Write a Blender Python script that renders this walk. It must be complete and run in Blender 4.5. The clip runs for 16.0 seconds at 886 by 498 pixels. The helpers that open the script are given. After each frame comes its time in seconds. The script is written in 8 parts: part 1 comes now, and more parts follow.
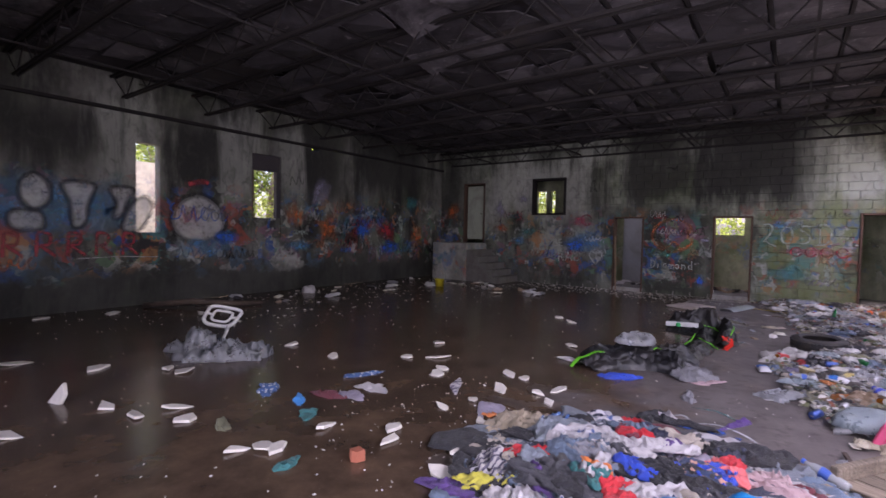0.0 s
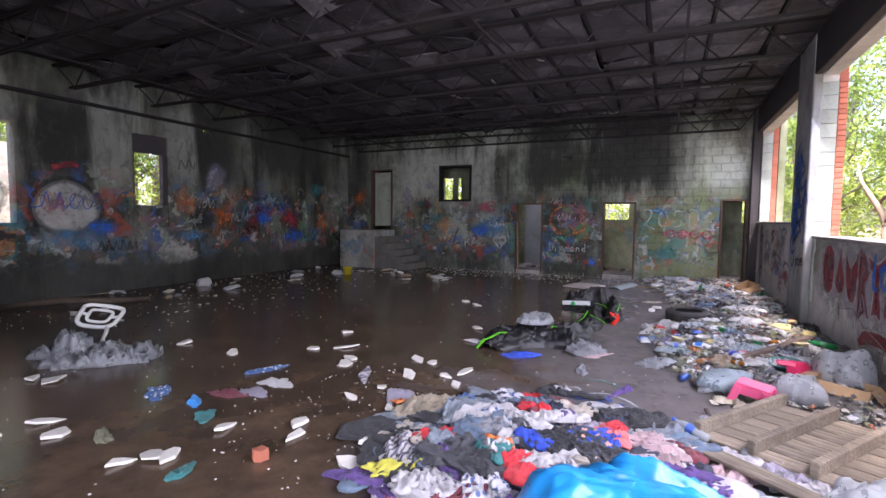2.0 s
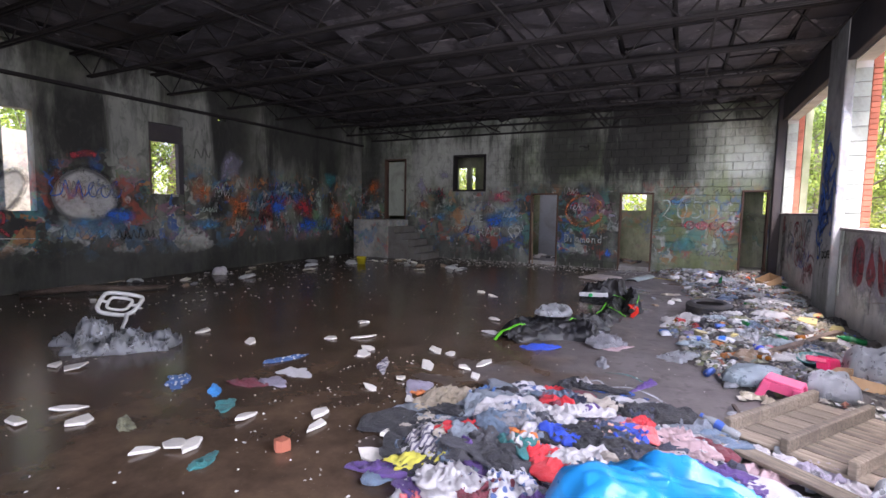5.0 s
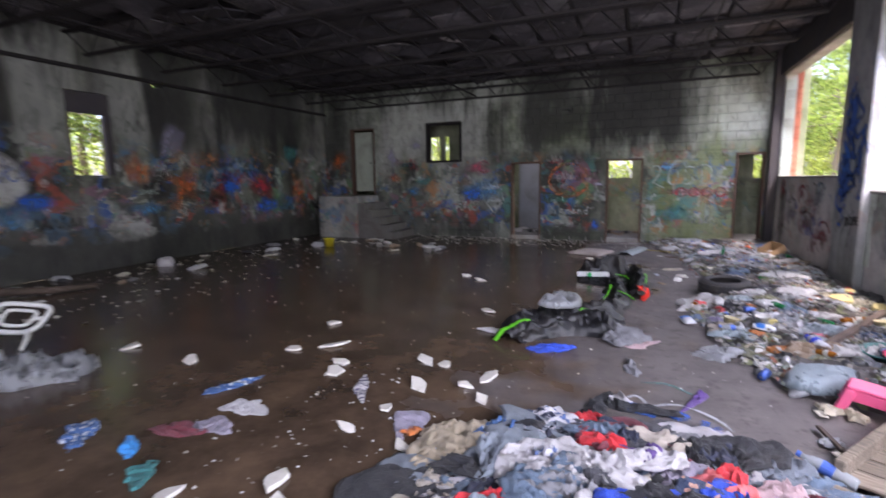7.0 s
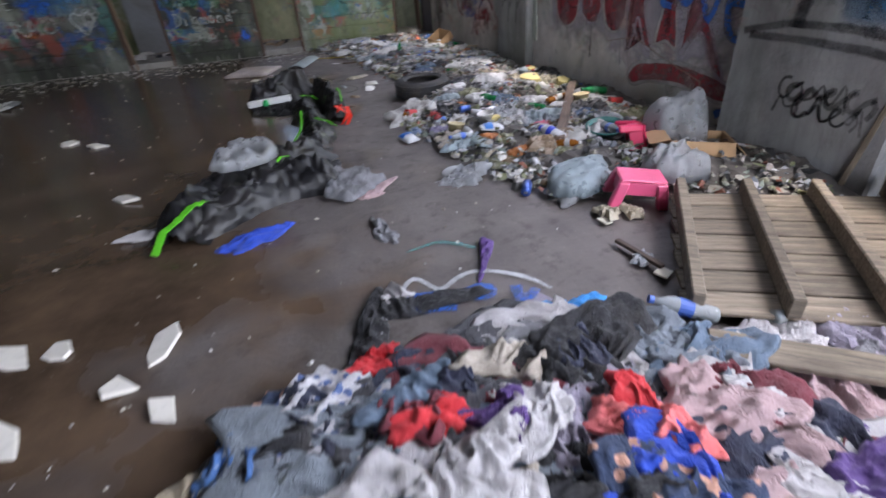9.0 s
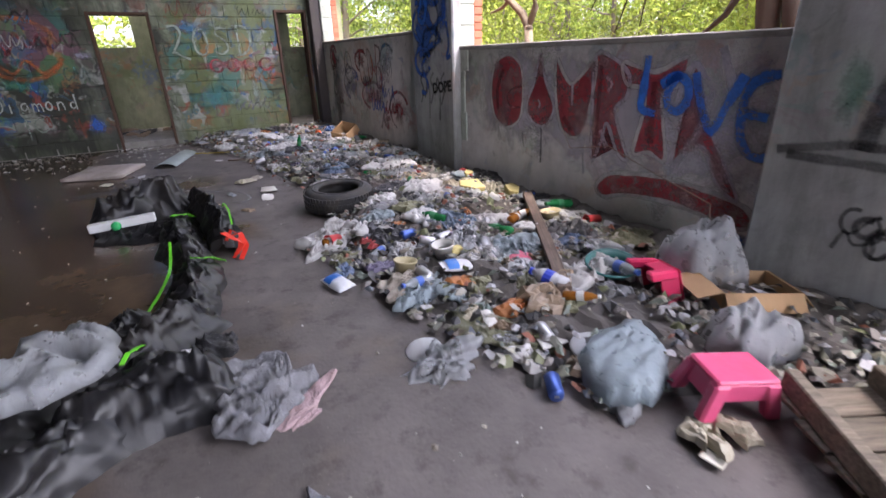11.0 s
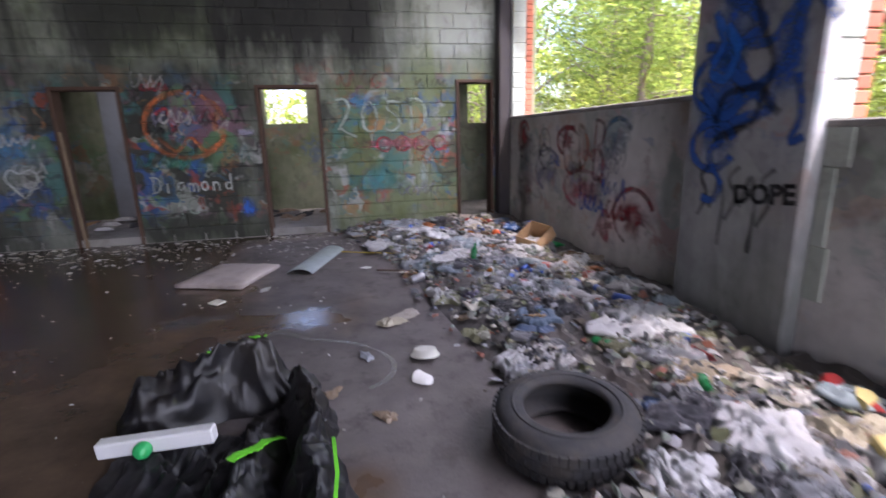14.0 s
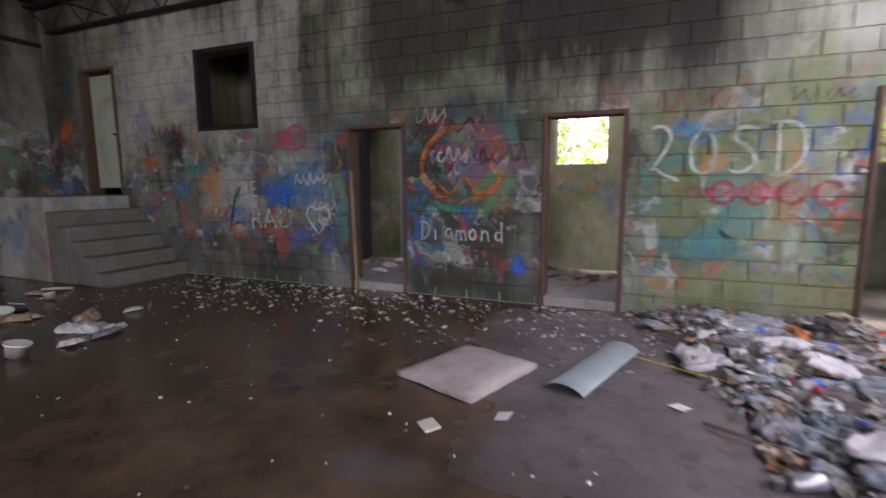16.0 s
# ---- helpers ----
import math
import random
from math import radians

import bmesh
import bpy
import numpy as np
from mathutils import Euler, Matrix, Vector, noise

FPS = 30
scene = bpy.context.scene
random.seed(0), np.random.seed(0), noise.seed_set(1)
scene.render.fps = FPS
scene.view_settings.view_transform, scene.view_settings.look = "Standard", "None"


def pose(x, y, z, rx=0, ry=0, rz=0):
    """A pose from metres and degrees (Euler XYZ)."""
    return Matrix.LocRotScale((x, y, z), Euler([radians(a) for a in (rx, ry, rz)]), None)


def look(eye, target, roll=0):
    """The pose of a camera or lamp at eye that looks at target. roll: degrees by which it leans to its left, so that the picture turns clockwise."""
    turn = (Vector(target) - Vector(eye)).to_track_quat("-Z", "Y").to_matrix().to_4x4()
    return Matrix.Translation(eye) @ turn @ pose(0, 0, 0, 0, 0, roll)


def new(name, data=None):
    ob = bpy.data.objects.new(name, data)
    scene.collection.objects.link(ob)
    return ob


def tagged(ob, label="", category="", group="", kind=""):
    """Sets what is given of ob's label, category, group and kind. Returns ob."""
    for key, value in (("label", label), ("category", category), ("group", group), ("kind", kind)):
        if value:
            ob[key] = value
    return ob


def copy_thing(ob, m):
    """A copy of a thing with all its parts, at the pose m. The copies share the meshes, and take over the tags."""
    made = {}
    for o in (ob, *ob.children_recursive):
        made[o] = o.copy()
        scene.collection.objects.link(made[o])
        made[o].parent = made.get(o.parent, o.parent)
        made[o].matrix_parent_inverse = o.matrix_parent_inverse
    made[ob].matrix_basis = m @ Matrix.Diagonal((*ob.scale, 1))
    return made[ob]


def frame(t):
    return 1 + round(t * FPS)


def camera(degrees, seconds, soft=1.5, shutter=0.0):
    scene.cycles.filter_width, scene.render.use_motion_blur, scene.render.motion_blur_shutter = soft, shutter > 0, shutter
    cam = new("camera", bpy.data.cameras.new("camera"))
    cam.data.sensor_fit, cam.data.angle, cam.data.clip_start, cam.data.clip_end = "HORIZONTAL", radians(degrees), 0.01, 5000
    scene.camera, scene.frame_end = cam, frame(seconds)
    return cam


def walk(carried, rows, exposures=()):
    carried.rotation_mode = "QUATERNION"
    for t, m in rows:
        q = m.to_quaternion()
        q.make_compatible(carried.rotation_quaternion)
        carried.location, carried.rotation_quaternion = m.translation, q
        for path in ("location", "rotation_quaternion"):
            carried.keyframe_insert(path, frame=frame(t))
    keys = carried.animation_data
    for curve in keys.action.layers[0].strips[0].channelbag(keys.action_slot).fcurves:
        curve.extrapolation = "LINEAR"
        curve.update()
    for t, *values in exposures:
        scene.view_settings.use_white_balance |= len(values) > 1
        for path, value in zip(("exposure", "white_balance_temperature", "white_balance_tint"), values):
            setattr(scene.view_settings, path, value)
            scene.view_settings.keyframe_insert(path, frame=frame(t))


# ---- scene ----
SKY, SUN, SOUTH_LIGHT, EAST_LIGHT, NORTH_BAYS = 0.15, 3.4, 25.0, 44.0, 9.0
cam = camera(86.2, 16.0, shutter=0.5)
EXPOSURE = ((0.0, 2.45, 6350, 38), (0.6, 2.45, 6300, 35), (1.1, 2.55, 6250, 32), (1.8, 2.98, 6200, 28), (7.3, 2.98, 6200, 26), (8.0, 3.05, 6150, 18), (8.6, 2.8, 6200, 17), (9.7, 2.68, 6250, 19), (12.0, 3.02, 6450, 25), (13.2, 2.98, 6350, 26), (14.0, 2.95, 6150, 27), (14.7, 3.02, 6250, 27), (16.0, 3.22, 6500, 29))
PATH = [
    (0, (0.769, 1.137, 1.542), (-0.417, 2.746, 1.467), 1.2),
    (0.5, (0.759, 1.14, 1.536), (-0.325, 2.818, 1.438), 1.1),
    (1, (0.778, 1.134, 1.543), (-0.187, 2.883, 1.429), 0.7),
    (1.5, (0.809, 1.132, 1.572), (-0.087, 2.917, 1.455), 0.8),
    (2, (0.793, 1.153, 1.557), (-0.064, 2.956, 1.43), 0.7),
    (2.5, (0.806, 1.15, 1.559), (0.011, 2.981, 1.431), 1.0),
    (3, (0.806, 1.166, 1.556), (0.052, 3.014, 1.423), 0.8),
    (3.5, (0.796, 1.164, 1.547), (0.012, 2.997, 1.401), 0.9),
    (4, (0.781, 1.162, 1.55), (-0.055, 2.972, 1.394), 1.3),
    (4.5, (0.763, 1.154, 1.546), (-0.133, 2.935, 1.384), 1.0),
    (6.8, (0.134, 1.9, 1.577), (-0.723, 3.692, 1.339), -0.5),
    (7, (0.075, 2.06, 1.57), (-0.702, 3.881, 1.287), -0.8),
    (7.5, (-0.115, 2.525, 1.426), (-0.557, 4.41, 0.924), -2.7),
    (8, (-0.181, 2.935, 1.247), (-0.281, 4.697, 0.307), -5.0),
    (8.5, (-0.207, 3.297, 1.213), (-0.039, 5.011, 0.197), -4.6),
    (9, (-0.254, 3.724, 1.28), (0.18, 5.391, 0.263), -4.6),
    (9.5, (-0.18, 4.127, 1.317), (0.485, 5.726, 0.316), -4.4),
    (9.7, (-0.137, 4.313, 1.366), (0.599, 5.895, 0.389), -4.3),
    (11.8, (-0.169, 5.632, 1.283), (0.778, 7.281, 0.664), -2.1),
    (12, (-0.145, 5.812, 1.304), (0.808, 7.47, 0.717), -1.9),
    (12.5, (0.026, 6.278, 1.278), (1.028, 7.91, 0.699), -1.4),
    (13, (0.105, 6.752, 1.281), (0.973, 8.457, 0.7), -1.3),
    (13.5, (0.098, 7.246, 1.309), (0.776, 9.055, 0.793), -2.2),
    (14, (0.235, 7.619, 1.356), (0.626, 9.523, 0.885), -1.5),
    (14.5, (0.31, 7.96, 1.419), (0.387, 9.913, 0.999), -1.0),
    (15, (0.264, 8.466, 1.44), (0.085, 10.413, 1.023), -1.0),
    (15.5, (0.25, 8.975, 1.443), (-0.232, 10.878, 1.059), -0.7),
    (16, (0.115, 9.51, 1.329), (-0.636, 11.344, 1.058), -0.3),
]
walk(cam, [(t, look(eye, target, roll)) for t, eye, target, roll in PATH], exposures=EXPOSURE)

# ---- world, sun, exposure ----
world = bpy.data.worlds.new("overcast_sky")
scene.world = world
world.use_nodes = True
wn = world.node_tree.nodes
sky = wn.new("ShaderNodeTexSky")
sky.sky_type, sky.sun_disc = "NISHITA", False
sky.sun_elevation, sky.sun_rotation = radians(73), radians(153)
sky.air_density, sky.dust_density, sky.ozone_density = 1.0, 4.0, 1.0
wn["Background"].inputs["Strength"].default_value = SKY
world.node_tree.links.new(sky.outputs[0], wn["Background"].inputs["Color"])

sun_data = bpy.data.lights.new("sun", "SUN")
sun_data.energy, sun_data.angle, sun_data.color = SUN, radians(22), (1.0, 0.95, 0.86)
sun = new("sun", sun_data)
sun.matrix_world = look((2.4, -4.8, 18), (0, 0, 0))


def skylight(name, place, target, wide, high, watts, spread=180):
    """The sky's light in an open bay."""
    d = bpy.data.lights.new(name, "AREA")
    d.shape, d.size, d.size_y, d.energy, d.color = "RECTANGLE", wide, high, watts, (0.93, 0.97, 1.0)
    d.spread = radians(spread)
    ob = new(name, d)
    ob.matrix_world = look(place, target)


skylight("sky_in_south_bay", (-0.4, -2.5, 1.7), (-0.4, 5, 1.6), 3.4, 3.2, SOUTH_LIGHT, 105)
skylight("sky_in_east_bay", (2.85, 3.3, 2.5), (-4, 3.6, 1.0), 3.9, 2.0, EAST_LIGHT)
skylight("sky_in_middle_bay", (2.85, 8.1, 2.5), (-1.5, 8.3, 0.0), 3.1, 2.0, NORTH_BAYS)
skylight("sky_in_far_bay", (2.85, 12.65, 2.6), (-1.5, 12.4, 0.0), 3.4, 1.9, NORTH_BAYS)

# ---- building helpers ----
R = random.Random(7)


def part(name, bm, material, parent=None, label="", smooth=False):
    """Link a bmesh as one mesh object, under a parent where one is given."""
    me = bpy.data.meshes.new(name)
    bm.normal_update()
    bm.to_mesh(me)
    bm.free()
    for m in material if isinstance(material, (list, tuple)) else [material]:
        me.materials.append(m)
    if smooth:
        me.polygons.foreach_set("use_smooth", [True] * len(me.polygons))
    ob = new(name, me)
    ob.parent = parent
    if label:
        ob["label"] = label
    return ob


def raw(name, verts, faces, material, parent=None, smooth=False):
    me = bpy.data.meshes.new(name)
    me.from_pydata(verts, [], faces)
    me.materials.append(material)
    if smooth:
        me.polygons.foreach_set("use_smooth", [True] * len(me.polygons))
    ob = new(name, me)
    ob.parent = parent
    return ob


def thing(name, m, label, category, group="", kind=""):
    ob = new(name)
    ob.matrix_world = m
    ob.empty_display_size = 0.1
    return tagged(ob, label, category, group, kind)


def box(bm, x0, y0, z0, x1, y1, z1, bevel=0.0, m=None):
    """An axis-aligned box added to bm, with bevelled edges where asked."""
    made = bmesh.ops.create_cube(bm, size=1.0)["verts"]
    for v in made:
        v.co = Vector(((x0 + x1) / 2 + v.co.x * (x1 - x0), (y0 + y1) / 2 + v.co.y * (y1 - y0), (z0 + z1) / 2 + v.co.z * (z1 - z0)))
    if m is not None:
        for v in made:
            v.co = m @ v.co
    if bevel:
        edges = list({e for v in made for e in v.link_edges})
        bmesh.ops.bevel(bm, geom=edges, offset=bevel, segments=1, affect="EDGES")
    return bm


def boxed(*a, **k):
    return box(bmesh.new(), *a, **k)


def tube(bm, pts, radii, sides=8, cap=True):
    """A round tube along points, with a radius at each."""
    pts = [Vector(p) for p in pts]
    if not isinstance(radii, (list, tuple)):
        radii = [radii] * len(pts)
    rings, up = [], Vector((0.31, 0.17, 0.93)).normalized()
    for i, p in enumerate(pts):
        d = (pts[min(i + 1, len(pts) - 1)] - pts[max(i - 1, 0)]).normalized()
        a = d.cross(up)
        a = a.normalized() if a.length > 0.05 else d.cross(Vector((1, 0, 0))).normalized()
        b = d.cross(a)
        rings.append([bm.verts.new(p + radii[i] * (math.cos(q) * a + math.sin(q) * b)) for q in [2 * math.pi * k / sides for k in range(sides)]])
    for r, s in zip(rings, rings[1:]):
        for k in range(sides):
            bm.faces.new((r[k], r[(k + 1) % sides], s[(k + 1) % sides], s[k]))
    if cap:
        bm.faces.new(rings[0][::-1])
        bm.faces.new(rings[-1])
    return bm


def lathe(bm, profile, sides=24, closed=False):
    """A turned shape about z from (radius, height) pairs."""
    rings = [[bm.verts.new((r * math.cos(2 * math.pi * k / sides), r * math.sin(2 * math.pi * k / sides), z)) for k in range(sides)] for r, z in profile]
    pairs = list(zip(rings, rings[1:])) + ([(rings[-1], rings[0])] if closed else [])
    for a, b in pairs:
        for k in range(sides):
            bm.faces.new((a[k], a[(k + 1) % sides], b[(k + 1) % sides], b[k]))
    if not closed:
        bm.faces.new(rings[0][::-1])
        bm.faces.new(rings[-1])
    return bm


def solid_grid(bm, xs, ys, zs, empty):
    """A wall as one mesh: cells between the cuts are solid but where empty(x, y, z) says otherwise; only outer faces are made."""
    nx, ny, nz = len(xs) - 1, len(ys) - 1, len(zs) - 1
    mid = lambda a, i: (a[i] + a[i + 1]) / 2
    full = {(i, j, k) for i in range(nx) for j in range(ny) for k in range(nz) if not empty(mid(xs, i), mid(ys, j), mid(zs, k))}
    verts = {}

    def v(i, j, k):
        if (i, j, k) not in verts:
            verts[i, j, k] = bm.verts.new((xs[i], ys[j], zs[k]))
        return verts[i, j, k]

    for i, j, k in full:
        for d, quad in (((1, 0, 0), ((1, 0, 0), (1, 1, 0), (1, 1, 1), (1, 0, 1))), ((-1, 0, 0), ((0, 0, 0), (0, 0, 1), (0, 1, 1), (0, 1, 0))),
                        ((0, 1, 0), ((0, 1, 0), (0, 1, 1), (1, 1, 1), (1, 1, 0))), ((0, -1, 0), ((0, 0, 0), (1, 0, 0), (1, 0, 1), (0, 0, 1))),
                        ((0, 0, 1), ((0, 0, 1), (1, 0, 1), (1, 1, 1), (0, 1, 1))), ((0, 0, -1), ((0, 0, 0), (0, 1, 0), (1, 1, 0), (1, 0, 0)))):
            if (i + d[0], j + d[1], k + d[2]) not in full:
                bm.faces.new([v(i + a, j + b, k + c) for a, b, c in quad])
    return bm


def nz(x, y, z=0.0):
    return noise.noise(Vector((x, y, z)))


def crumple(w, l, h, seed, rings=16, seg=40, fold=3.0, puff=0.5, ragged=0.35, square=1.0):
    """A crumpled closed shell lying on z = 0: folds run across it, with an uneven outline."""
    bm = bmesh.new()
    r0 = random.Random(seed)
    ox, oy, a0 = r0.uniform(-50, 50), r0.uniform(-50, 50), r0.uniform(0, 6.28)
    grid = []
    for i in range(1, rings + 1):
        f = i / rings
        row = []
        for k in range(seg):
            a = 2 * math.pi * k / seg
            out = 1 + ragged * (0.9 * nz(ox + 1.1 * math.cos(a), oy + 1.1 * math.sin(a)) + 0.55 * nz(ox + 2.6 * math.cos(a), oy + 2.6 * math.sin(a), 5) + 0.25 * nz(ox + 7 * math.cos(a), oy + 7 * math.sin(a), 8))
            x = w / 2 * out * f * math.copysign(abs(math.cos(a)) ** square, math.cos(a))
            y = l / 2 * out * f * math.copysign(abs(math.sin(a)) ** square, math.sin(a))
            u = (x * math.cos(a0) + y * math.sin(a0)) / max(w, l)
            v = (-x * math.sin(a0) + y * math.cos(a0)) / max(w, l)
            n1 = nz(ox + 2.2 * u, oy + 2.2 * v, 1.0)
            ridge = 1 - abs(nz(ox + fold * 1.9 * u + 1.2 * n1, oy + fold * 0.55 * v, 3.0)) * 2.2
            fine = 1 - abs(nz(ox + fold * 4.4 * u + n1, oy + fold * 1.5 * v, 9.0)) * 2.0
            fine = 0.6 * fine + 0.4 * (1 - abs(nz(ox + fold * 10.0 * u + 2 * n1, oy + fold * 3.4 * v, 15.0)) * 2.0)
            dome = (1 - f ** 4.0) ** 0.6 if f < 1 else 0.0
            z = h * (puff * dome * (0.75 + 0.5 * n1) + (1 - puff) * (0.62 * ridge + 0.38 * fine) * (0.2 + 0.8 * dome))
            x += 0.04 * w * nz(ox + 9 * u, oy + 9 * v, 4) * f
            y += 0.04 * l * nz(ox + 9 * u, oy + 9 * v, 7) * f
            row.append(bm.verts.new((x, y, max(z, 0.004) if i < rings else 0.0)))
        grid.append(row)
    top = bm.verts.new((0, 0, max(grid[0][0].co.z, 0.01)))
    for k in range(seg):
        bm.faces.new((top, grid[0][k], grid[0][(k + 1) % seg]))
    for a, b in zip(grid, grid[1:]):
        for k in range(seg):
            bm.faces.new((a[k], b[k], b[(k + 1) % seg], a[(k + 1) % seg]))
    bm.faces.new(grid[-1][::-1])
    return bm


def shard(w, l, h, seed, corners=6):
    """A broken flat piece: an uneven polygon with thickness and a chipped upper edge."""
    r0, bm = random.Random(seed), bmesh.new()
    angles = [2 * math.pi * (k + r0.uniform(-0.3, 0.3)) / corners for k in range(corners)]
    out = [(w / 2 * math.cos(a) * r0.uniform(0.6, 1.2), l / 2 * math.sin(a) * r0.uniform(0.6, 1.2)) for a in angles]
    low = [bm.verts.new((x, y, 0)) for x, y in out]
    mid = [bm.verts.new((x * r0.uniform(0.97, 1.03), y * r0.uniform(0.97, 1.03), h * r0.uniform(0.7, 0.85))) for x, y in out]
    top = [bm.verts.new((x * 0.93, y * 0.93, h * r0.uniform(0.9, 1.1))) for x, y in out]
    for a, b in ((low, mid), (mid, top)):
        for k in range(corners):
            bm.faces.new((a[k], a[(k + 1) % corners], b[(k + 1) % corners], b[k]))
    bm.faces.new(low[::-1])
    bm.faces.new(top)
    bmesh.ops.triangulate(bm, faces=[f for f in bm.faces if len(f.verts) > 4])
    return bm


# ---- materials ----
def shader(name, rough=0.8, metal=0.0):
    m = bpy.data.materials.new(name)
    m.use_nodes = True
    t = m.node_tree
    b = t.nodes["Principled BSDF"]
    b.inputs["Roughness"].default_value, b.inputs["Metallic"].default_value = rough, metal
    return m, t, b


def node(t, kind, links=None, **values):
    n = t.nodes.new(kind)
    for k, v in values.items():
        if k == "operation":
            n.operation = v
        elif k == "data_type":
            n.data_type = v
        elif k == "blend":
            n.blend_type = v
    for k, v in (links or {}).items():
        if hasattr(v, "is_linked"):
            t.links.new(v, n.inputs[k])
        else:
            n.inputs[k].default_value = v
    return n


def math_node(t, op, a, b=0.0, c=0.0):
    return node(t, "ShaderNodeMath", {0: a, 1: b, 2: c}, operation=op).outputs[0]


def mix(t, fac, a, b, blend="MIX"):
    n = node(t, "ShaderNodeMix", {0: fac, 6: a, 7: b}, data_type="RGBA", blend=blend)
    return n.outputs[2]


def rgba(c):
    return (*c, 1.0)


def position(t):
    return t.nodes.new("ShaderNodeNewGeometry").outputs["Position"]


def local(t):
    return t.nodes.new("ShaderNodeTexCoord").outputs["Object"]


def scaled(t, vec, s, shift=(0, 0, 0)):
    n = node(t, "ShaderNodeMapping", {"Vector": vec, "Scale": s, "Location": shift})
    return n.outputs[0]


def noisy(t, vec, scale, detail=4.0, rough=0.6, distort=0.0):
    return node(t, "ShaderNodeTexNoise", {"Vector": vec, "Scale": scale, "Detail": detail, "Roughness": rough, "Distortion": distort})


def step(t, value, lo, hi):
    """0 below lo, 1 above hi."""
    return node(t, "ShaderNodeMapRange", {0: value, 1: lo, 2: hi, 3: 0.0, 4: 1.0}).outputs[0]


def bump(t, b, height, strength=0.4, distance=0.01):
    n = node(t, "ShaderNodeBump", {"Height": height, "Strength": strength, "Distance": distance})
    t.links.new(n.outputs[0], b.inputs["Normal"])


def plain(name, colour, rough=0.7, grain=30.0, vary=0.3, metal=0.0, depth=0.003, dirt=0.0, by_object=0.0):
    """A surface with grain, larger patches and some dirt, in the object's own space."""
    m, t, b = shader(name, rough, metal)
    p = local(t)
    fine, broad = noisy(t, p, grain), noisy(t, p, grain / 9)
    dark, light = rgba([c * (1 - vary) for c in colour]), rgba([min(1, c * (1 + vary)) for c in colour])
    col = mix(t, broad.outputs[0], dark, light)
    col = mix(t, math_node(t, "MULTIPLY", fine.outputs[0], 0.35), col, rgba([c * 0.6 for c in colour]))
    if dirt:
        d = math_node(t, "MULTIPLY", step(t, noisy(t, p, grain / 5, 6, 0.7, 0.6).outputs[0], 0.46, 0.66), dirt)
        col = mix(t, d, col, (0.07, 0.055, 0.04, 1))
    if by_object:
        rnd = t.nodes.new("ShaderNodeObjectInfo").outputs["Random"]
        h = node(t, "ShaderNodeHueSaturation", {"Hue": 0.5, "Saturation": 1.0, "Value": math_node(t, "MULTIPLY_ADD", rnd, 2 * by_object, 1 - by_object), "Color": col})
        col = h.outputs[0]
    t.links.new(col, b.inputs["Base Color"])
    t.links.new(math_node(t, "MULTIPLY_ADD", fine.outputs[0], 0.25, rough - 0.12), b.inputs["Roughness"])
    bump(t, b, fine.outputs[0], 0.5, depth)
    return m


def fabric(name, colour, second=None, scale=22.0, kind="plain"):
    m, t, b = shader(name, 0.9)
    p = local(t)
    col = mix(t, noisy(t, p, 7.0).outputs[0], rgba([c * 0.6 for c in colour]), rgba([min(1.0, c * 1.25) for c in colour]))
    if second:
        if kind == "dots":
            v = node(t, "ShaderNodeTexVoronoi", {"Vector": p, "Scale": scale})
            f = step(t, v.outputs[0], 0.36, 0.30)
        elif kind == "stripes":
            w = node(t, "ShaderNodeTexWave", {"Vector": p, "Scale": scale, "Distortion": 1.5})
            f = step(t, w.outputs[1], 0.5, 0.6)
        else:
            f = step(t, noisy(t, p, scale / 3, 3, 0.5, 0.8).outputs[0], 0.5, 0.54)
        col = mix(t, f, col, rgba(second))
    grime = step(t, noisy(t, p, 5.0, 6, 0.7).outputs[0], 0.52, 0.75)
    col = mix(t, math_node(t, "MULTIPLY", grime, 0.28), col, (0.08, 0.065, 0.05, 1))
    t.links.new(col, b.inputs["Base Color"])
    b.inputs["Sheen Weight"].default_value = 0.1
    weave = noisy(t, p, 110.0, 2)
    crease = noisy(t, scaled(t, p, (1.0, 1.5, 1.2)), 16.0, 4, 0.6, 2.2)
    fold = math_node(t, "ABSOLUTE", math_node(t, "SUBTRACT", crease.outputs[0], 0.5))
    bump(t, b, math_node(t, "MULTIPLY_ADD", weave.outputs[0], 0.12, math_node(t, "MULTIPLY", fold, 1.6)), 0.7, 0.02)
    return m


def film_plastic(name, colour, clear=0.5, rough=0.3):
    """Thin crinkled plastic: partly clear, glossy."""
    m, t, b = shader(name, rough)
    p = local(t)
    n = noisy(t, p, 14.0, 5, 0.6)
    col = mix(t, n.outputs[0], rgba([c * 0.75 for c in colour]), rgba(colour))
    t.links.new(col, b.inputs["Base Color"])
    b.inputs["Transmission Weight"].default_value = clear
    b.inputs["IOR"].default_value = 1.15
    t.links.new(math_node(t, "MULTIPLY_ADD", n.outputs[0], 0.3, rough - 0.1), b.inputs["Roughness"])
    bump(t, b, noisy(t, p, 22.0, 4, 0.6, 1.0).outputs[0], 0.6, 0.01)
    return m


SPRAYS = ((0.05, 0.13, 0.22), (0.30, 0.06, 0.04), (0.42, 0.42, 0.40), (0.03, 0.03, 0.03), (0.06, 0.18, 0.17), (0.36, 0.17, 0.07), (0.03, 0.09, 0.28), (0.30, 0.32, 0.28), (0.20, 0.10, 0.14), (0.10, 0.20, 0.10), (0.02, 0.02, 0.022))


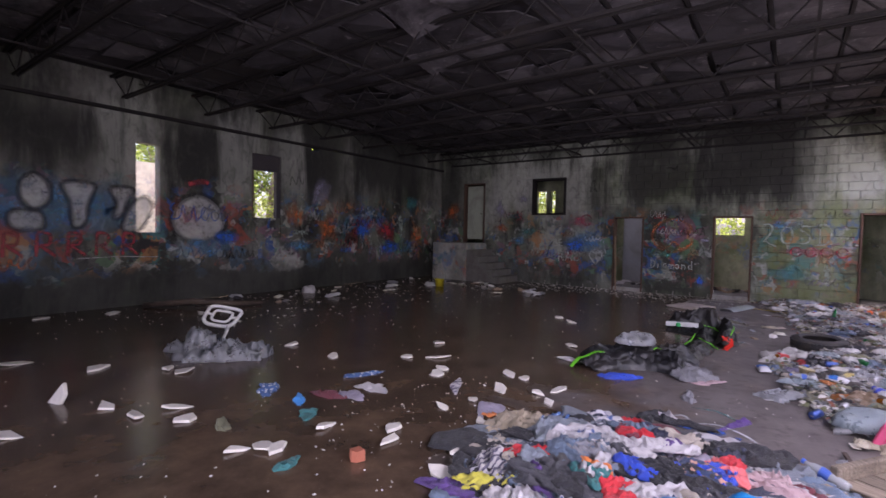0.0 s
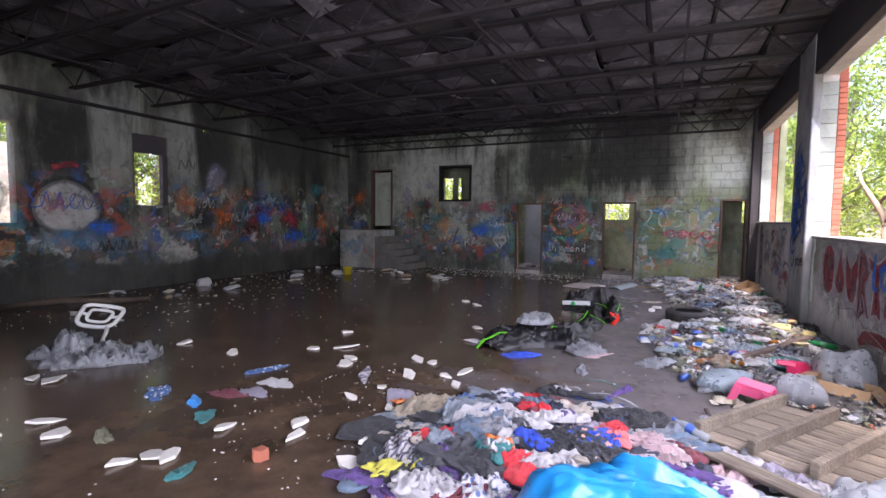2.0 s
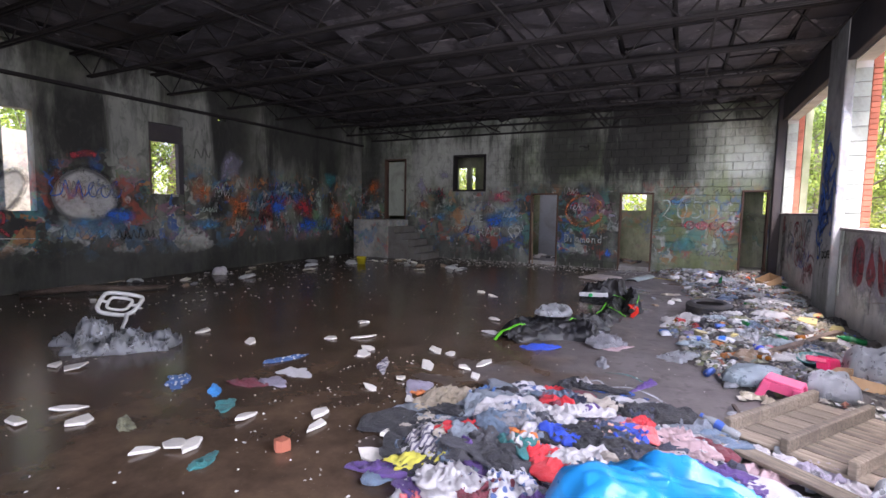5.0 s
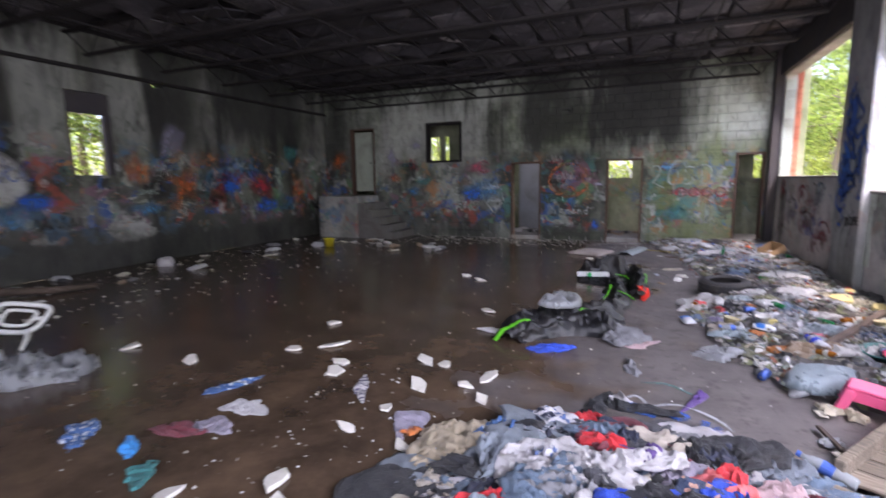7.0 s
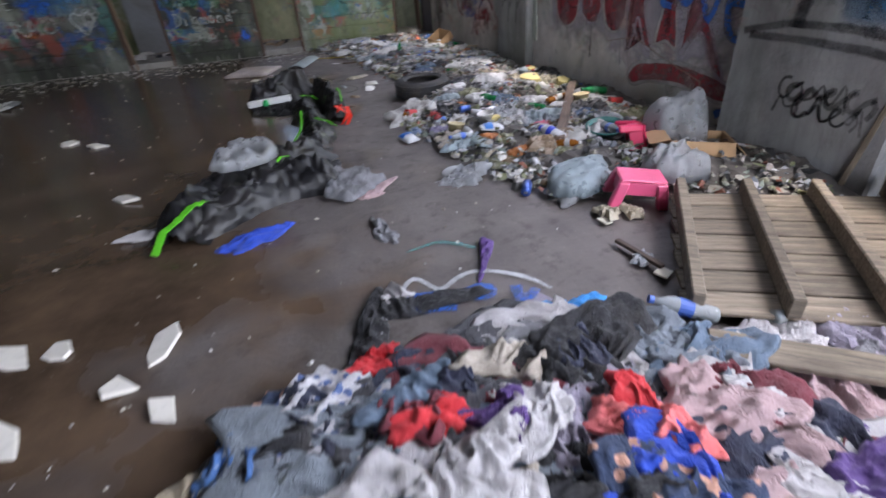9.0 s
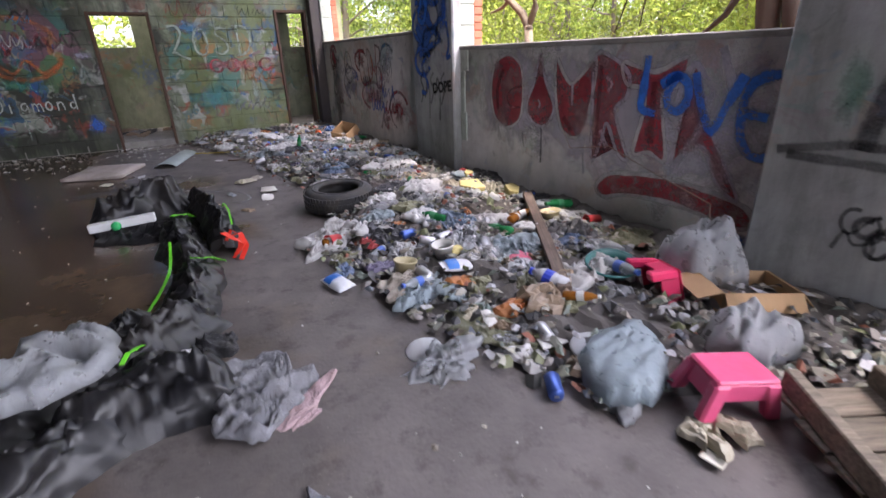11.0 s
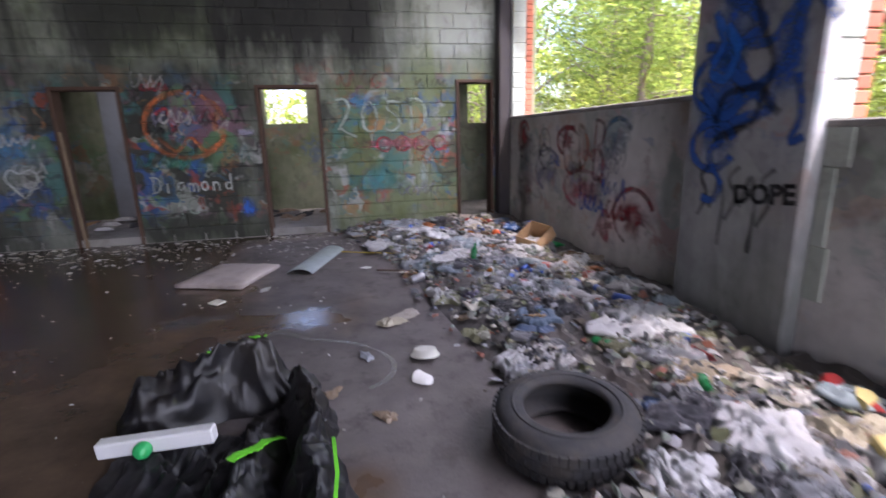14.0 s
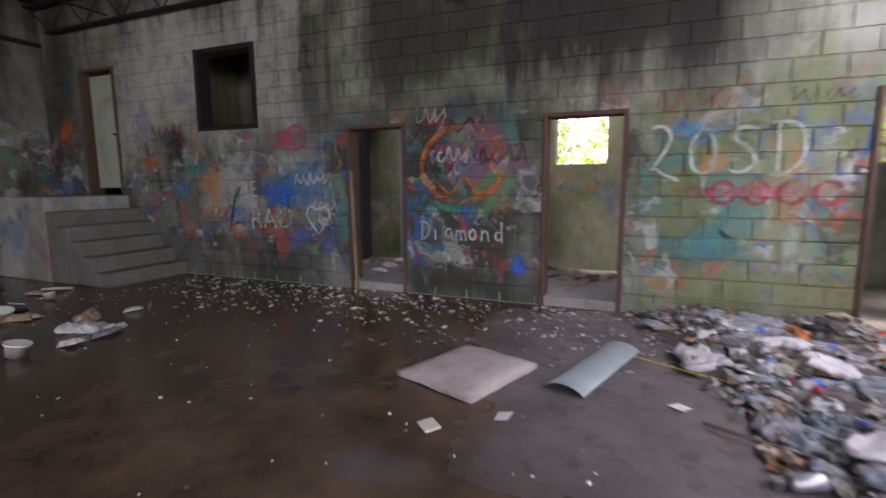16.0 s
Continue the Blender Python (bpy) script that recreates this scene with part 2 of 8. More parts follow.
def wall_paint(name, seed, base, moss, soot, paint_low, paint_high, paint_amount, smears=()):
    """Old block wall: pale coat with mould, moss and soot stains, and a band of layered spray paint."""
    m, t, b = shader(name, 0.85)
    p = position(t)
    q = scaled(t, p, (1, 1, 1), (seed * 3.1, seed * 1.7, 0))
    big, mid, fine = noisy(t, q, 0.55, 5, 0.62), noisy(t, q, 2.6, 6, 0.65), noisy(t, q, 38.0, 3)
    streak = noisy(t, scaled(t, q, (1.5, 1.5, 0.22)), 1.0, 6, 0.7, 0.4)
    col = mix(t, step(t, mid.outputs[0], 0.35, 0.7), rgba([c * 0.62 for c in base]), rgba(base))
    ms = math_node(t, "MULTIPLY", step(t, math_node(t, "ADD", big.outputs[0], math_node(t, "MULTIPLY", mid.outputs[0], 0.4)), 0.62, 0.86), moss)
    col = mix(t, ms, col, (0.10, 0.135, 0.055, 1))
    so = math_node(t, "MULTIPLY", step(t, math_node(t, "ADD", math_node(t, "MULTIPLY", streak.outputs[0], 0.7), math_node(t, "MULTIPLY", big.outputs[0], 0.5)), 0.53, 0.68), soot)
    col = mix(t, so, col, (0.022, 0.022, 0.02, 1))
    sep = node(t, "ShaderNodeSeparateXYZ", {0: p})
    x, y, z = sep.outputs
    for a0, a1, z0, z1, axis, strength, tone in smears:
        along = x if axis == "x" else y
        edge = math_node(t, "MULTIPLY", math_node(t, "SUBTRACT", streak.outputs[0], 0.5), 2.4)
        wob = math_node(t, "ADD", along, edge)
        f = math_node(t, "MULTIPLY", step(t, wob, a0 - 0.25, a0 + 0.25), step(t, wob, a1 + 0.25, a1 - 0.25))
        zz = math_node(t, "ADD", z, edge)
        f = math_node(t, "MULTIPLY", f, math_node(t, "MULTIPLY", step(t, zz, z0 - 0.2, z0 + 0.4), step(t, zz, z1 + 0.3, z1 - 0.2)))
        f = math_node(t, "MULTIPLY", f, strength)
        col = mix(t, f, col, rgba(tone))
    blot = noisy(t, scaled(t, q, (1.0, 1.0, 0.55), (2.0, 5.0, 1.0)), 5.5, 6, 0.72, 0.8)
    col = mix(t, math_node(t, "MULTIPLY", step(t, blot.outputs[0], 0.50, 0.66), 0.62 * soot), col, (0.045, 0.045, 0.038, 1))
    # sprayed areas, layer over layer
    for k, (scale, lo) in enumerate(((0.9, 0.55), (1.6, 0.57), (3.0, 0.59))):
        warp = noisy(t, scaled(t, q, (1, 1, 1), (k * 7.0, k * 3.0, k)), 2.2, 3)
        wv = node(t, "ShaderNodeVectorMath", {0: q, 1: node(t, "ShaderNodeVectorMath", {0: warp.outputs[1], 1: (0.7, 0.7, 0.7)}, operation="MULTIPLY").outputs[0]}, operation="ADD").outputs[0]
        vor = node(t, "ShaderNodeTexVoronoi", {"Vector": wv, "Scale": scale * 1.6})
        pick = node(t, "ShaderNodeSeparateColor", {0: vor.outputs["Color"]}).outputs[0]
        h = t.nodes.new("ShaderNodeValToRGB")
        h.color_ramp.interpolation = "CONSTANT"
        el = h.color_ramp.elements
        while len(el) < len(SPRAYS):
            el.new(1.0)
        for i, c in enumerate(SPRAYS):
            el[i].position, el[i].color = i / len(SPRAYS), rgba(c)
        t.links.new(pick, h.inputs[0])
        mask = noisy(t, scaled(t, wv, (1, 1, 1), (k * 5.0, 9.0, k * 2.0)), scale * 1.5, 4, 0.55, 0.6)
        f = step(t, mask.outputs[0], lo - 0.05 * paint_amount, lo + 0.05)
        wob = math_node(t, "MULTIPLY_ADD", mid.outputs[0], 0.9, math_node(t, "SUBTRACT", z, 0.45))
        band = math_node(t, "MULTIPLY", step(t, wob, paint_low - 0.2, paint_low + 0.2), step(t, wob, paint_high + 0.25, paint_high - 0.25))
        f = math_node(t, "MULTIPLY", math_node(t, "MULTIPLY", f, band), 0.75 * min(1.0, paint_amount))
        col = mix(t, f, col, h.outputs[0])
    t.links.new(col, b.inputs["Base Color"])
    chips = math_node(t, "ADD", math_node(t, "MULTIPLY", fine.outputs[0], 0.5), mid.outputs[0])
    bump(t, b, chips, 0.5, 0.012)
    return m


SOOT, MOSS, BARE = (0.014, 0.014, 0.013), (0.135, 0.165, 0.055), (0.50, 0.52, 0.47)
NWALL = wall_paint("north_wall_coat", 1.0, (0.45, 0.48, 0.41), 0.85, 0.8, 0.35, 2.1, 0.9, (
    (-7.2, -4.0, 2.1, 3.6, "x", 0.55, BARE), (1.2, 2.4, 2.2, 3.7, "x", 0.5, BARE), (0.2, 2.6, -0.5, 2.3, "x", 0.7, MOSS), (-2.4, -1.0, -0.5, 1.1, "x", 0.6, MOSS),
    (-3.3, -1.4, 2.5, 4.8, "x", 0.6, SOOT), (-1.3, 1.05, 2.2, 4.8, "x", 0.95, SOOT), (-9.4, -8.4, 1.5, 4.8, "x", 0.7, SOOT), (-3.4, -0.9, -0.5, 2.1, "x", 0.9, SOOT), (-9.3, -3.5, -0.5, 0.95, "x", 0.7, SOOT), (-8.8, -3.4, 0.0, 4.6, "x", 0.12, SOOT)))
WWALL = wall_paint("west_wall_coat", 4.0, (0.185, 0.185, 0.165), 0.5, 0.95, 0.7, 2.3, 1.0, (
    (6.6, 7.4, 1.9, 4.1, "y", 0.36, BARE), (4.3, 5.0, 2.1, 4.0, "y", 0.36, BARE), (8.1, 8.9, 2.2, 3.9, "y", 0.3, BARE), (5.45, 6.6, 2.0, 3.6, "y", 0.93, SOOT), (1.5, 4.3, 2.5, 3.5, "y", 0.85, SOOT),
    (8.9, 9.9, 2.2, 4.0, "y", 0.8, SOOT), (10.6, 13.4, 2.3, 4.6, "y", 0.85, SOOT), (0.0, 14.0, -0.6, 0.75, "y", 0.75, SOOT)))
EWALL = wall_paint("east_wall_coat", 9.0, (0.76, 0.73, 0.71), 0.45, 0.12, 0.25, 1.7, 0.5)
PILLAR = wall_paint("pillar_coat", 12.0, (0.50, 0.50, 0.51), 0.3, 0.4, 0.9, 3.2, 0.35)
BACK = wall_paint("back_room_coat", 15.0, (0.36, 0.38, 0.26), 0.9, 0.4, 0.6, 1.6, 0.5)
JAMB = plain("white_block", (0.38, 0.41, 0.36), 0.85, 14.0, 0.2, dirt=0.4, by_object=0.18)


def floor_material():
    """Concrete slab, wet in broad patches: the wet parts are darker and mirror-smooth."""
    m, t, b = shader("wet_concrete", 0.6)
    p = position(t)
    big, mid, fine = noisy(t, p, 0.42, 5, 0.6), noisy(t, p, 2.2, 6, 0.65), noisy(t, p, 45.0, 3)
    sep = node(t, "ShaderNodeSeparateXYZ", {0: p})
    x, y, z = sep.outputs
    # the slab falls to the west, where the water stands
    lie = math_node(t, "ADD", math_node(t, "MULTIPLY", math_node(t, "SUBTRACT", -0.35, x), 0.28), math_node(t, "MULTIPLY", math_node(t, "SUBTRACT", big.outputs[0], 0.5), 2.0))
    wet = step(t, math_node(t, "ADD", lie, math_node(t, "MULTIPLY", math_node(t, "SUBTRACT", mid.outputs[0], 0.5), 0.35)), -0.12, 0.10)
    dry = mix(t, step(t, mid.outputs[0], 0.3, 0.7), (0.085, 0.072, 0.068, 1), (0.165, 0.143, 0.135, 1))
    dry = mix(t, step(t, noisy(t, p, 6.0, 6, 0.7).outputs[0], 0.52, 0.7), dry, (0.055, 0.046, 0.04, 1))
    damp = mix(t, step(t, mid.outputs[0], 0.35, 0.7), (0.055, 0.037, 0.026, 1), (0.13, 0.085, 0.055, 1))
    col = mix(t, wet, dry, damp)
    speck = step(t, noisy(t, p, 70.0, 2).outputs[0], 0.72, 0.76)
    col = mix(t, math_node(t, "MULTIPLY", speck, 0.5), col, (0.4, 0.38, 0.34, 1))
    t.links.new(col, b.inputs["Base Color"])
    rough = math_node(t, "MULTIPLY_ADD", wet, -0.50, 0.66)
    rough = math_node(t, "ADD", rough, math_node(t, "MULTIPLY", mid.outputs[0], 0.10))
    t.links.new(rough, b.inputs["Roughness"])
    hgt = math_node(t, "MULTIPLY", math_node(t, "ADD", fine.outputs[0], mid.outputs[0]), math_node(t, "MULTIPLY_ADD", wet, -0.9, 1.0))
    bump(t, b, hgt, 0.35, 0.008)
    return m


FLOOR = floor_material()
# also darkens two back-room partitions in place of shade
DECK = plain("sooty_board_and_room_shade", (0.045, 0.040, 0.045), 0.9, 3.0, 0.5, depth=0.01, dirt=0.5)
PANELS, pt, pb = shader("stained_roof_panel", 0.85)
tone = pt.nodes.new("ShaderNodeNewGeometry").outputs["Random Per Island"]
pp = position(pt)
stain = noisy(pt, pp, 1.6, 6, 0.7, 0.5)
pcol = mix(pt, math_node(pt, "POWER", tone, 3.0), (0.05, 0.045, 0.052, 1), (0.15, 0.137, 0.147, 1))
pcol = mix(pt, step(pt, stain.outputs[0], 0.42, 0.62), pcol, (0.022, 0.019, 0.022, 1))
pcol = mix(pt, math_node(pt, "MULTIPLY", step(pt, noisy(pt, pp, 4.0, 5, 0.7, 1.0).outputs[0], 0.6, 0.68), 0.6), pcol, (0.26, 0.24, 0.25, 1))
pt.links.new(pcol, pb.inputs["Base Color"])
bump(pt, pb, noisy(pt, pp, 9.0, 5, 0.7).outputs[0], 0.5, 0.02)
PALE_DECK = plain("peeling_board", (0.27, 0.25, 0.24), 0.9, 6.0, 0.3, dirt=0.4)
STEEL = plain("rusted_steel", (0.016, 0.013, 0.013), 0.8, 25.0, 0.4, 0.3)
FRAME = plain("rusty_door_frame", (0.10, 0.055, 0.038), 0.8, 18.0, 0.5, 0.2, dirt=0.4)
BRICK = plain("red_brick", (0.42, 0.13, 0.075), 0.88, 25.0, 0.25, dirt=0.15, by_object=0.2)
CONC = plain("worn_concrete", (0.30, 0.285, 0.265), 0.85, 12.0, 0.25, dirt=0.5)


def wood(name, colour):
    """Weathered timber: streaked along the board, with dark stains."""
    m, t, b = shader(name, 0.85)
    p = local(t)
    grain, broad = noisy(t, scaled(t, p, (1.2, 22.0, 22.0)), 2.6, 6, 0.7, 0.4), noisy(t, p, 2.4, 5, 0.65)
    col = mix(t, step(t, grain.outputs[0], 0.34, 0.68), rgba([c * 0.45 for c in colour]), rgba([c * 1.35 for c in colour]))
    col = mix(t, math_node(t, "MULTIPLY", step(t, broad.outputs[0], 0.48, 0.66), 0.6), col, rgba([c * 0.3 for c in colour]))
    rnd = t.nodes.new("ShaderNodeObjectInfo").outputs["Random"]
    h = node(t, "ShaderNodeHueSaturation", {"Hue": 0.5, "Saturation": 1.0, "Value": math_node(t, "MULTIPLY_ADD", rnd, 0.6, 0.7), "Color": col})
    t.links.new(h.outputs[0], b.inputs["Base Color"])
    bump(t, b, grain.outputs[0], 0.6, 0.004)
    return m


TIMBER, DARKWOOD = wood("grey_timber", (0.19, 0.155, 0.115)), wood("dark_timber", (0.12, 0.085, 0.065))
GROUND = plain("leaf_litter", (0.11, 0.085, 0.05), 0.95, 6.0, 0.5)
DARKBARK = plain("dark_bark", (0.042, 0.033, 0.026), 0.95, 14.0, 0.5, depth=0.02)
BARK = plain("tree_bark", (0.20, 0.165, 0.13), 0.95, 14.0, 0.4)

# ---- the large structure ----
WEST, EAST, NORTH, SOUTH = -9.3, 2.70, 14.65, -2.4
CEIL = 4.30
# openings in the north wall: x0, x1, z0, z1
DOORS = ((-3.28, -2.47, 0.0, 2.05), (-0.84, 0.0, 0.0, 2.06), (1.93, 2.50, 0.0, 2.12))
HIGH_DOOR = (-8.34, -7.50, 1.18, 3.17)
HATCH = (-5.79, -4.69, 2.10, 3.22)
NORTH_OPEN = (*DOORS, HIGH_DOOR, HATCH)


def inside(open_list, a, z):
    return any(o[0] < a < o[1] and o[2] < z < o[3] for o in open_list)


def cuts(*values):
    return sorted(set(round(v, 4) for v in values))


# floor slab, ground outside
bm = bmesh.new()
bmesh.ops.create_grid(bm, x_segments=60, y_segments=90, size=1.0)
for v in bm.verts:
    v.co = Vector(((WEST + EAST) / 2 + v.co.x * (EAST - WEST) / 2, (SOUTH + NORTH) / 2 + v.co.y * (NORTH - SOUTH) / 2, 0.006 * nz(v.co.x * 9, v.co.y * 9)))
floor = tagged(part("floor", bm, FLOOR, smooth=True), "wet dark concrete slab strewn with rubbish", "floor", kind="structure")
bm = bmesh.new()
bmesh.ops.create_grid(bm, x_segments=8, y_segments=8, size=300)
for v in bm.verts:
    v.co.z = -0.18
ground = tagged(part("ground", bm, GROUND), "brown leaf litter under the trees", "ground", kind="structure")

# north wall: a solid core, with the blocks laid against its face
xs = cuts(WEST - 0.2, EAST + 0.3, *[o[k] for o in NORTH_OPEN for k in (0, 1)])
zs = cuts(0, CEIL, *[o[k] for o in NORTH_OPEN for k in (2, 3)])
bm = solid_grid(bmesh.new(), xs, [NORTH + 0.012, NORTH + 0.2], zs, lambda x, y, z: inside(NORTH_OPEN, x, z))
wall_north = tagged(part("wall_north", bm, NWALL), "painted concrete block wall with mould, soot and graffiti", "wall", kind="structure")

# west wall, with two tall windows
WEST_OPEN = ((4.93, 5.36, 1.40, 3.12), (7.33, 8.10, 1.30, 3.26), (9.0, 9.22, 3.55, 3.64), (4.98, 5.12, 4.16, 4.22))
ys = cuts(SOUTH - 0.2, NORTH + 0.012, *[o[k] for o in WEST_OPEN for k in (0, 1)])
zs = cuts(0, CEIL, *[o[k] for o in WEST_OPEN for k in (2, 3)])
bm = solid_grid(bmesh.new(), [WEST - 0.24, WEST], ys, zs, lambda x, y, z: inside(WEST_OPEN, y, z))
wall_west = tagged(part("wall_west", bm, WWALL), "dark plastered wall covered in large graffiti", "wall", kind="structure")

# east wall: low walls and wide open bays between pillars
BAYS = ((10.58, 14.41, 1.57, 3.67), (6.50, 9.74, 1.37, 3.67), (1.2, 5.36, 1.37, 3.67))
ys = cuts(SOUTH - 0.2, NORTH + 0.012, *[o[k] for o in BAYS for k in (0, 1)])
zs = cuts(0, CEIL, *[o[k] for o in BAYS for k in (2, 3)])
bm = solid_grid(bmesh.new(), [EAST, EAST + 0.2], ys, zs, lambda x, y, z: inside(BAYS, y, z))
wall_east = tagged(part("wall_east", bm, EWALL), "low rendered wall with red and blue graffiti under open bays", "wall", kind="structure")
bm = solid_grid(bmesh.new(), [EAST + 0.2, EAST + 0.31], cuts(*ys, *[o[0] - 0.04 for o in BAYS if o[0] > 9], *[o[1] + 0.02 for o in BAYS]), cuts(-0.18, *zs), lambda x, y, z: inside([(a - (0.04 if a > 9 else 0), b + 0.02, c, CEIL) for a, b, c, d in BAYS], y, z))
tagged(part("wall_east_brick_face", bm, BRICK), "red brick outer face of the wall", "wall", kind="structure")
for y0, y1, nm in ((9.66, 10.58, "pillar_1"), (5.36, 6.46, "pillar_2")):
    bm = boxed(EAST - 0.11, y0, 0, EAST - 0.002, y1, CEIL, 0.015)
    tagged(part(nm, bm, PILLAR), "dark concrete pillar with blue spray paint", "pillar", kind="structure")
bm = boxed(EAST - 0.10, SOUTH, 3.68, EAST - 0.003, NORTH, CEIL, 0.01)
tagged(part("beam_east", bm, DECK), "sooty edge beam above the open bays", "beam", kind="structure")
# corner pier beside the last doorway
bm = boxed(2.52, NORTH - 0.22, 0, EAST - 0.003, NORTH - 0.004, CEIL, 0.012)
tagged(part("corner_pier", bm, DECK), "black sooty pier in the corner", "pillar", kind="structure")
# broken edge of render under the jamb of the first pillar
bm = bmesh.new()
for y0, y1, z0, z1 in ((9.52, 9.657, 1.14, 1.345), (9.58, 9.657, 0.72, 1.14), (9.555, 9.657, 0.42, 0.72)):
    box(bm, EAST - 0.022, y0, z0 + 0.002, EAST - 0.002, y1, z1, 0.006)
part("broken_render", bm, JAMB, wall_east, "pale broken edge of render")
# sills
for k, (y0, y1, z0, z1) in enumerate(BAYS):
    bm = boxed(EAST - 0.03, y0 + 0.003, z0 - 0.03, EAST + 0.33, y1 - 0.003, z0 + 0.012, 0.008)
    tagged(part("window_sill", bm, CONC), "worn pale concrete sill of an open bay", "sill", kind="structure")

# south wall behind the start
SOUTH_OPEN = ((-2.2, 1.4, 0.0, 3.4),)
xs = cuts(WEST - 0.2, EAST + 0.2, *[o[k] for o in SOUTH_OPEN for k in (0, 1)])
bm = solid_grid(bmesh.new(), xs, [SOUTH - 0.2, SOUTH], [0, 3.4, CEIL], lambda x, y, z: inside(SOUTH_OPEN, x, z))
tagged(part("wall_south", bm, WWALL), "plain dark plastered wall", "wall", kind="structure")

# roof boards, a few panels missing; two unseen gaps added to light back rooms
SKY_GAPS = ((-3.3, -1.6, 16.0, 16.45), (-1.0, 1.2, 15.95, 16.45))
bm = solid_grid(bmesh.new(), cuts(WEST - 0.3, EAST + 0.5, -3.3, -1.6, -1.0, 1.2), cuts(SOUTH - 0.3, NORTH + 2.6, 15.95, 16.0, 16.45), [CEIL, CEIL + 0.12], lambda x, y, z: any(a < x < b and c < y < d for a, b, c, d in SKY_GAPS))
for i in range(15):
    for j in range(24):
        x0, y0 = WEST + 0.425 + 0.78 * i, SOUTH + 0.05 + 0.705 * j
        if y0 + 0.69 > NORTH or R.random() < 0.06:
            continue
        drop = [R.uniform(0.0, 0.02) + (R.uniform(0.03, 0.16) if R.random() < 0.13 else 0.0) for _ in range(4)]
        mid = sum(drop) / 4 + R.uniform(0.004, 0.05)
        x1, y1 = x0 + 0.72 - R.uniform(0, 0.02), y0 + 0.69 - (R.uniform(0.1, 0.4) if R.random() < 0.12 else 0.0)
        ring4 = [bm.verts.new((x, y, CEIL - 0.03 - d)) for (x, y), d in zip(((x0, y0), (x1, y0), (x1, y1), (x0, y1)), drop)]
        back = [bm.verts.new((v.co.x, v.co.y, v.co.z + 0.018)) for v in ring4]
        c = bm.verts.new(((x0 + x1) / 2, (y0 + y1) / 2, CEIL - 0.03 - mid))
        for k in range(4):
            for f in (bm.faces.new((ring4[(k + 1) % 4], ring4[k], c)), bm.faces.new((ring4[k], ring4[(k + 1) % 4], back[(k + 1) % 4], back[k]))):
                f.material_index = 1
ceiling = tagged(part("ceiling", bm, [DECK, PANELS]), "sooty dark roof boards with pale peeling patches", "ceiling", kind="structure")
for k in range(16):
    x = WEST + 0.4 + 0.78 * k
    bm = boxed(x - 0.022, SOUTH, CEIL - 0.055, x + 0.022, NORTH - 0.05, CEIL - 0.003)
    tagged(part("roof_purlin", bm, STEEL), "thin rusted steel tee under the roof boards", "purlin", kind="structure")

# open-web steel joists
JOIST = thing("roof_joist", pose(0, -1.25, 0), "rusted open-web steel joist under the roof", "joist", "roof joists")
L0, L1, ZB, ZT = WEST + 0.02, EAST - 0.12, 3.75, 4.235
bm = bmesh.new()
box(bm, L0, -0.055, ZT - 0.045, L1, -0.012, ZT, 0.004)
box(bm, L0, 0.012, ZT - 0.045, L1, 0.055, ZT, 0.004)
part("top_chord", bm, STEEL, JOIST)
bm = bmesh.new()
box(bm, L0 + 0.5, -0.045, ZB, L1 - 0.35, -0.010, ZB + 0.04, 0.004)
box(bm, L0 + 0.5, 0.010, ZB, L1 - 0.35, 0.045, ZB + 0.04, 0.004)
part("bottom_chord", bm, STEEL, JOIST)
pts, x, k = [(L0 + 0.05, 0, ZT - 0.03)], L0 + 0.6, 0
while x < L1 - 0.2:
    pts.append((x, 0, ZB + 0.02 if k % 2 == 0 else ZT - 0.03))
    x, k = x + 0.42, k + 1
pts.append((L1 - 0.02, 0, ZT - 0.03))
for a, b in zip(pts, pts[1:]):
    part("web_bar", tube(bmesh.new(), [a, b], 0.011, 6), STEEL, JOIST)
for y in (0.2, 1.65, 3.1, 4.55, 6.0, 7.45, 8.87, 10.32, 11.77, 13.2, 14.52):
    copy_thing(JOIST, pose(0, y, 0))
# bridging bars between the joists
for x in (-7.2, -4.2, -1.3, 0.9):
    bm = boxed(x - 0.015, SOUTH + 0.5, ZB + 0.041, x + 0.015, NORTH - 0.2, ZB + 0.065)
    tagged(part("joist_bridging", bm, STEEL), "thin steel bridging bars across the joists", "bar", kind="structure")
# wall angle along the west side
bm = boxed(WEST + 0.02, SOUTH, 3.62, WEST + 0.1, NORTH, 3.68, 0.006)
tagged(part("wall_angle", bm, STEEL), "rusted steel angle along the wall", "bar", kind="structure")

# peeling roof boards that hang down
for k in range(34):
    x, y = R.uniform(-8.6, 2.2), R.uniform(2.5, 14.2)
    if k < 16:
        x, y = R.uniform(-2.5, 2.0), R.uniform(9.0, 14.0)
    w, l = R.uniform(0.25, 0.7), R.uniform(0.2, 0.5)
    bm = shard(w * 1.2, l, 0.012, 500 + k, 4)
    for v in bm.verts:
        v.co.z += 0.06 * nz(v.co.x * 4, v.co.y * 4, k)
    ob = part("roof_scrap", bm, PALE_DECK if k % 3 else DECK)
    ob.matrix_world = pose(x, y, CEIL - 0.03, R.uniform(-9, 9), R.uniform(-9, 9), R.uniform(0, 360))
    tagged(ob, "pale peeling scrap of roof board hanging loose", "board", "peeling roof scraps")

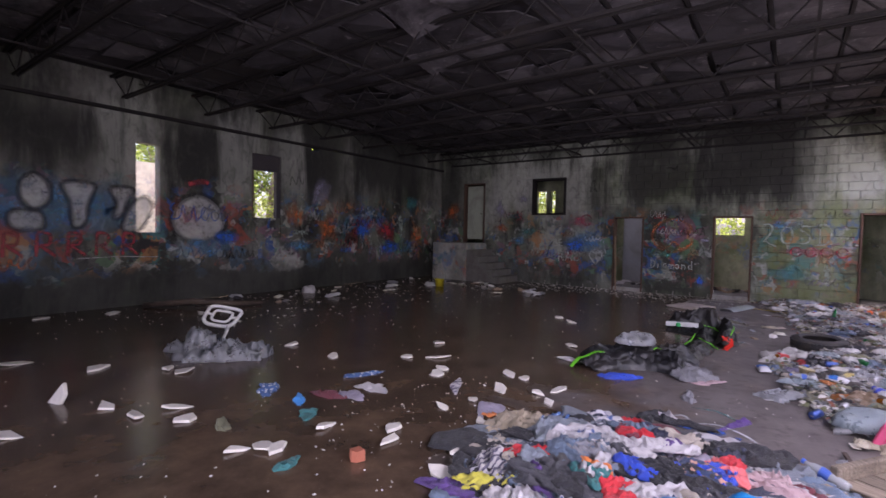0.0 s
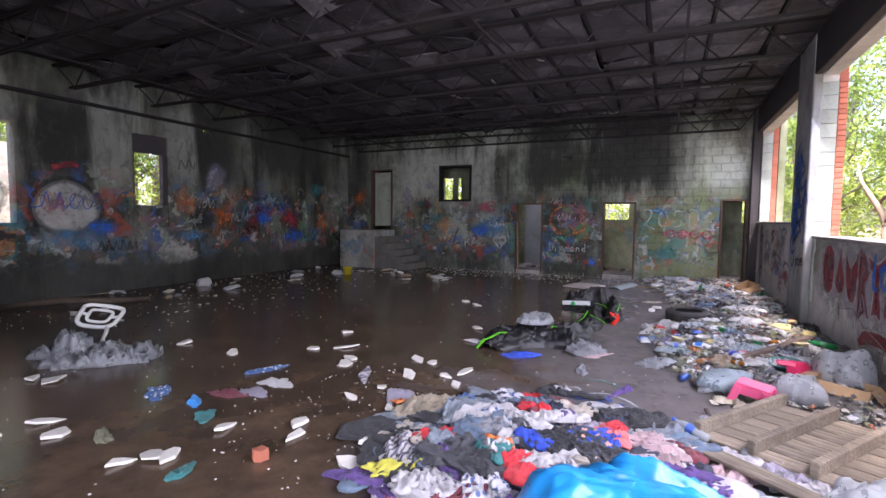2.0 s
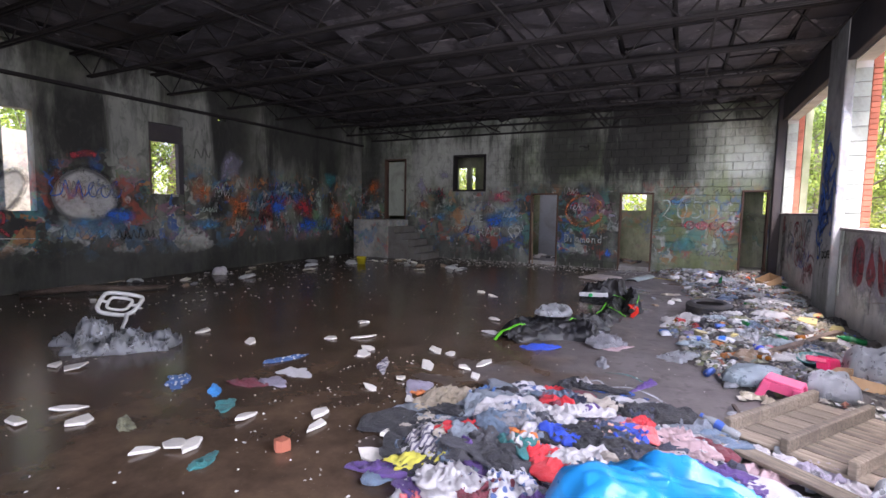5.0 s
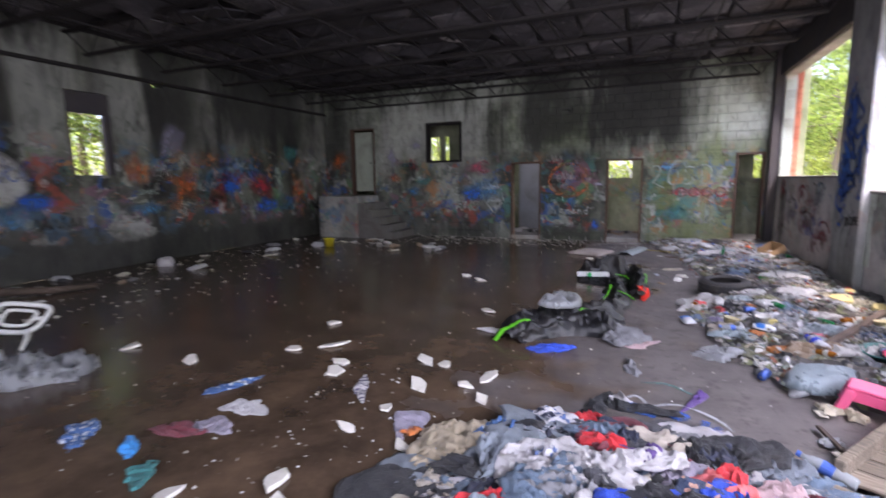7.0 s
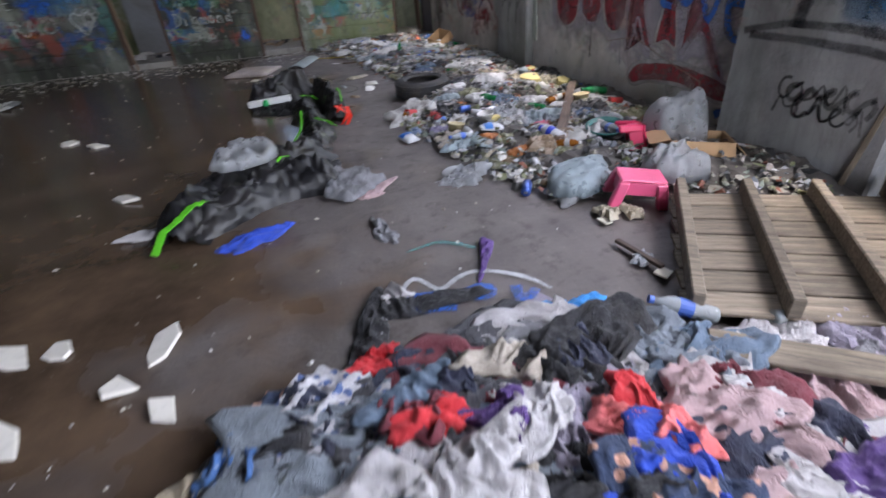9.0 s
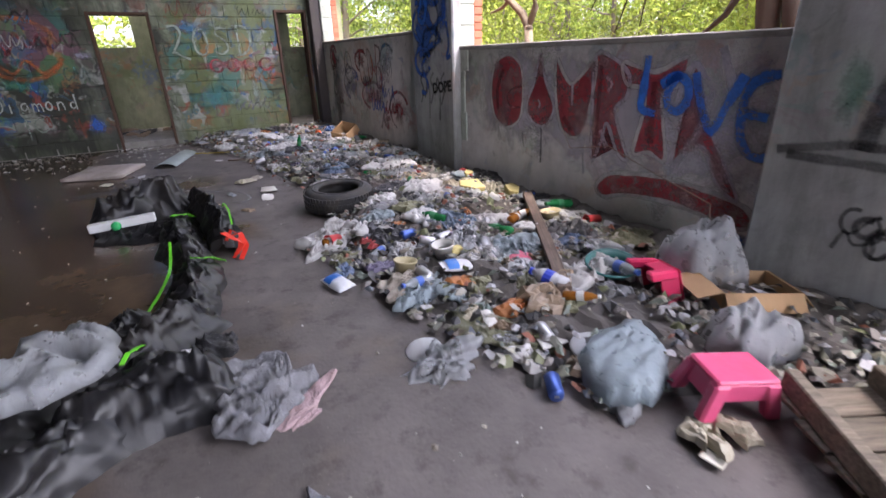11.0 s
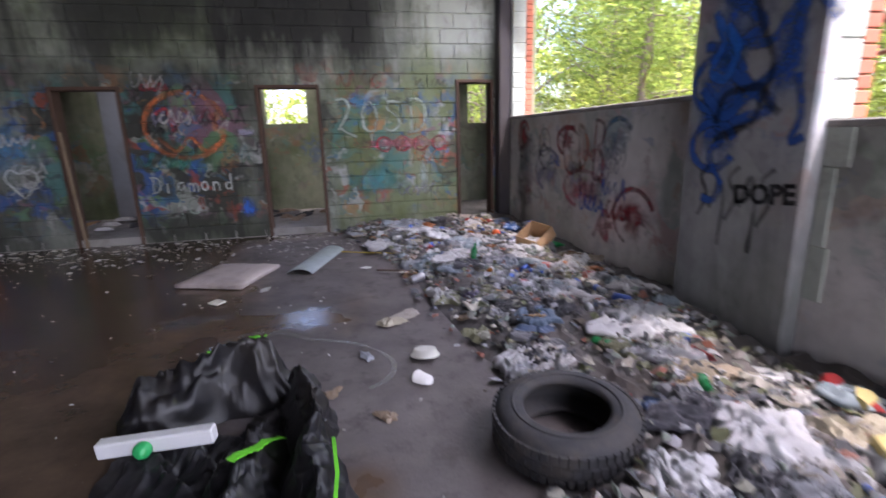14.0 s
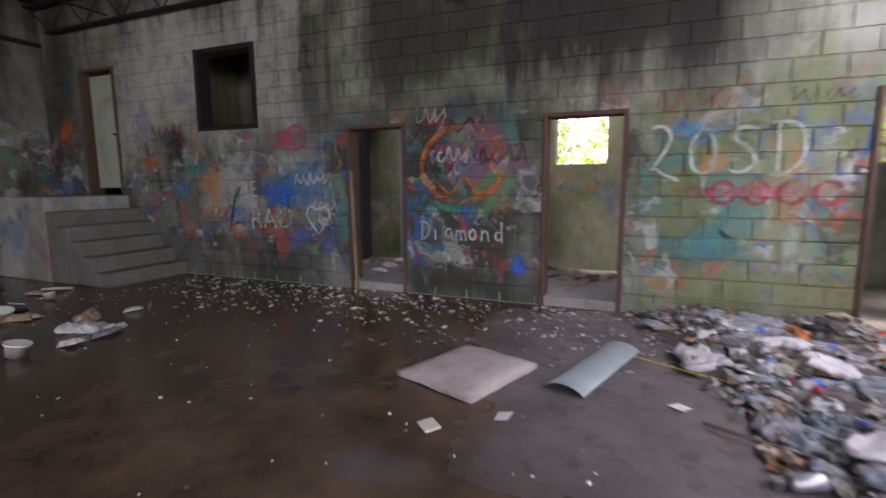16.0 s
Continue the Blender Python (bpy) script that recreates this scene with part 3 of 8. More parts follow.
# back rooms beyond the north wall
REAR = 16.5
# the third opening is out of view, added to light its room
REAR_OPEN = ((-6.52, -6.14, 2.23, 3.0), (-6.0, -5.82, 2.23, 3.0), (-2.45, -1.8, 1.2, 2.6), (-1.0, -0.30, 1.6, 2.75), (2.60, 3.0, 1.55, 2.6), (-8.2, -7.7, 2.3, 3.1))
xs = cuts(WEST - 0.2, EAST + 0.5, *[o[k] for o in REAR_OPEN for k in (0, 1)])
zs = cuts(0, CEIL, *[o[k] for o in REAR_OPEN for k in (2, 3)])
bm = solid_grid(bmesh.new(), xs, [REAR, REAR + 0.2], zs, lambda x, y, z: inside(REAR_OPEN, x, z))
tagged(part("wall_rear", bm, BACK), "mouldy outer wall of the back rooms", "wall", kind="structure")
PALEB = plain("pale_lit_wall", (0.20, 0.22, 0.25), 0.8, 6, 0.15, dirt=0.35)
# partitions 1 and 3: the rooms' shade is put into a near-black colour
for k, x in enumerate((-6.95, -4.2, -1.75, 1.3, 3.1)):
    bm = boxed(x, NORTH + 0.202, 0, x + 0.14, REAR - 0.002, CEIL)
    tagged(part("wall_partition", bm, DECK if k in (1, 3) else BACK), "partition between the back rooms, mouldy coat or painted-in shade", "wall", kind="structure")
# added panel: the lit patch of the back wall, put into a bluish colour
bm = boxed(-3.50, REAR - 0.03, 0.102, -2.5, REAR - 0.004, 3.2, 0.004)
tagged(part("plaster_panel", bm, PALEB), "pale blue panel for the lit part of the back wall", "wall", kind="structure")
bm = boxed(WEST - 0.2, NORTH + 0.004, -0.1, EAST + 0.5, REAR, 0.10)
tagged(part("back_floor", bm, CONC), "dusty raised concrete floor of the back rooms", "floor", kind="structure")
bm = boxed(WEST - 0.44, NORTH + 0.2, 0, WEST - 0.2, REAR + 0.2, CEIL)
tagged(part("wall_back_west", bm, BACK), "plain end wall of the back rooms", "wall", kind="structure")

# door frames
for k, (x0, x1, z0, z1) in enumerate((*DOORS, HIGH_DOOR)):
    d = thing("door_frame_%d" % (k + 1), pose(x0, NORTH, z0), "rusty steel frame of an open doorway with no door", "door frame", kind="structure")
    w, h = x1 - x0, z1 - z0
    for nm, a in (("jamb", (0.002, -0.02, 0.0, 0.045, 0.21, h)), ("jamb", (w - 0.045, -0.02, 0.0, w - 0.002, 0.21, h)), ("lintel", (0.046, -0.02, h - 0.045, w - 0.046, 0.21, h - 0.002))):
        part(nm, boxed(*a, bevel=0.006), FRAME, d)
d = thing("hatch_frame", pose(HATCH[0], NORTH, HATCH[2]), "dark steel frame of a high square hatch", "window frame", kind="structure")
w, h = HATCH[1] - HATCH[0], HATCH[3] - HATCH[2]
for nm, a in (("jamb", (0.002, -0.015, 0.0, 0.07, 0.21, h)), ("jamb", (w - 0.07, -0.015, 0.0, w - 0.002, 0.21, h)), ("lintel", (0.071, -0.015, h - 0.07, w - 0.071, 0.21, h - 0.002)), ("sill", (0.071, -0.03, 0.0, w - 0.071, 0.21, 0.06))):
    part(nm, boxed(*a, bevel=0.006), STEEL, d)
# west window: dark frame, board at the top, panel at the foot
d = thing("window_west", pose(WEST, 7.33, 1.30), "tall window with a dark board above and a panel below, no glass", "window", kind="structure")
part("board", boxed(-0.10, 0.004, 1.58, -0.05, 0.766, 1.956), DECK, d, "dark board with small holes")
part("panel", boxed(-0.16, 0.004, 0.0, -0.04, 0.766, 0.47), WWALL, d)
part("post", boxed(-0.14, 0.66, 0.471, -0.02, 0.766, 1.579), DECK, d)
part("post", boxed(-0.14, 0.004, 0.471, -0.02, 0.05, 1.579), DARKWOOD, d)
# lit screen wall beyond the narrow west window
bm2 = boxed(WEST - 2.2, 4.2, -0.18, WEST - 2.05, 7.3, 3.0)
tagged(part("screen_wall", bm2, wall_paint("screen_coat", 21.0, (0.75, 0.72, 0.58), 0.1, 0.1, 0.5, 2.6, 0.5)), "pale outer screen wall with faded graffiti", "wall", kind="structure")

# pale door leaf in the high doorway
leaf = thing("door_1", pose(HIGH_DOOR[0] + 0.10, NORTH + 0.10, HIGH_DOOR[2] + 0.12), "pale green painted door, shut, with flaking paint", "door", kind="structure")
part("leaf", boxed(0.0, 0, 0, 0.62, 0.04, 1.78, 0.004), plain("flaking_green_paint", (0.36, 0.40, 0.33), 0.7, 5, 0.3, dirt=0.5), leaf)
knob = part("handle", tube(bmesh.new(), [(0.55, 0.0, 0.85), (0.55, -0.05, 0.85), (0.55, -0.055, 0.86)], [0.012, 0.018, 0.02], 8), STEEL, leaf)

STEPS = plain("sooty_step", (0.14, 0.135, 0.125), 0.85, 10.0, 0.3, dirt=0.5)
# landing and steps up to the high doorway
stair = thing("concrete_steps", pose(-7.40, NORTH, 0), "worn concrete steps and landing with white painted side", "steps", kind="structure")
WHITEW = wall_paint("landing_coat", 31.0, (0.46, 0.45, 0.42), 0.2, 0.4, 0.2, 1.1, 0.8)
part("landing", boxed(-1.32, -1.2, 0, 0, -0.004, 1.18, 0.01), WHITEW, stair, "white painted concrete landing with red scrawl")
for k in range(5):
    top = 1.18 - 0.197 * (k + 1)
    part("step", boxed(0.002 + 0.235 * k, -1.2, 0, 0.235 * (k + 1), -0.004, top, 0.008), STEPS, stair)

# ---- trees outside ----
def leaf_material(name, colour):
    m, t, b = shader(name, 0.55)
    g = t.nodes.new("ShaderNodeNewGeometry").outputs["Random Per Island"]
    col = mix(t, g, rgba([c * 0.55 for c in colour]), rgba([c * 1.5 for c in colour]))
    t.links.new(col, b.inputs["Base Color"])
    tr = node(t, "ShaderNodeBsdfTranslucent", {"Color": mix(t, g, rgba([c * 1.1 for c in colour]), rgba([min(1, c * 3.8) for c in colour]))})
    ms = node(t, "ShaderNodeMixShader", {0: 0.65, 1: b.outputs[0], 2: tr.outputs[0]})
    t.links.new(ms.outputs[0], t.nodes["Material Output"].inputs["Surface"])
    return m


LEAF = leaf_material("leaf_green", (0.10, 0.14, 0.028))
LEAF2 = leaf_material("leaf_yellow_green", (0.15, 0.18, 0.036))


def leaves(count, clumps, size, spread, rng):
    """Small two-faced leaves gathered in clumps; returns verts and faces."""
    c = np.array(clumps)
    pick = rng.integers(0, len(c), count)
    mid = c[pick] + rng.normal(0, spread, (count, 3)) * np.array([1, 1, 0.7])
    a = rng.normal(0, 1, (count, 3))
    a /= np.linalg.norm(a, axis=1)[:, None]
    b = np.cross(a, rng.normal(0, 1, (count, 3)))
    b /= np.linalg.norm(b, axis=1)[:, None]
    s = (size * rng.uniform(0.6, 1.4, count))[:, None]
    up = np.cross(a, b) * s * 0.25
    verts = np.stack([mid - a * s, mid + b * s * 0.45 + up, mid + a * s, mid - b * s * 0.45 + up], axis=1).reshape(-1, 3)
    faces = [(4 * k, 4 * k + 1, 4 * k + 2, 4 * k + 3) for k in range(count)]
    return verts.tolist(), faces


def make_tree(seed, height, trunk_r, lean, limbs, count, leaf, material, low=0.25):
    r0, rng = random.Random(seed), np.random.default_rng(seed)
    tree = thing("tree", pose(0, 0, 0), "slender tree with thin crooked limbs and yellow-green leaves", "tree", "trees outside")
    bm, clumps = bmesh.new(), []
    pts, p = [], Vector((0, 0, -0.1))
    n = 8
    for k in range(n + 1):
        pts.append(p.copy())
        p = p + Vector((lean[0] * height / n + r0.uniform(-0.12, 0.12), lean[1] * height / n + r0.uniform(-0.12, 0.12), height / n))
    tube(bm, pts, [trunk_r * (1 - 0.85 * k / n) for k in range(n + 1)], 9)
    for k in range(limbs):
        f = low + (0.97 - low) * k / limbs
        i = min(int(f * n), n - 1)
        q = pts[i].lerp(pts[i + 1], f * n - i)
        a, ln = r0.uniform(0, 6.283), height * r0.uniform(0.16, 0.36) * (1.15 - f * 0.6)
        d = Vector((math.cos(a), math.sin(a), r0.uniform(0.05, 0.8))).normalized()
        lp = [q.copy()]
        for s in range(5):
            d = (d + Vector((r0.uniform(-0.35, 0.35), r0.uniform(-0.35, 0.35), r0.uniform(-0.2, 0.3)))).normalized()
            lp.append(lp[-1] + d * ln / 5)
            if s > 0:
                clumps.append(list(lp[-1]))
        lr = trunk_r * (1 - 0.8 * f) * 0.45
        tube(bm, lp, [lr * (1 - 0.16 * s) for s in range(6)], 6)
        for s in (2, 3, 4):
            d2 = Vector((r0.uniform(-1, 1), r0.uniform(-1, 1), r0.uniform(-0.3, 0.7))).normalized()
            e = lp[s] + d2 * ln * 0.4
            tube(bm, [lp[s], lp[s].lerp(e, 0.5) + Vector((0, 0, 0.04)), e], [lr * 0.4, lr * 0.3, lr * 0.12], 5)
            clumps += [list(e), list(lp[s].lerp(e, 0.6))]
    part("trunk", bm, BARK, tree, smooth=True)
    v, f = leaves(count, clumps, leaf, 0.30, rng)
    raw("crown", v, f, material, tree)
    return tree


TREES = [make_tree(11, 7.5, 0.10, (0.06, 0.1), 16, 6600, 0.058, LEAF),
         make_tree(23, 6.2, 0.07, (-0.1, 0.05), 18, 6600, 0.054, LEAF2, 0.12),
         make_tree(37, 9.0, 0.15, (0.03, -0.07), 18, 7000, 0.064, LEAF),
         make_tree(41, 4.2, 0.045, (0.1, -0.1), 16, 5600, 0.05, LEAF2, 0.05)]
base = [pose(7.4, 6.0, -0.18), pose(8.2, 12.5, -0.18), pose(9.5, 9.4, -0.18), pose(6.6, 14.6, -0.18)]
for ob, m in zip(TREES, base):
    ob.matrix_world = m
spots = []
for k in range(400):
    x, y = R.uniform(6.2, 24), R.uniform(-6, 40)
    if all((x - a) ** 2 + (y - b) ** 2 > 2.4 for a, b in spots) and len(spots) < 64:
        spots.append((x, y))
for k in range(300):
    x, y = R.uniform(-24, -15.0), R.uniform(-4, 18)
    if all((x - a) ** 2 + (y - b) ** 2 > 4.0 for a, b in spots) and len(spots) < 78:
        spots.append((x, y))
for k in range(300):
    x, y = R.uniform(-12, 6), R.uniform(18.6, 28)
    if all((x - a) ** 2 + (y - b) ** 2 > 4.0 for a, b in spots) and len(spots) < 92:
        spots.append((x, y))
spots += [(-12.6, 8.6), (-13.4, 10.2), (-12.2, 11.6), (-14.0, 12.4), (-13.0, 7.2), (-14.4, 8.8), (-12.9, 13.8), (-15.2, 11.0)]
for k, (x, y) in enumerate(spots):
    copy_thing(TREES[(k * 7 + k // 3) % 4], pose(x, y, -0.18, R.uniform(-4, 4), R.uniform(-4, 4), R.uniform(0, 360)))
# far woods behind them
rng = np.random.default_rng(5)
cl = [(26 + 5 * rng.random(), y + rng.normal(0, 1), z) for y in np.arange(-25, 60, 1.5) for z in (0.6, 1.8, 3.2, 4.8, 6.4)]
cl += [(x + rng.normal(0, 1), 30 + 4 * rng.random(), z) for x in np.arange(-24, 26, 1.5) for z in (0.6, 1.8, 3.2, 4.8)]
cl += [(-25 - 4 * rng.random(), y + rng.normal(0, 1), z) for y in np.arange(-12, 30, 1.5) for z in (0.6, 1.8, 3.2, 4.8)]
v, f = leaves(42000, cl, 0.22, 0.8, rng)
tagged(raw("far_woods", v, f, LEAF2), "dense bright green woods in the distance", "woods", kind="stuff")

# the gnarled pale branch by the open bay
tree = thing("bare_tree", pose(3.47, 9.36, -0.18), "pale bare forked sapling close outside the bay", "tree")
PALEBARK = plain("pale_bark", (0.15, 0.115, 0.08), 0.9, 16, 0.3)
bm = bmesh.new()
tube(bm, [(0, 0, 0), (0.02, 0.03, 0.7), (-0.03, 0.08, 1.3), (-0.04, 0.12, 1.74)], [0.055, 0.05, 0.045, 0.045], 10)
part("trunk", bm, PALEBARK, tree, smooth=True)
bm = bmesh.new()
tube(bm, [(-0.04, 0.10, 1.70), (-0.04, 0.22, 1.86), (-0.05, 0.42, 2.0), (-0.06, 0.72, 2.18), (-0.05, 1.1, 2.38), (0.0, 1.5, 2.7)], [0.045, 0.042, 0.038, 0.034, 0.028, 0.016], 9)
part("limb", bm, PALEBARK, tree, smooth=True)
bm = bmesh.new()
tube(bm, [(-0.04, 0.12, 1.72), (0.0, 0.06, 1.92), (0.0, 0.10, 2.06), (0.0, 0.22, 2.13), (0.0, 0.42, 2.08), (0.0, 0.62, 1.96), (0.02, 0.9, 1.92)], [0.034, 0.034, 0.032, 0.028, 0.024, 0.02, 0.01], 8)
part("limb", bm, PALEBARK, tree, smooth=True)
tree = thing("leaning_tree", pose(4.6, 7.30, -0.18), "thick dark leaning tree with drooping dead branches", "tree")
for e, w in ((((0.0, 0.36, 0), (0.02, 0.36, 1.0), (0.03, 0.36, 1.6), (0.05, 0.42, 2.0), (0.12, 0.3, 2.7), (0.3, 0.2, 4.2)), (0.11, 0.10, 0.095, 0.12, 0.11, 0.09)), (((0.05, 0.08, 0), (0.05, 0.09, 1.0), (0.04, 0.12, 1.6), (0.05, 0.2, 1.95), (0.1, 0.32, 2.3)), (0.13, 0.12, 0.12, 0.11, 0.09)),
             (((0.2, -0.2, 0), (0.2, -0.16, 1.2), (0.2, -0.1, 2.1), (0.25, 0.0, 4.0)), (0.10, 0.09, 0.085, 0.07))):
    bm = bmesh.new()
    tube(bm, e, list(w), 10)
    part("trunk", bm, DARKBARK, tree, smooth=True)
for e, w in ((((0.05, 0.42, 2.05), (0.0, 0.56, 2.02), (-0.02, 0.66, 1.88), (-0.04, 0.72, 1.75), (-0.02, 0.9, 1.62), (-0.02, 0.99, 1.56)), (0.06, 0.045, 0.036, 0.03, 0.022, 0.014)), (((0.05, 0.45, 2.06), (0.0, 0.8, 2.1), (0.0, 1.1, 2.09), (0.0, 1.4, 2.06)), (0.03, 0.02, 0.015, 0.006)),
             (((0.1, 0.4, 2.6), (0.0, 1.2, 2.6), (-0.1, 1.55, 2.2), (-0.1, 1.62, 1.7)), (0.04, 0.02, 0.014, 0.007)), (((0.1, 0.4, 2.7), (0.0, 1.4, 2.9), (-0.1, 1.7, 2.3), (-0.1, 1.95, 1.65)), (0.03, 0.018, 0.012, 0.006)), (((0.1, 0.4, 2.8), (0.0, 1.6, 2.9), (-0.1, 2.1, 2.3), (-0.1, 2.35, 1.9)), (0.03, 0.018, 0.012, 0.006))):
    bm = bmesh.new()
    tube(bm, e, list(w), 7)
    part("branch", bm, DARKBARK, tree, smooth=True)

# ---- graffiti ----
def paint(name, colour, rough=0.6, cover=0.62):
    """Sprayed paint: worn thin in places and misting out at the edges of a stroke."""
    m = plain("spray_" + name, colour, rough, 9.0, 0.25, depth=0.001, dirt=0.2)
    t = m.node_tree
    p = position(t)
    wear = math_node(t, "ADD", math_node(t, "MULTIPLY", noisy(t, p, 4.0, 6, 0.7).outputs[0], 0.75), math_node(t, "MULTIPLY", noisy(t, p, 90.0, 2).outputs[0], 0.25))
    fade = t.nodes.new("ShaderNodeAttribute")
    fade.attribute_name = "fade"
    wear = math_node(t, "SUBTRACT", wear, math_node(t, "MULTIPLY", fade.outputs["Fac"], 0.34))
    t.links.new(math_node(t, "MULTIPLY", step(t, wear, 0.26, 0.58), cover), t.nodes["Principled BSDF"].inputs["Alpha"])
    return m


RED, BLUE, WHITE, BLACK = paint("red", (0.34, 0.03, 0.045), 0.6, 0.85), paint("blue", (0.02, 0.13, 0.55), 0.6, 0.8), paint("white", (0.66, 0.66, 0.64)), paint("black", (0.015, 0.015, 0.018))
PINK, SKYB, PALE, ORANGE, GREENP, TEAL = paint("pink", (0.55, 0.09, 0.16)), paint("light_blue", (0.08, 0.25, 0.45)), paint("pale_green", (0.45, 0.55, 0.47)), paint("orange", (0.6, 0.16, 0.04)), paint("green", (0.03, 0.28, 0.16)), paint("teal", (0.05, 0.25, 0.25))
CHALK = paint("chalk", (0.66, 0.70, 0.66), 0.7, 0.75)
LILAC = paint("lilac", (0.36, 0.34, 0.45))
SIDE = {"east": lambda a, z, off: Matrix(((0, 0, -1, EAST - off), (-1, 0, 0, a), (0, 1, 0, z), (0, 0, 0, 1))),
        "pillar": lambda a, z, off: Matrix(((0, 0, -1, EAST - 0.11 - off), (-1, 0, 0, a), (0, 1, 0, z), (0, 0, 0, 1))),
        "north": lambda a, z, off: Matrix(((1, 0, 0, a), (0, 0, -1, NORTH - 0.010 - off), (0, 1, 0, z), (0, 0, 0, 1))),
        "west": lambda a, z, off: Matrix(((0, 0, 1, WEST + off), (1, 0, 0, a), (0, 1, 0, z), (0, 0, 0, 1))),
        "landing": lambda a, z, off: Matrix(((1, 0, 0, a), (0, 0, -1, NORTH - 1.2 - off), (0, 1, 0, z), (0, 0, 0, 1))),
        "floor": lambda a, z, off: Matrix(((1, 0, 0, a), (0, 1, 0, z), (0, 0, 1, 0.009 + off), (0, 0, 0, 1)))}
WALLS = {"east": wall_east, "pillar": bpy.data.objects["pillar_1"], "north": wall_north, "west": wall_west, "landing": stair, "floor": floor}


def letters(text, side, a, z, height, material, off=0.003, fat=0.0, wide=1.0, turn=0.0, shear=0.0):
    """Sprayed words on a wall, in the built-in font."""
    cu = bpy.data.curves.new("writing", "FONT")
    cu.body, cu.size, cu.offset, cu.extrude, cu.shear = text, height * 1.38, fat, 0.0006, shear
    tmp = bpy.data.objects.new("writing", cu)
    me = bpy.data.meshes.new_from_object(tmp)
    bpy.data.objects.remove(tmp)
    me.materials.clear()
    me.materials.append(material)
    ob = new("writing", me)
    ob.parent = WALLS[side]
    m = SIDE[side](a, z, off) @ Matrix.Rotation(radians(turn), 4, "Z") @ Matrix.Diagonal((wide, 1, 1, 1))
    ob.matrix_world = m if WALLS[side] is not stair else stair.matrix_world.inverted() @ m
    return ob


def put(name, bm, side, a, z, off, material):
    ob = part(name, bm, material, WALLS[side])
    m = SIDE[side](a, z, off)
    ob.matrix_world = m if WALLS[side] is not stair else stair.matrix_world.inverted() @ m
    return ob


def ribbon(pts, width, seed=0):
    """A flat sprayed line of uneven width along 2D points."""
    bm, r0 = bmesh.new(), random.Random(seed)
    fine = []
    for (x0, y0), (x1, y1) in zip(pts, pts[1:]):
        n = max(2, int(math.hypot(x1 - x0, y1 - y0) / 0.04))
        fine += [(x0 + (x1 - x0) * k / n, y0 + (y1 - y0) * k / n) for k in range(n)]
    fine.append(pts[-1])
    for _ in range(2):
        fine = [fine[0]] + [((a[0] + 2 * b[0] + c[0]) / 4, (a[1] + 2 * b[1] + c[1]) / 4) for a, b, c in zip(fine, fine[1:], fine[2:])] + [fine[-1]]
    row, soft = [], bm.verts.layers.float.new("fade")
    for k, (x, y) in enumerate(fine):
        a, c = fine[max(k - 1, 0)], fine[min(k + 1, len(fine) - 1)]
        dx, dy = c[0] - a[0], c[1] - a[1]
        ln = math.hypot(dx, dy) or 1
        w = width / 2 * (1 + 0.35 * nz(x * 9, y * 9, seed))
        line = []
        for f, q in ((1.35, 1.0), (0.62, 0.0), (-0.62, 0.0), (-1.35, 1.0)):
            v = bm.verts.new((x - dy / ln * w * f, y + dx / ln * w * f, 0))
            v[soft] = q
            line.append(v)
        row.append(line)
    for a, b in zip(row, row[1:]):
        for k in range(3):
            bm.faces.new((a[k], a[k + 1], b[k + 1], b[k]))
    return bm


def scribble(strokes, h, wide, seed):
    """An unreadable sprayed tag: a run of loops and strokes."""
    r0, pts, x = random.Random(seed), [], 0.0
    for k in range(strokes):
        kind = r0.randrange(3)
        if kind == 0:
            pts += [(x, r0.uniform(0, 0.2) * h), (x + wide * 0.3, h * r0.uniform(0.8, 1.1)), (x + wide * 0.6, r0.uniform(-0.1, 0.2) * h)]
        elif kind == 1:
            c, q = x + wide * 0.4, r0.uniform(0.3, 0.5) * h
            pts += [(c + wide * 0.4 * math.cos(1.0 + a), q + q * math.sin(1.0 + a)) for a in (0, 0.9, 1.8, 2.7, 3.6, 4.5, 5.4)]
        else:
            pts += [(x + wide * 0.5, h * r0.uniform(0.8, 1.0)), (x, h * r0.uniform(0.5, 0.7)), (x + wide * 0.5, h * r0.uniform(0.3, 0.5)), (x + wide * 0.1, r0.uniform(-0.1, 0.1) * h)]
        x += wide
    return ribbon(pts, r0.uniform(0.014, 0.034), seed)


def soft_area(out, core):
    """A filled area between an outline that mists away and a solid core."""
    bm = bmesh.new()
    soft = bm.verts.layers.float.new("fade")
    rows = []
    for pts, q in ((out, 1.0), (core, 0.0)):
        rows.append([bm.verts.new((x, y, 0)) for x, y in pts])
        for v in rows[-1]:
            v[soft] = q
    n = len(out)
    for k in range(n):
        bm.faces.new((rows[0][k], rows[0][(k + 1) % n], rows[1][(k + 1) % n], rows[1][k]))
    bmesh.ops.triangulate(bm, faces=[bm.faces.new(rows[1])])
    return bm


def patch(w, h, seed, n=28, ragged=0.25):
    rim = []
    for k in range(n):
        a = 2 * math.pi * k / n
        r = 1 + ragged * nz(seed + 2.0 * math.cos(a), 2.0 * math.sin(a), 3) + 0.5 * ragged * nz(seed + 6 * math.cos(a), 6 * math.sin(a), 1)
        rim.append((w / 2 * r * math.cos(a), h / 2 * r * math.sin(a)))
    return soft_area([(x * 1.3, y * 1.3) for x, y in rim], [(x * 0.5, y * 0.5) for x, y in rim])


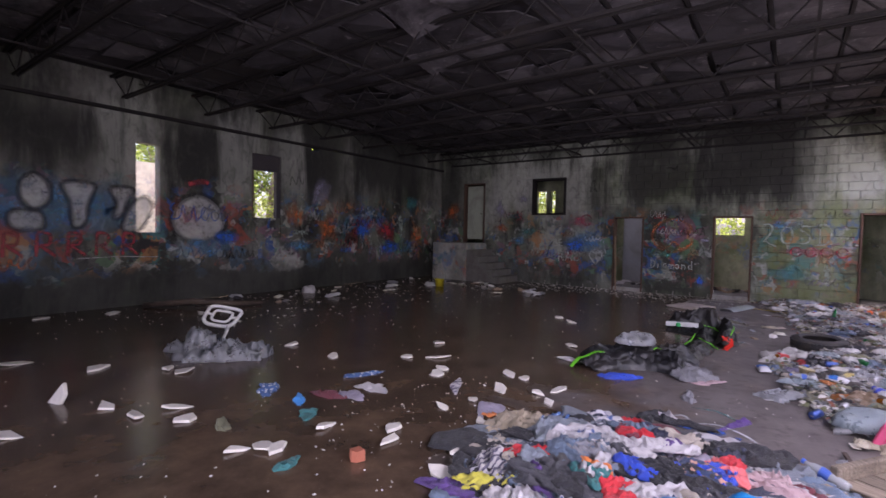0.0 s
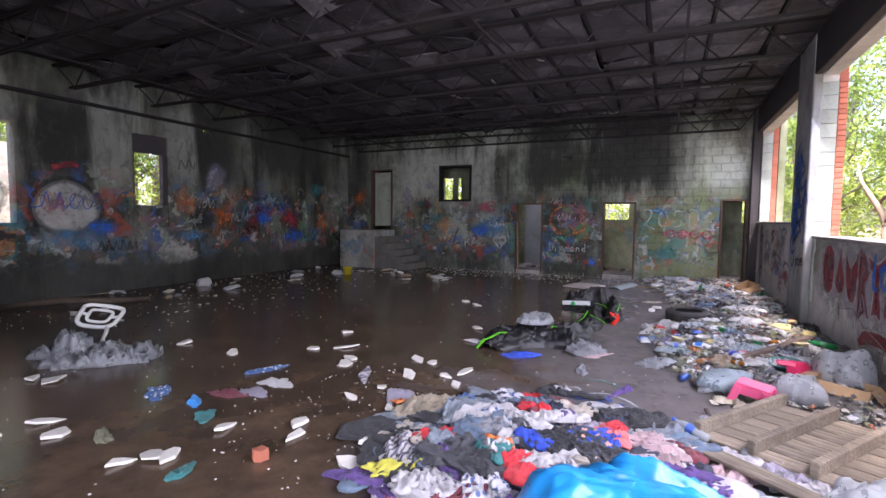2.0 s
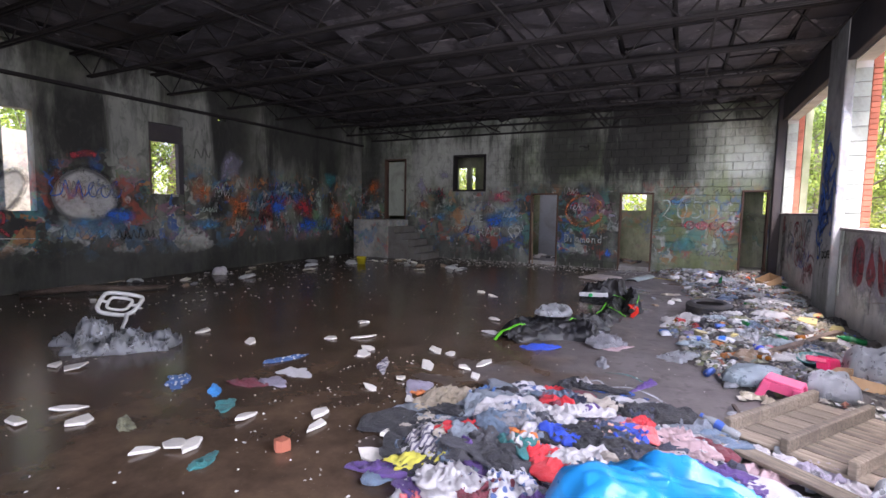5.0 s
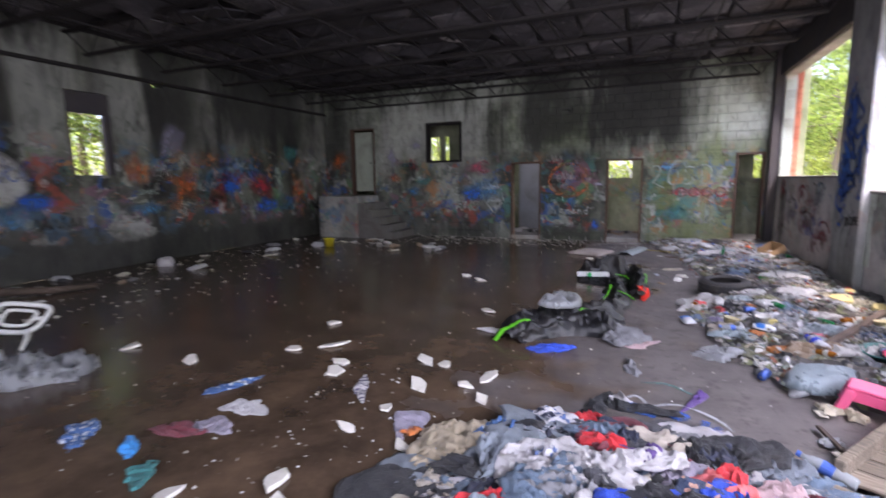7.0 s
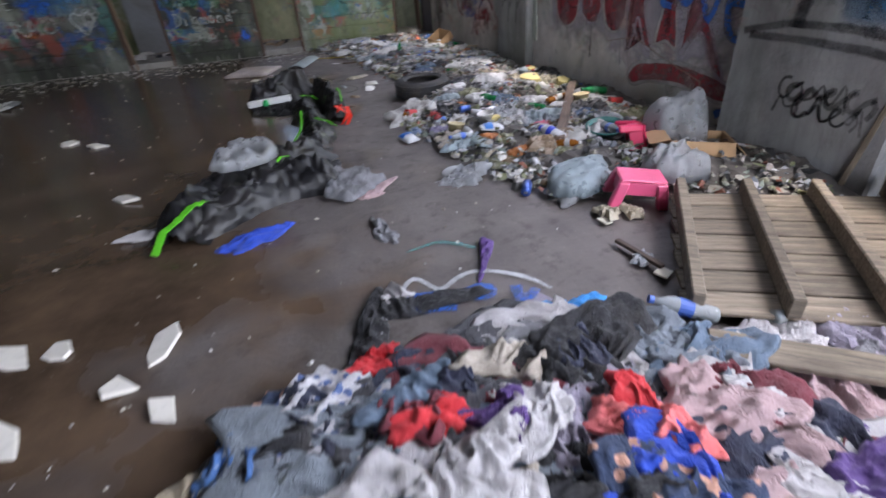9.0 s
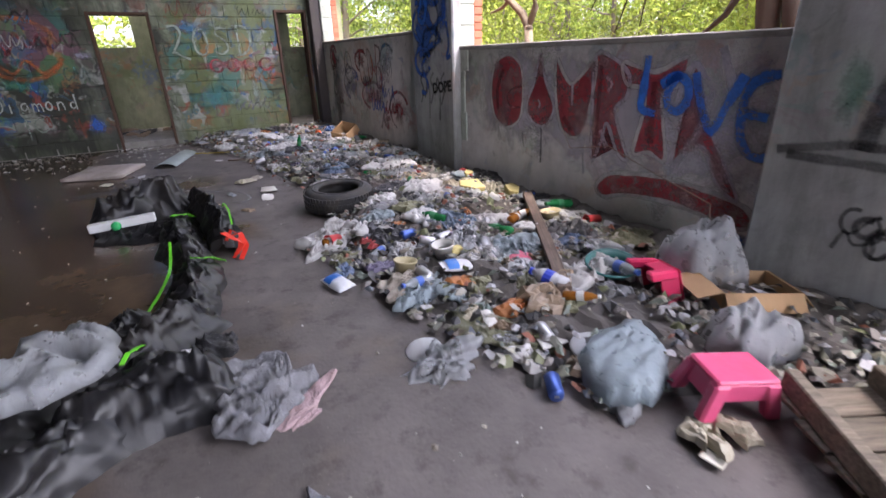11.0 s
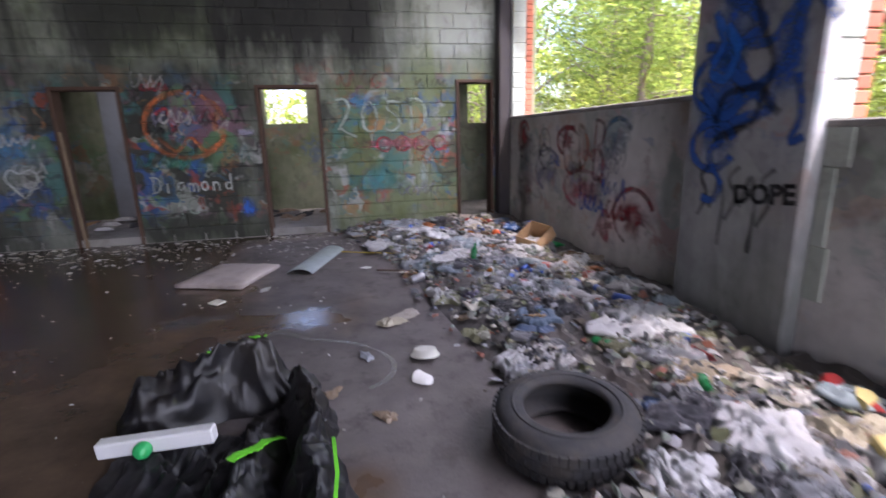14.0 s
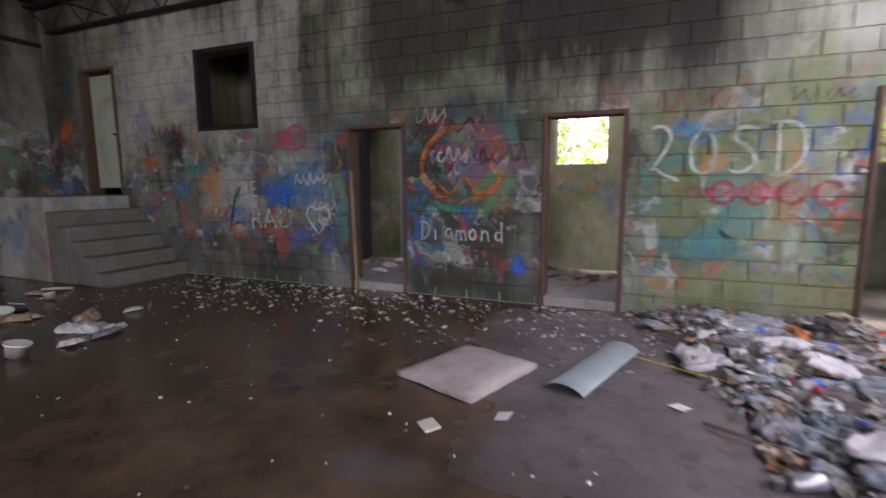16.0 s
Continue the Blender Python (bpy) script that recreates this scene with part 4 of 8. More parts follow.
def curve(pts, n=6):
    """A closed smooth line through points."""
    out, m = [], len(pts)
    for k in range(m):
        p0, p1, p2, p3 = (Vector(pts[(k + d) % m]) for d in (-1, 0, 1, 2))
        for i in range(n):
            u = i / n
            out.append(tuple(0.5 * (2 * p1 + (p2 - p0) * u + (2 * p0 - 5 * p1 + 4 * p2 - p3) * u * u + (3 * p1 - p0 - 3 * p2 + p3) * u ** 3)))
    return out


def blob(pts, soft=0.03):
    """A sprayed letter shape: smooth outline through points, with a misted rim."""
    rim, area = curve(pts), 0.0
    for (x0, y0), (x1, y1) in zip(rim, rim[1:] + rim[:1]):
        area += x0 * y1 - x1 * y0
    sign, out, core = (1 if area > 0 else -1), [], []
    for k, (x, y) in enumerate(rim):
        (x0, y0), (x1, y1) = rim[k - 1], rim[(k + 1) % len(rim)]
        ln = math.hypot(x1 - x0, y1 - y0) or 1
        nx, ny = (y1 - y0) / ln * sign, -(x1 - x0) / ln * sign
        out.append((x + nx * soft * 0.6, y + ny * soft * 0.6))
        core.append((x - nx * soft * 0.5, y - ny * soft * 0.5))
    return soft_area(out, core)


def wall_letter(side, pts, fill, line, off, width=0.035):
    """A bubble letter given as (along, height) points of the wall: fill and outline."""
    pts = [(a if side in ("west", "north") else -a, z) for a, z in pts]
    put("sprayed_area", blob(pts), side, 0, 0, off, fill)
    rim = curve(pts)
    put("sprayed_line", ribbon(rim + rim[:1], width, int(off * 1e5)), side, 0, 0, off + 0.0006, line)


def wall_line(side, pts, width, material, off, seed=1):
    put("sprayed_line", ribbon([(a if side in ("west", "north") else -a, z) for a, z in pts], width, seed), side, 0, 0, off, material)


def ring(w, h, width, turn0=0.0, turn1=6.2832, seed=1):
    return ribbon([(w / 2 * math.cos(turn0 + (turn1 - turn0) * k / 18), h / 2 * math.sin(turn0 + (turn1 - turn0) * k / 18)) for k in range(19)], width, seed)


# east wall: big red bubble letters with pale outlines, a blue word over them
MIST = paint("pale_lilac", (0.58, 0.55, 0.62))
DARKRED = paint("dark_red", (0.20, 0.03, 0.045))
BRIGHTB = paint("bright_blue", (0.02, 0.20, 0.78), 0.6, 0.9)
put("sprayed_area", patch(2.5, 1.15, 3, 60, 0.14), "east", 7.75, 0.88, 0.0015, MIST)
put("sprayed_area", patch(1.5, 0.95, 5, 60, 0.2), "east", 8.75, 0.95, 0.0018, MIST)
put("sprayed_area", patch(1.1, 0.9, 6, 60, 0.2), "east", 6.95, 0.80, 0.0020, MIST)
LETTERS = (((9.12, 0.96), (9.06, 1.2), (8.87, 1.29), (8.68, 1.2), (8.63, 0.98), (8.66, 0.75), (8.84, 0.64), (9.05, 0.72)),
           ((8.41, 1.29), (8.34, 1.08), (8.22, 0.88), (8.28, 0.74), (8.38, 0.70), (8.50, 0.74), (8.57, 0.87), (8.48, 1.06)),
           ((8.22, 1.24), (8.12, 1.13), (8.03, 1.06), (7.92, 1.14), (7.79, 1.23), (7.82, 0.9), (7.87, 0.72), (7.98, 0.65), (8.12, 0.72), (8.20, 0.95)),
           ((7.80, 1.26), (7.62, 1.24), (7.48, 1.13), (7.49, 0.99), (7.58, 0.90), (7.50, 0.72), (7.42, 0.56), (7.52, 0.60), (7.64, 0.80), (7.68, 0.66), (7.76, 0.50), (7.79, 0.85)),
           ((7.54, 1.22), (7.28, 1.16), (7.06, 1.25), (7.08, 1.10), (7.2, 1.03), (7.17, 0.85), (7.12, 0.6), (7.25, 0.64), (7.38, 0.62), (7.33, 0.9), (7.36, 1.05), (7.5, 1.08)),
           ((7.0, 1.22), (6.9, 0.95), (6.75, 0.7), (6.60, 0.45), (6.74, 0.52), (6.86, 0.72), (6.95, 0.70), (7.06, 0.57), (7.05, 0.85)))
for k, pts in enumerate(LETTERS):
    wall_letter("east", pts, RED, MIST if k % 2 else WHITE, 0.003 + 0.0003 * k)
for pts, w, c in (([(8.64, 1.02), (8.80, 1.00), (8.88, 0.92), (8.80, 0.82), (8.66, 0.84)], 0.022, DARKRED), ([(9.0, 0.8), (9.02, 1.0), (8.92, 1.16)], 0.05, DARKRED), ([(8.42, 0.92), (8.38, 0.88), (8.41, 0.85)], 0.03, MIST),
                  ([(8.02, 1.06), (8.01, 0.90)], 0.035, MIST), ([(7.68, 1.12), (7.60, 1.08), (7.66, 1.02)], 0.035, MIST), ([(7.70, 0.74), (7.62, 0.62)], 0.05, MIST), ([(8.0, 0.70), (8.1, 0.8)], 0.05, DARKRED),
                  ([(7.74, 1.2), (7.73, 0.62)], 0.04, DARKRED), ([(7.27, 1.1), (7.25, 0.7)], 0.05, DARKRED), ([(8.36, 0.68), (8.35, 0.38)], 0.022, BLACK), ([(8.62, 0.62), (8.60, 0.50)], 0.016, BLACK), ([(7.86, 0.58), (7.83, 0.38)], 0.02, MIST)):
    wall_line("east", pts, w, c, 0.0052)
wall_letter("east", ((7.69, 0.30), (7.60, 0.41), (7.42, 0.46), (7.05, 0.49), (6.55, 0.42), (6.55, 0.28), (7.0, 0.33), (7.4, 0.30), (7.6, 0.24)), RED, WHITE, 0.0036, 0.04)
wall_line("east", [(7.05, 0.57), (6.92, 0.80), (6.85, 1.05), (7.02, 1.24), (7.10, 0.95)], 0.05, MIST, 0.0056, 4)
wall_line("east", [(6.85, 1.30), (6.72, 1.02), (6.60, 1.20)], 0.07, MIST, 0.0057, 6)
for k, pts in enumerate(([(7.34, 1.26), (7.35, 1.08), (7.37, 0.91), (7.24, 0.90)], [(7.09, 1.15), (7.17, 1.08), (7.17, 0.95), (7.08, 0.90), (7.01, 0.98), (7.02, 1.10), (7.10, 1.16), (7.22, 1.08)], [(6.99, 1.16), (6.92, 0.95), (6.83, 0.80), (6.77, 0.98), (6.69, 1.15)], [(6.51, 1.16), (6.64, 1.13), (6.68, 1.0), (6.66, 0.80), (6.58, 0.70), (6.49, 0.72)], [(6.66, 0.95), (6.53, 0.93)])):
    wall_line("east", pts, 0.07, BRIGHTB, 0.0064 + 0.0002 * k, k)
wall_line("east", [(6.60, 0.18), (6.52, 0.24), (6.48, 0.20)], 0.08, BLUE, 0.003)
# red outlined letters, drips and a dark burnt patch under the far bay
for k, pts in enumerate(([(12.42, 1.40), (12.62, 1.38), (12.68, 1.15), (12.60, 0.92), (12.42, 0.90)], [(12.32, 1.42), (12.30, 0.95), (12.18, 1.0), (12.12, 1.2), (12.20, 1.38), (12.32, 1.42)], [(11.98, 1.46), (12.0, 0.86), (11.84, 0.90), (11.82, 1.12), (11.96, 1.18), (11.84, 1.25), (11.82, 1.42), (11.98, 1.46)])):
    wall_line("east", pts, 0.045, ORANGE if k == 1 else RED, 0.0072 + 0.0002 * k, k)
wall_line("east", [(11.95, 0.30), (11.75, 0.62), (11.68, 0.30), (11.85, 0.42), (11.6, 0.48)], 0.07, PINK, 0.0074)
put("sprayed_area", patch(0.6, 1.5, 55, 40, 0.5), "east", 13.9, 0.75, 0.0016, BLACK)
# under the far bay
for k, (a, z, w, h, c) in enumerate(((13.9, 1.3, 0.35, 0.4, RED), (12.6, 1.25, 0.5, 0.3, RED), (11.6, 1.28, 0.45, 0.35, SKYB), (12.2, 0.75, 0.9, 0.4, PINK), (11.3, 0.6, 0.6, 0.5, RED), (13.1, 0.9, 0.7, 0.5, LILAC))):
    put("sprayed_area", patch(w * 0.8, h * 0.7, 80 + k, 36, 0.9), "east", a, z, 0.002 + 0.0004 * k, c)
    put("sprayed_line", ring(w, h, 0.05, 0.4, 4.4, k), "east", a, z, 0.004 + 0.0004 * k, c)
put("sprayed_line", ring(0.34, 0.5, 0.03, 0, 6.28, 4), "east", 13.2, 1.15, 0.006, BLACK)
put("sprayed_line", ribbon([(0, 0), (0.12, 0.12), (0.3, 0.02), (0.1, -0.05), (0, 0)], 0.05, 2), "east", 13.35, 1.1, 0.0068, BLACK)
# blue loops and black scrawl on the pillar
put("sprayed_line", ribbon([(0.3, 1.7), (0.12, 1.5), (0.35, 1.3), (0.1, 1.1), (0.3, 0.95), (0.5, 0.8), (0.15, 0.65), (0.4, 0.5), (0.6, 0.35), (0.2, 0.25), (0.1, 0.4)], 0.09, 6), "pillar", 10.50, 1.1, 0.003, BLUE)
put("sprayed_line", ribbon([(0.0, 0.6), (0.5, 0.55), (0.7, 0.8), (0.85, 0.6)], 0.07, 7), "pillar", 10.46, 1.25, 0.0035, BLUE)
put("sprayed_area", patch(0.5, 1.0, 8, 40, 0.35), "pillar", 10.2, 2.3, 0.002, BLUE)
put("sprayed_area", patch(0.4, 0.75, 21, 40, 0.5), "pillar", 10.30, 1.55, 0.0016, BLUE)
put("sprayed_area", patch(0.22, 0.5, 23, 40, 0.5), "pillar", 9.85, 1.75, 0.0018, BLUE)
put("sprayed_line", ring(0.42, 0.34, 0.06, 0.3, 5.9, 31), "pillar", 10.33, 1.62, 0.0036, BLUE)
put("sprayed_line", ring(0.36, 0.3, 0.06, 0.3, 5.9, 33), "pillar", 10.33, 1.24, 0.0038, BLUE)
put("sprayed_line", ribbon([(0.0, 0.2), (0.2, 0.0), (0.4, 0.15), (0.62, 0.3), (0.7, 0.75)], 0.08, 14), "pillar", 10.46, 1.4, 0.0040, BLUE)
for k in range(5):
    put("sprayed_line", ribbon([(0, 0.02 * k), (0.05 + 0.02 * (k % 2), 0.28 - 0.05 * (k % 3)), (0.12, 0.10), (0.10, -0.16 - 0.05 * (k % 2))] if k % 2 else [(0.1, 0.3), (0.0, 0.22), (0.11, 0.12), (0.02, -0.04)], 0.03, k), "pillar", 10.42 - 0.12 * k, 0.82, 0.004 + 0.0003 * k, BLACK)
letters("DOPE", "pillar", 10.10, 0.90, 0.11, BLACK, 0.005, 0.006, 1.05, 6)
wall_line("pillar", [(10.24, 1.28), (10.36, 1.20), (10.30, 1.08), (10.20, 1.02), (10.26, 0.88), (10.38, 0.90)], 0.06, BLUE, 0.0044, 9)
wall_line("pillar", [(9.78, 1.62), (9.72, 1.40), (9.80, 1.24), (9.70, 1.30)], 0.05, BLUE, 0.0045, 9)
wall_line("pillar", [(10.40, 2.05), (10.30, 1.85), (10.42, 1.70), (10.28, 1.62), (10.18, 1.80), (10.30, 1.95)], 0.07, BRIGHTB, 0.0047, 3)
wall_line("pillar", [(10.12, 2.10), (10.02, 1.86), (9.92, 1.70), (9.98, 1.50), (9.86, 1.42)], 0.05, BLACK, 0.0049, 3)
put("sprayed_line", ribbon([(0.1, 0.9), (0.4, 1.1), (0.7, 0.85), (0.35, 0.7), (0.15, 0.85), (0.55, 0.55), (0.8, 0.7)], 0.08, 12), "pillar", 10.52, 1.5, 0.0042, BLUE)
put("sprayed_line", ribbon([(0.2, 0.0), (0.5, 0.1), (0.55, 0.3), (0.25, 0.28), (0.2, 0.1)], 0.05, 13), "pillar", 10.52, 1.28, 0.0046, BLACK)
# dark scrawl on the second pillar
wall_line("pillar", [(6.40, 0.80), (6.10, 0.86), (5.80, 0.86), (5.50, 0.84), (5.39, 0.72), (5.6, 0.76), (6.0, 0.78), (6.35, 0.78)], 0.05, BLACK, 0.003, 2)
wall_line("pillar", [(6.04, 0.84), (6.02, 1.05), (5.95, 1.3)], 0.09, BLACK, 0.0034, 2)
put("sprayed_area", patch(0.55, 0.3, 91, 40, 0.5), "pillar", 5.72, 1.10, 0.002, BLACK)
put("sprayed_area", patch(0.4, 0.3, 93, 40, 0.4), "pillar", 5.65, 0.98, 0.0016, SKYB)
put("sprayed_area", patch(0.16, 0.3, 95, 40, 0.4), "pillar", 6.15, 1.12, 0.0018, GREENP)
for k in range(4):
    put("sprayed_line", scribble(4 + k % 2, 0.17 - 0.03 * (k % 2), 0.12, 40 + k), "pillar", 6.05 - 0.06 * (k % 3), 0.44 - 0.09 * (k // 2), 0.003 + 0.0004 * k, BLACK)

# north wall
letters("BE", "north", -5.05, 1.15, 0.24, CHALK, 0.004, -0.006, 0.9, 4)
letters("RAD", "north", -4.90, 0.72, 0.30, CHALK, 0.004, -0.005, 0.9, 3)
put("sprayed_line", ribbon([(0, 0), (-0.2, 0.26), (-0.12, 0.4), (0, 0.3), (0.12, 0.4), (0.2, 0.26), (0, 0)], 0.03, 2), "north", -3.75, 0.68, 0.004, CHALK)
put("sprayed_area", patch(1.25, 0.75, 5, 40, 0.4), "north", -4.05, 1.33, 0.0015, SKYB)
put("sprayed_area", patch(0.6, 0.4, 9, 30, 0.5), "north", -4.35, 1.2, 0.002, BLUE)
put("sprayed_line", ring(0.55, 0.55, 0.05, 0.0, 3.3, 3), "north", -4.75, 1.5, 0.003, LILAC)
put("sprayed_area", patch(0.5, 0.28, 2, 30, 0.4), "north", -4.25, 1.95, 0.0016, PINK)
put("sprayed_line", ring(0.3, 0.3, 0.05, 0.3, 5.6, 3), "north", -4.05, 1.95, 0.003, PINK)
put("sprayed_line", ribbon([(0, 0), (0.1, 0.4), (0.28, 0.7), (0.12, 0.5), (0.02, 0.1), (0.3, 0.2)], 0.03, 9), "north", -5.3, 0.65, 0.003, BLACK)
STROKES = {"D": [[(0.15, 0), (0.15, 1)], [(0, 1), (0.4, 1.02), (0.62, 0.8), (0.6, 0.3), (0.35, 0.02), (0, 0)]], "i": [[(0.25, 0), (0.25, 0.62)]], "a": [[(0.5, 0.6), (0.25, 0.66), (0.08, 0.35), (0.25, 0.02), (0.5, 0.2), (0.52, 0.62), (0.56, 0.0)]],
           "m": [[(0.05, 0), (0.08, 0.6)], [(0.08, 0.45), (0.25, 0.66), (0.34, 0.4), (0.35, 0.02)], [(0.35, 0.45), (0.52, 0.66), (0.62, 0.4), (0.64, 0.0)]], "o": [[(0.3, 0.66), (0.08, 0.5), (0.1, 0.12), (0.35, 0.02), (0.52, 0.25), (0.45, 0.58), (0.3, 0.66)]],
           "n": [[(0.08, 0), (0.1, 0.62)], [(0.1, 0.42), (0.3, 0.66), (0.46, 0.5), (0.48, 0.0)]], "d": [[(0.45, 0.5), (0.2, 0.6), (0.08, 0.3), (0.22, 0.02), (0.46, 0.2)], [(0.48, 1.1), (0.5, 0.0)]],
           "2": [[(0.02, 0.98), (0.3, 1.05), (0.46, 0.8), (0.3, 0.45), (0.0, 0.05), (0.1, 0.2), (0.3, 0.02), (0.62, -0.1)]], "0": [[(0.3, 0.95), (0.06, 0.7), (0.1, 0.15), (0.38, 0.0), (0.56, 0.3), (0.5, 0.8), (0.3, 0.95)]],
           "S": [[(0.55, 0.9), (0.2, 0.95), (0.08, 0.7), (0.45, 0.5), (0.55, 0.2), (0.25, 0.0), (0.02, 0.12)]]}


def drawn(text, side, a, z, h, material, off, width):
    """Words sprayed by hand, stroke by stroke."""
    for k, ch in enumerate(text):
        for line in STROKES[ch]:
            wall_line(side, [(a + 0.72 * h * k + x * h * 0.95, z + y * h + 0.04 * h * nz(k * 1.7, 3)) for x, y in line], width, material, off + 0.0001 * k, k)


drawn("Diamond", "north", -2.28, 0.68, 0.21, CHALK, 0.005, 0.022)
put("sprayed_line", ribbon([(0, 0.25), (0, -0.2)], 0.025, 3), "north", -1.95, 0.48, 0.004, PALE)
put("sprayed_line", ring(0.16, 0.2, 0.022, 0.6, 5.6, 3), "north", -1.78, 0.48, 0.004, PALE)
put("sprayed_line", ring(1.0, 0.85, 0.07, 0.2, 6.0, 11), "north", -1.75, 1.55, 0.002, ORANGE)
put("sprayed_line", ribbon([(-0.35, 0.2), (-0.2, 0.3), (-0.15, -0.05), (0.0, 0.3), (0.12, 0.05), (0.3, 0.28), (0.4, 0.0)], 0.05, 8), "north", -1.75, 1.5, 0.004, RED)
put("sprayed_line", ribbon([(-0.4, 0.1), (-0.2, -0.1), (0.0, 0.12), (0.15, -0.1), (0.4, 0.05)], 0.055, 8), "north", -1.7, 1.3, 0.005, ORANGE)
put("sprayed_line", ribbon([(0, 0), (0.08, 0.2), (0.15, 0.0), (0.3, 0.2), (0.4, 0.0), (0.45, 0.2)], 0.03, 4), "north", -1.95, 1.88, 0.004, BLACK)
put("sprayed_area", patch(0.45, 0.16, 12, 30, 0.5), "north", -1.9, 1.08, 0.002, GREENP)
put("sprayed_area", patch(0.22, 0.3, 14, 30, 0.3), "north", -1.08, 0.42, 0.002, BLUE)
put("sprayed_area", patch(0.24, 0.12, 15, 30, 0.3), "north", -1.02, 1.45, 0.002, LILAC)
drawn("20SD", "north", 0.20, 1.40, 0.46, paint("pale_spray", (0.50, 0.58, 0.50), 0.6, 0.7), 0.0135, 0.045)
put("sprayed_area", patch(1.25, 0.17, 17, 40, 0.6), "north", 1.2, 1.25, 0.002, PINK)
for k in range(4):
    put("sprayed_line", ring(0.2, 0.2, 0.04, 0.4, 5.9, k), "north", 0.85 + 0.27 * k, 1.24, 0.004, RED)
put("sprayed_area", patch(0.7, 0.2, 21, 40, 0.6), "north", 0.62, 1.85, 0.002, SKYB)
put("sprayed_area", patch(0.9, 0.45, 23, 40, 0.6), "north", 0.75, 0.75, 0.0018, TEAL)
put("sprayed_area", patch(0.16, 0.55, 24, 30, 0.3), "north", 1.42, 0.75, 0.0022, PALE)
put("sprayed_line", ribbon([(0, 0), (0.03, 0.3), (0.12, 0.35), (0.1, 0.1), (0.18, 0.0)], 0.06, 3), "north", -3.95, 2.75, 0.003, BLACK)
put("sprayed_line", ribbon([(0, 0.1), (0.1, 0.15), (0.2, 0.05), (0.25, 0.15)], 0.05, 3), "north", -1.95, 3.2, 0.003, BLACK)
for k, (a, z, w, h, c) in enumerate(((-6.3, 1.9, 0.35, 0.6, BLACK), (-6.9, 2.3, 0.35, 0.7, LILAC), (-5.9, 1.6, 0.6, 0.3, TEAL), (-6.2, 1.3, 0.5, 0.3, SKYB), (-6.8, 1.7, 0.4, 0.3, ORANGE), (-8.8, 2.2, 0.5, 0.6, ORANGE), (-6.1, 2.6, 0.4, 0.25, LILAC), (-5.6, 1.0, 0.5, 0.35, PALE))):
    put("sprayed_area", patch(w, h, 30 + k, 36, 0.7), "north", a, z, 0.0016 + 0.0003 * k, c)
# landing side
put("sprayed_line", ribbon([(0, 0), (0.06, 0.2), (0.14, 0.02), (0.22, 0.2), (0.3, 0.0), (0.45, 0.18), (0.55, 0.02), (0.7, 0.16)], 0.035, 1), "landing", -8.5, 0.75, 0.003, RED)
put("sprayed_line", ribbon([(0, 0), (0.1, 0.12), (0.2, -0.02), (0.3, 0.14), (0.42, 0.0)], 0.035, 2), "landing", -8.3, 0.5, 0.003, RED)
put("sprayed_area", patch(0.22, 0.28, 4, 30, 0.4), "landing", -7.62, 0.42, 0.002, ORANGE)

# west wall: blue piece with pale letters, the great pale bubble, red scrawl
put("sprayed_area", patch(3.6, 1.0, 41, 60, 0.25), "west", 3.6, 1.85, 0.0015, SKYB)
for k, pts in enumerate((((3.43, 2.36), (3.62, 2.2), (3.62, 1.92), (3.43, 1.76), (3.25, 1.92), (3.25, 2.2)), ((3.12, 1.72), (3.5, 1.72), (3.52, 1.45), (3.14, 1.45)), ((3.80, 2.24), (4.26, 2.24), (4.18, 1.9), (4.12, 1.55), (3.94, 1.5), (3.90, 1.9)),
                         ((4.50, 2.2), (4.88, 2.22), (4.78, 1.95), (4.68, 1.70), (4.55, 1.66), (4.60, 1.95)), ((4.70, 1.45), (4.76, 1.75), (4.90, 1.98), (5.10, 2.08), (5.22, 1.9), (5.10, 1.6), (4.95, 1.42)))):
    wall_letter("west", pts, WHITE, BLACK, 0.003 + 0.0003 * k, 0.09)
wall_letter("west", ((6.10, 2.20), (6.42, 2.08), (6.66, 1.82), (6.66, 1.5), (6.4, 1.25), (6.0, 1.2), (5.68, 1.36), (5.56, 1.7), (5.75, 2.05)), WHITE, BLACK, 0.0025, 0.14)
put("sprayed_area", patch(1.3, 0.4, 47, 40, 0.4), "west", 6.2, 1.1, 0.0045, SKYB)
put("sprayed_area", patch(0.6, 0.3, 48, 40, 0.4), "west", 6.7, 1.3, 0.005, BLUE)
put("sprayed_line", ribbon([(0, 0.3), (0.12, 0), (0.26, 0.34), (0.3, 0.0)], 0.05, 2), "west", 5.75, 1.6, 0.0055, PINK)
for k in range(6):
    put("sprayed_line", ribbon([(0, 0), (0.02, 0.42), (0.2, 0.38), (0.18, 0.18), (0.03, 0.2), (0.26, 0.0)], 0.06, k), "west", 2.6 + 0.42 * k, 0.98, 0.005 + 0.0003 * k, RED)
put("sprayed_line", ribbon([(0, 0), (0.7, 0.03), (1.4, 0.0)], 0.02, 3), "west", 3.9, 0.92, 0.006, WHITE)
put("sprayed_line", ribbon([(0, 0), (0.3, 0.1), (0.42, 0.05)], 0.12, 3), "west", 5.9, 2.4, 0.003, RED)
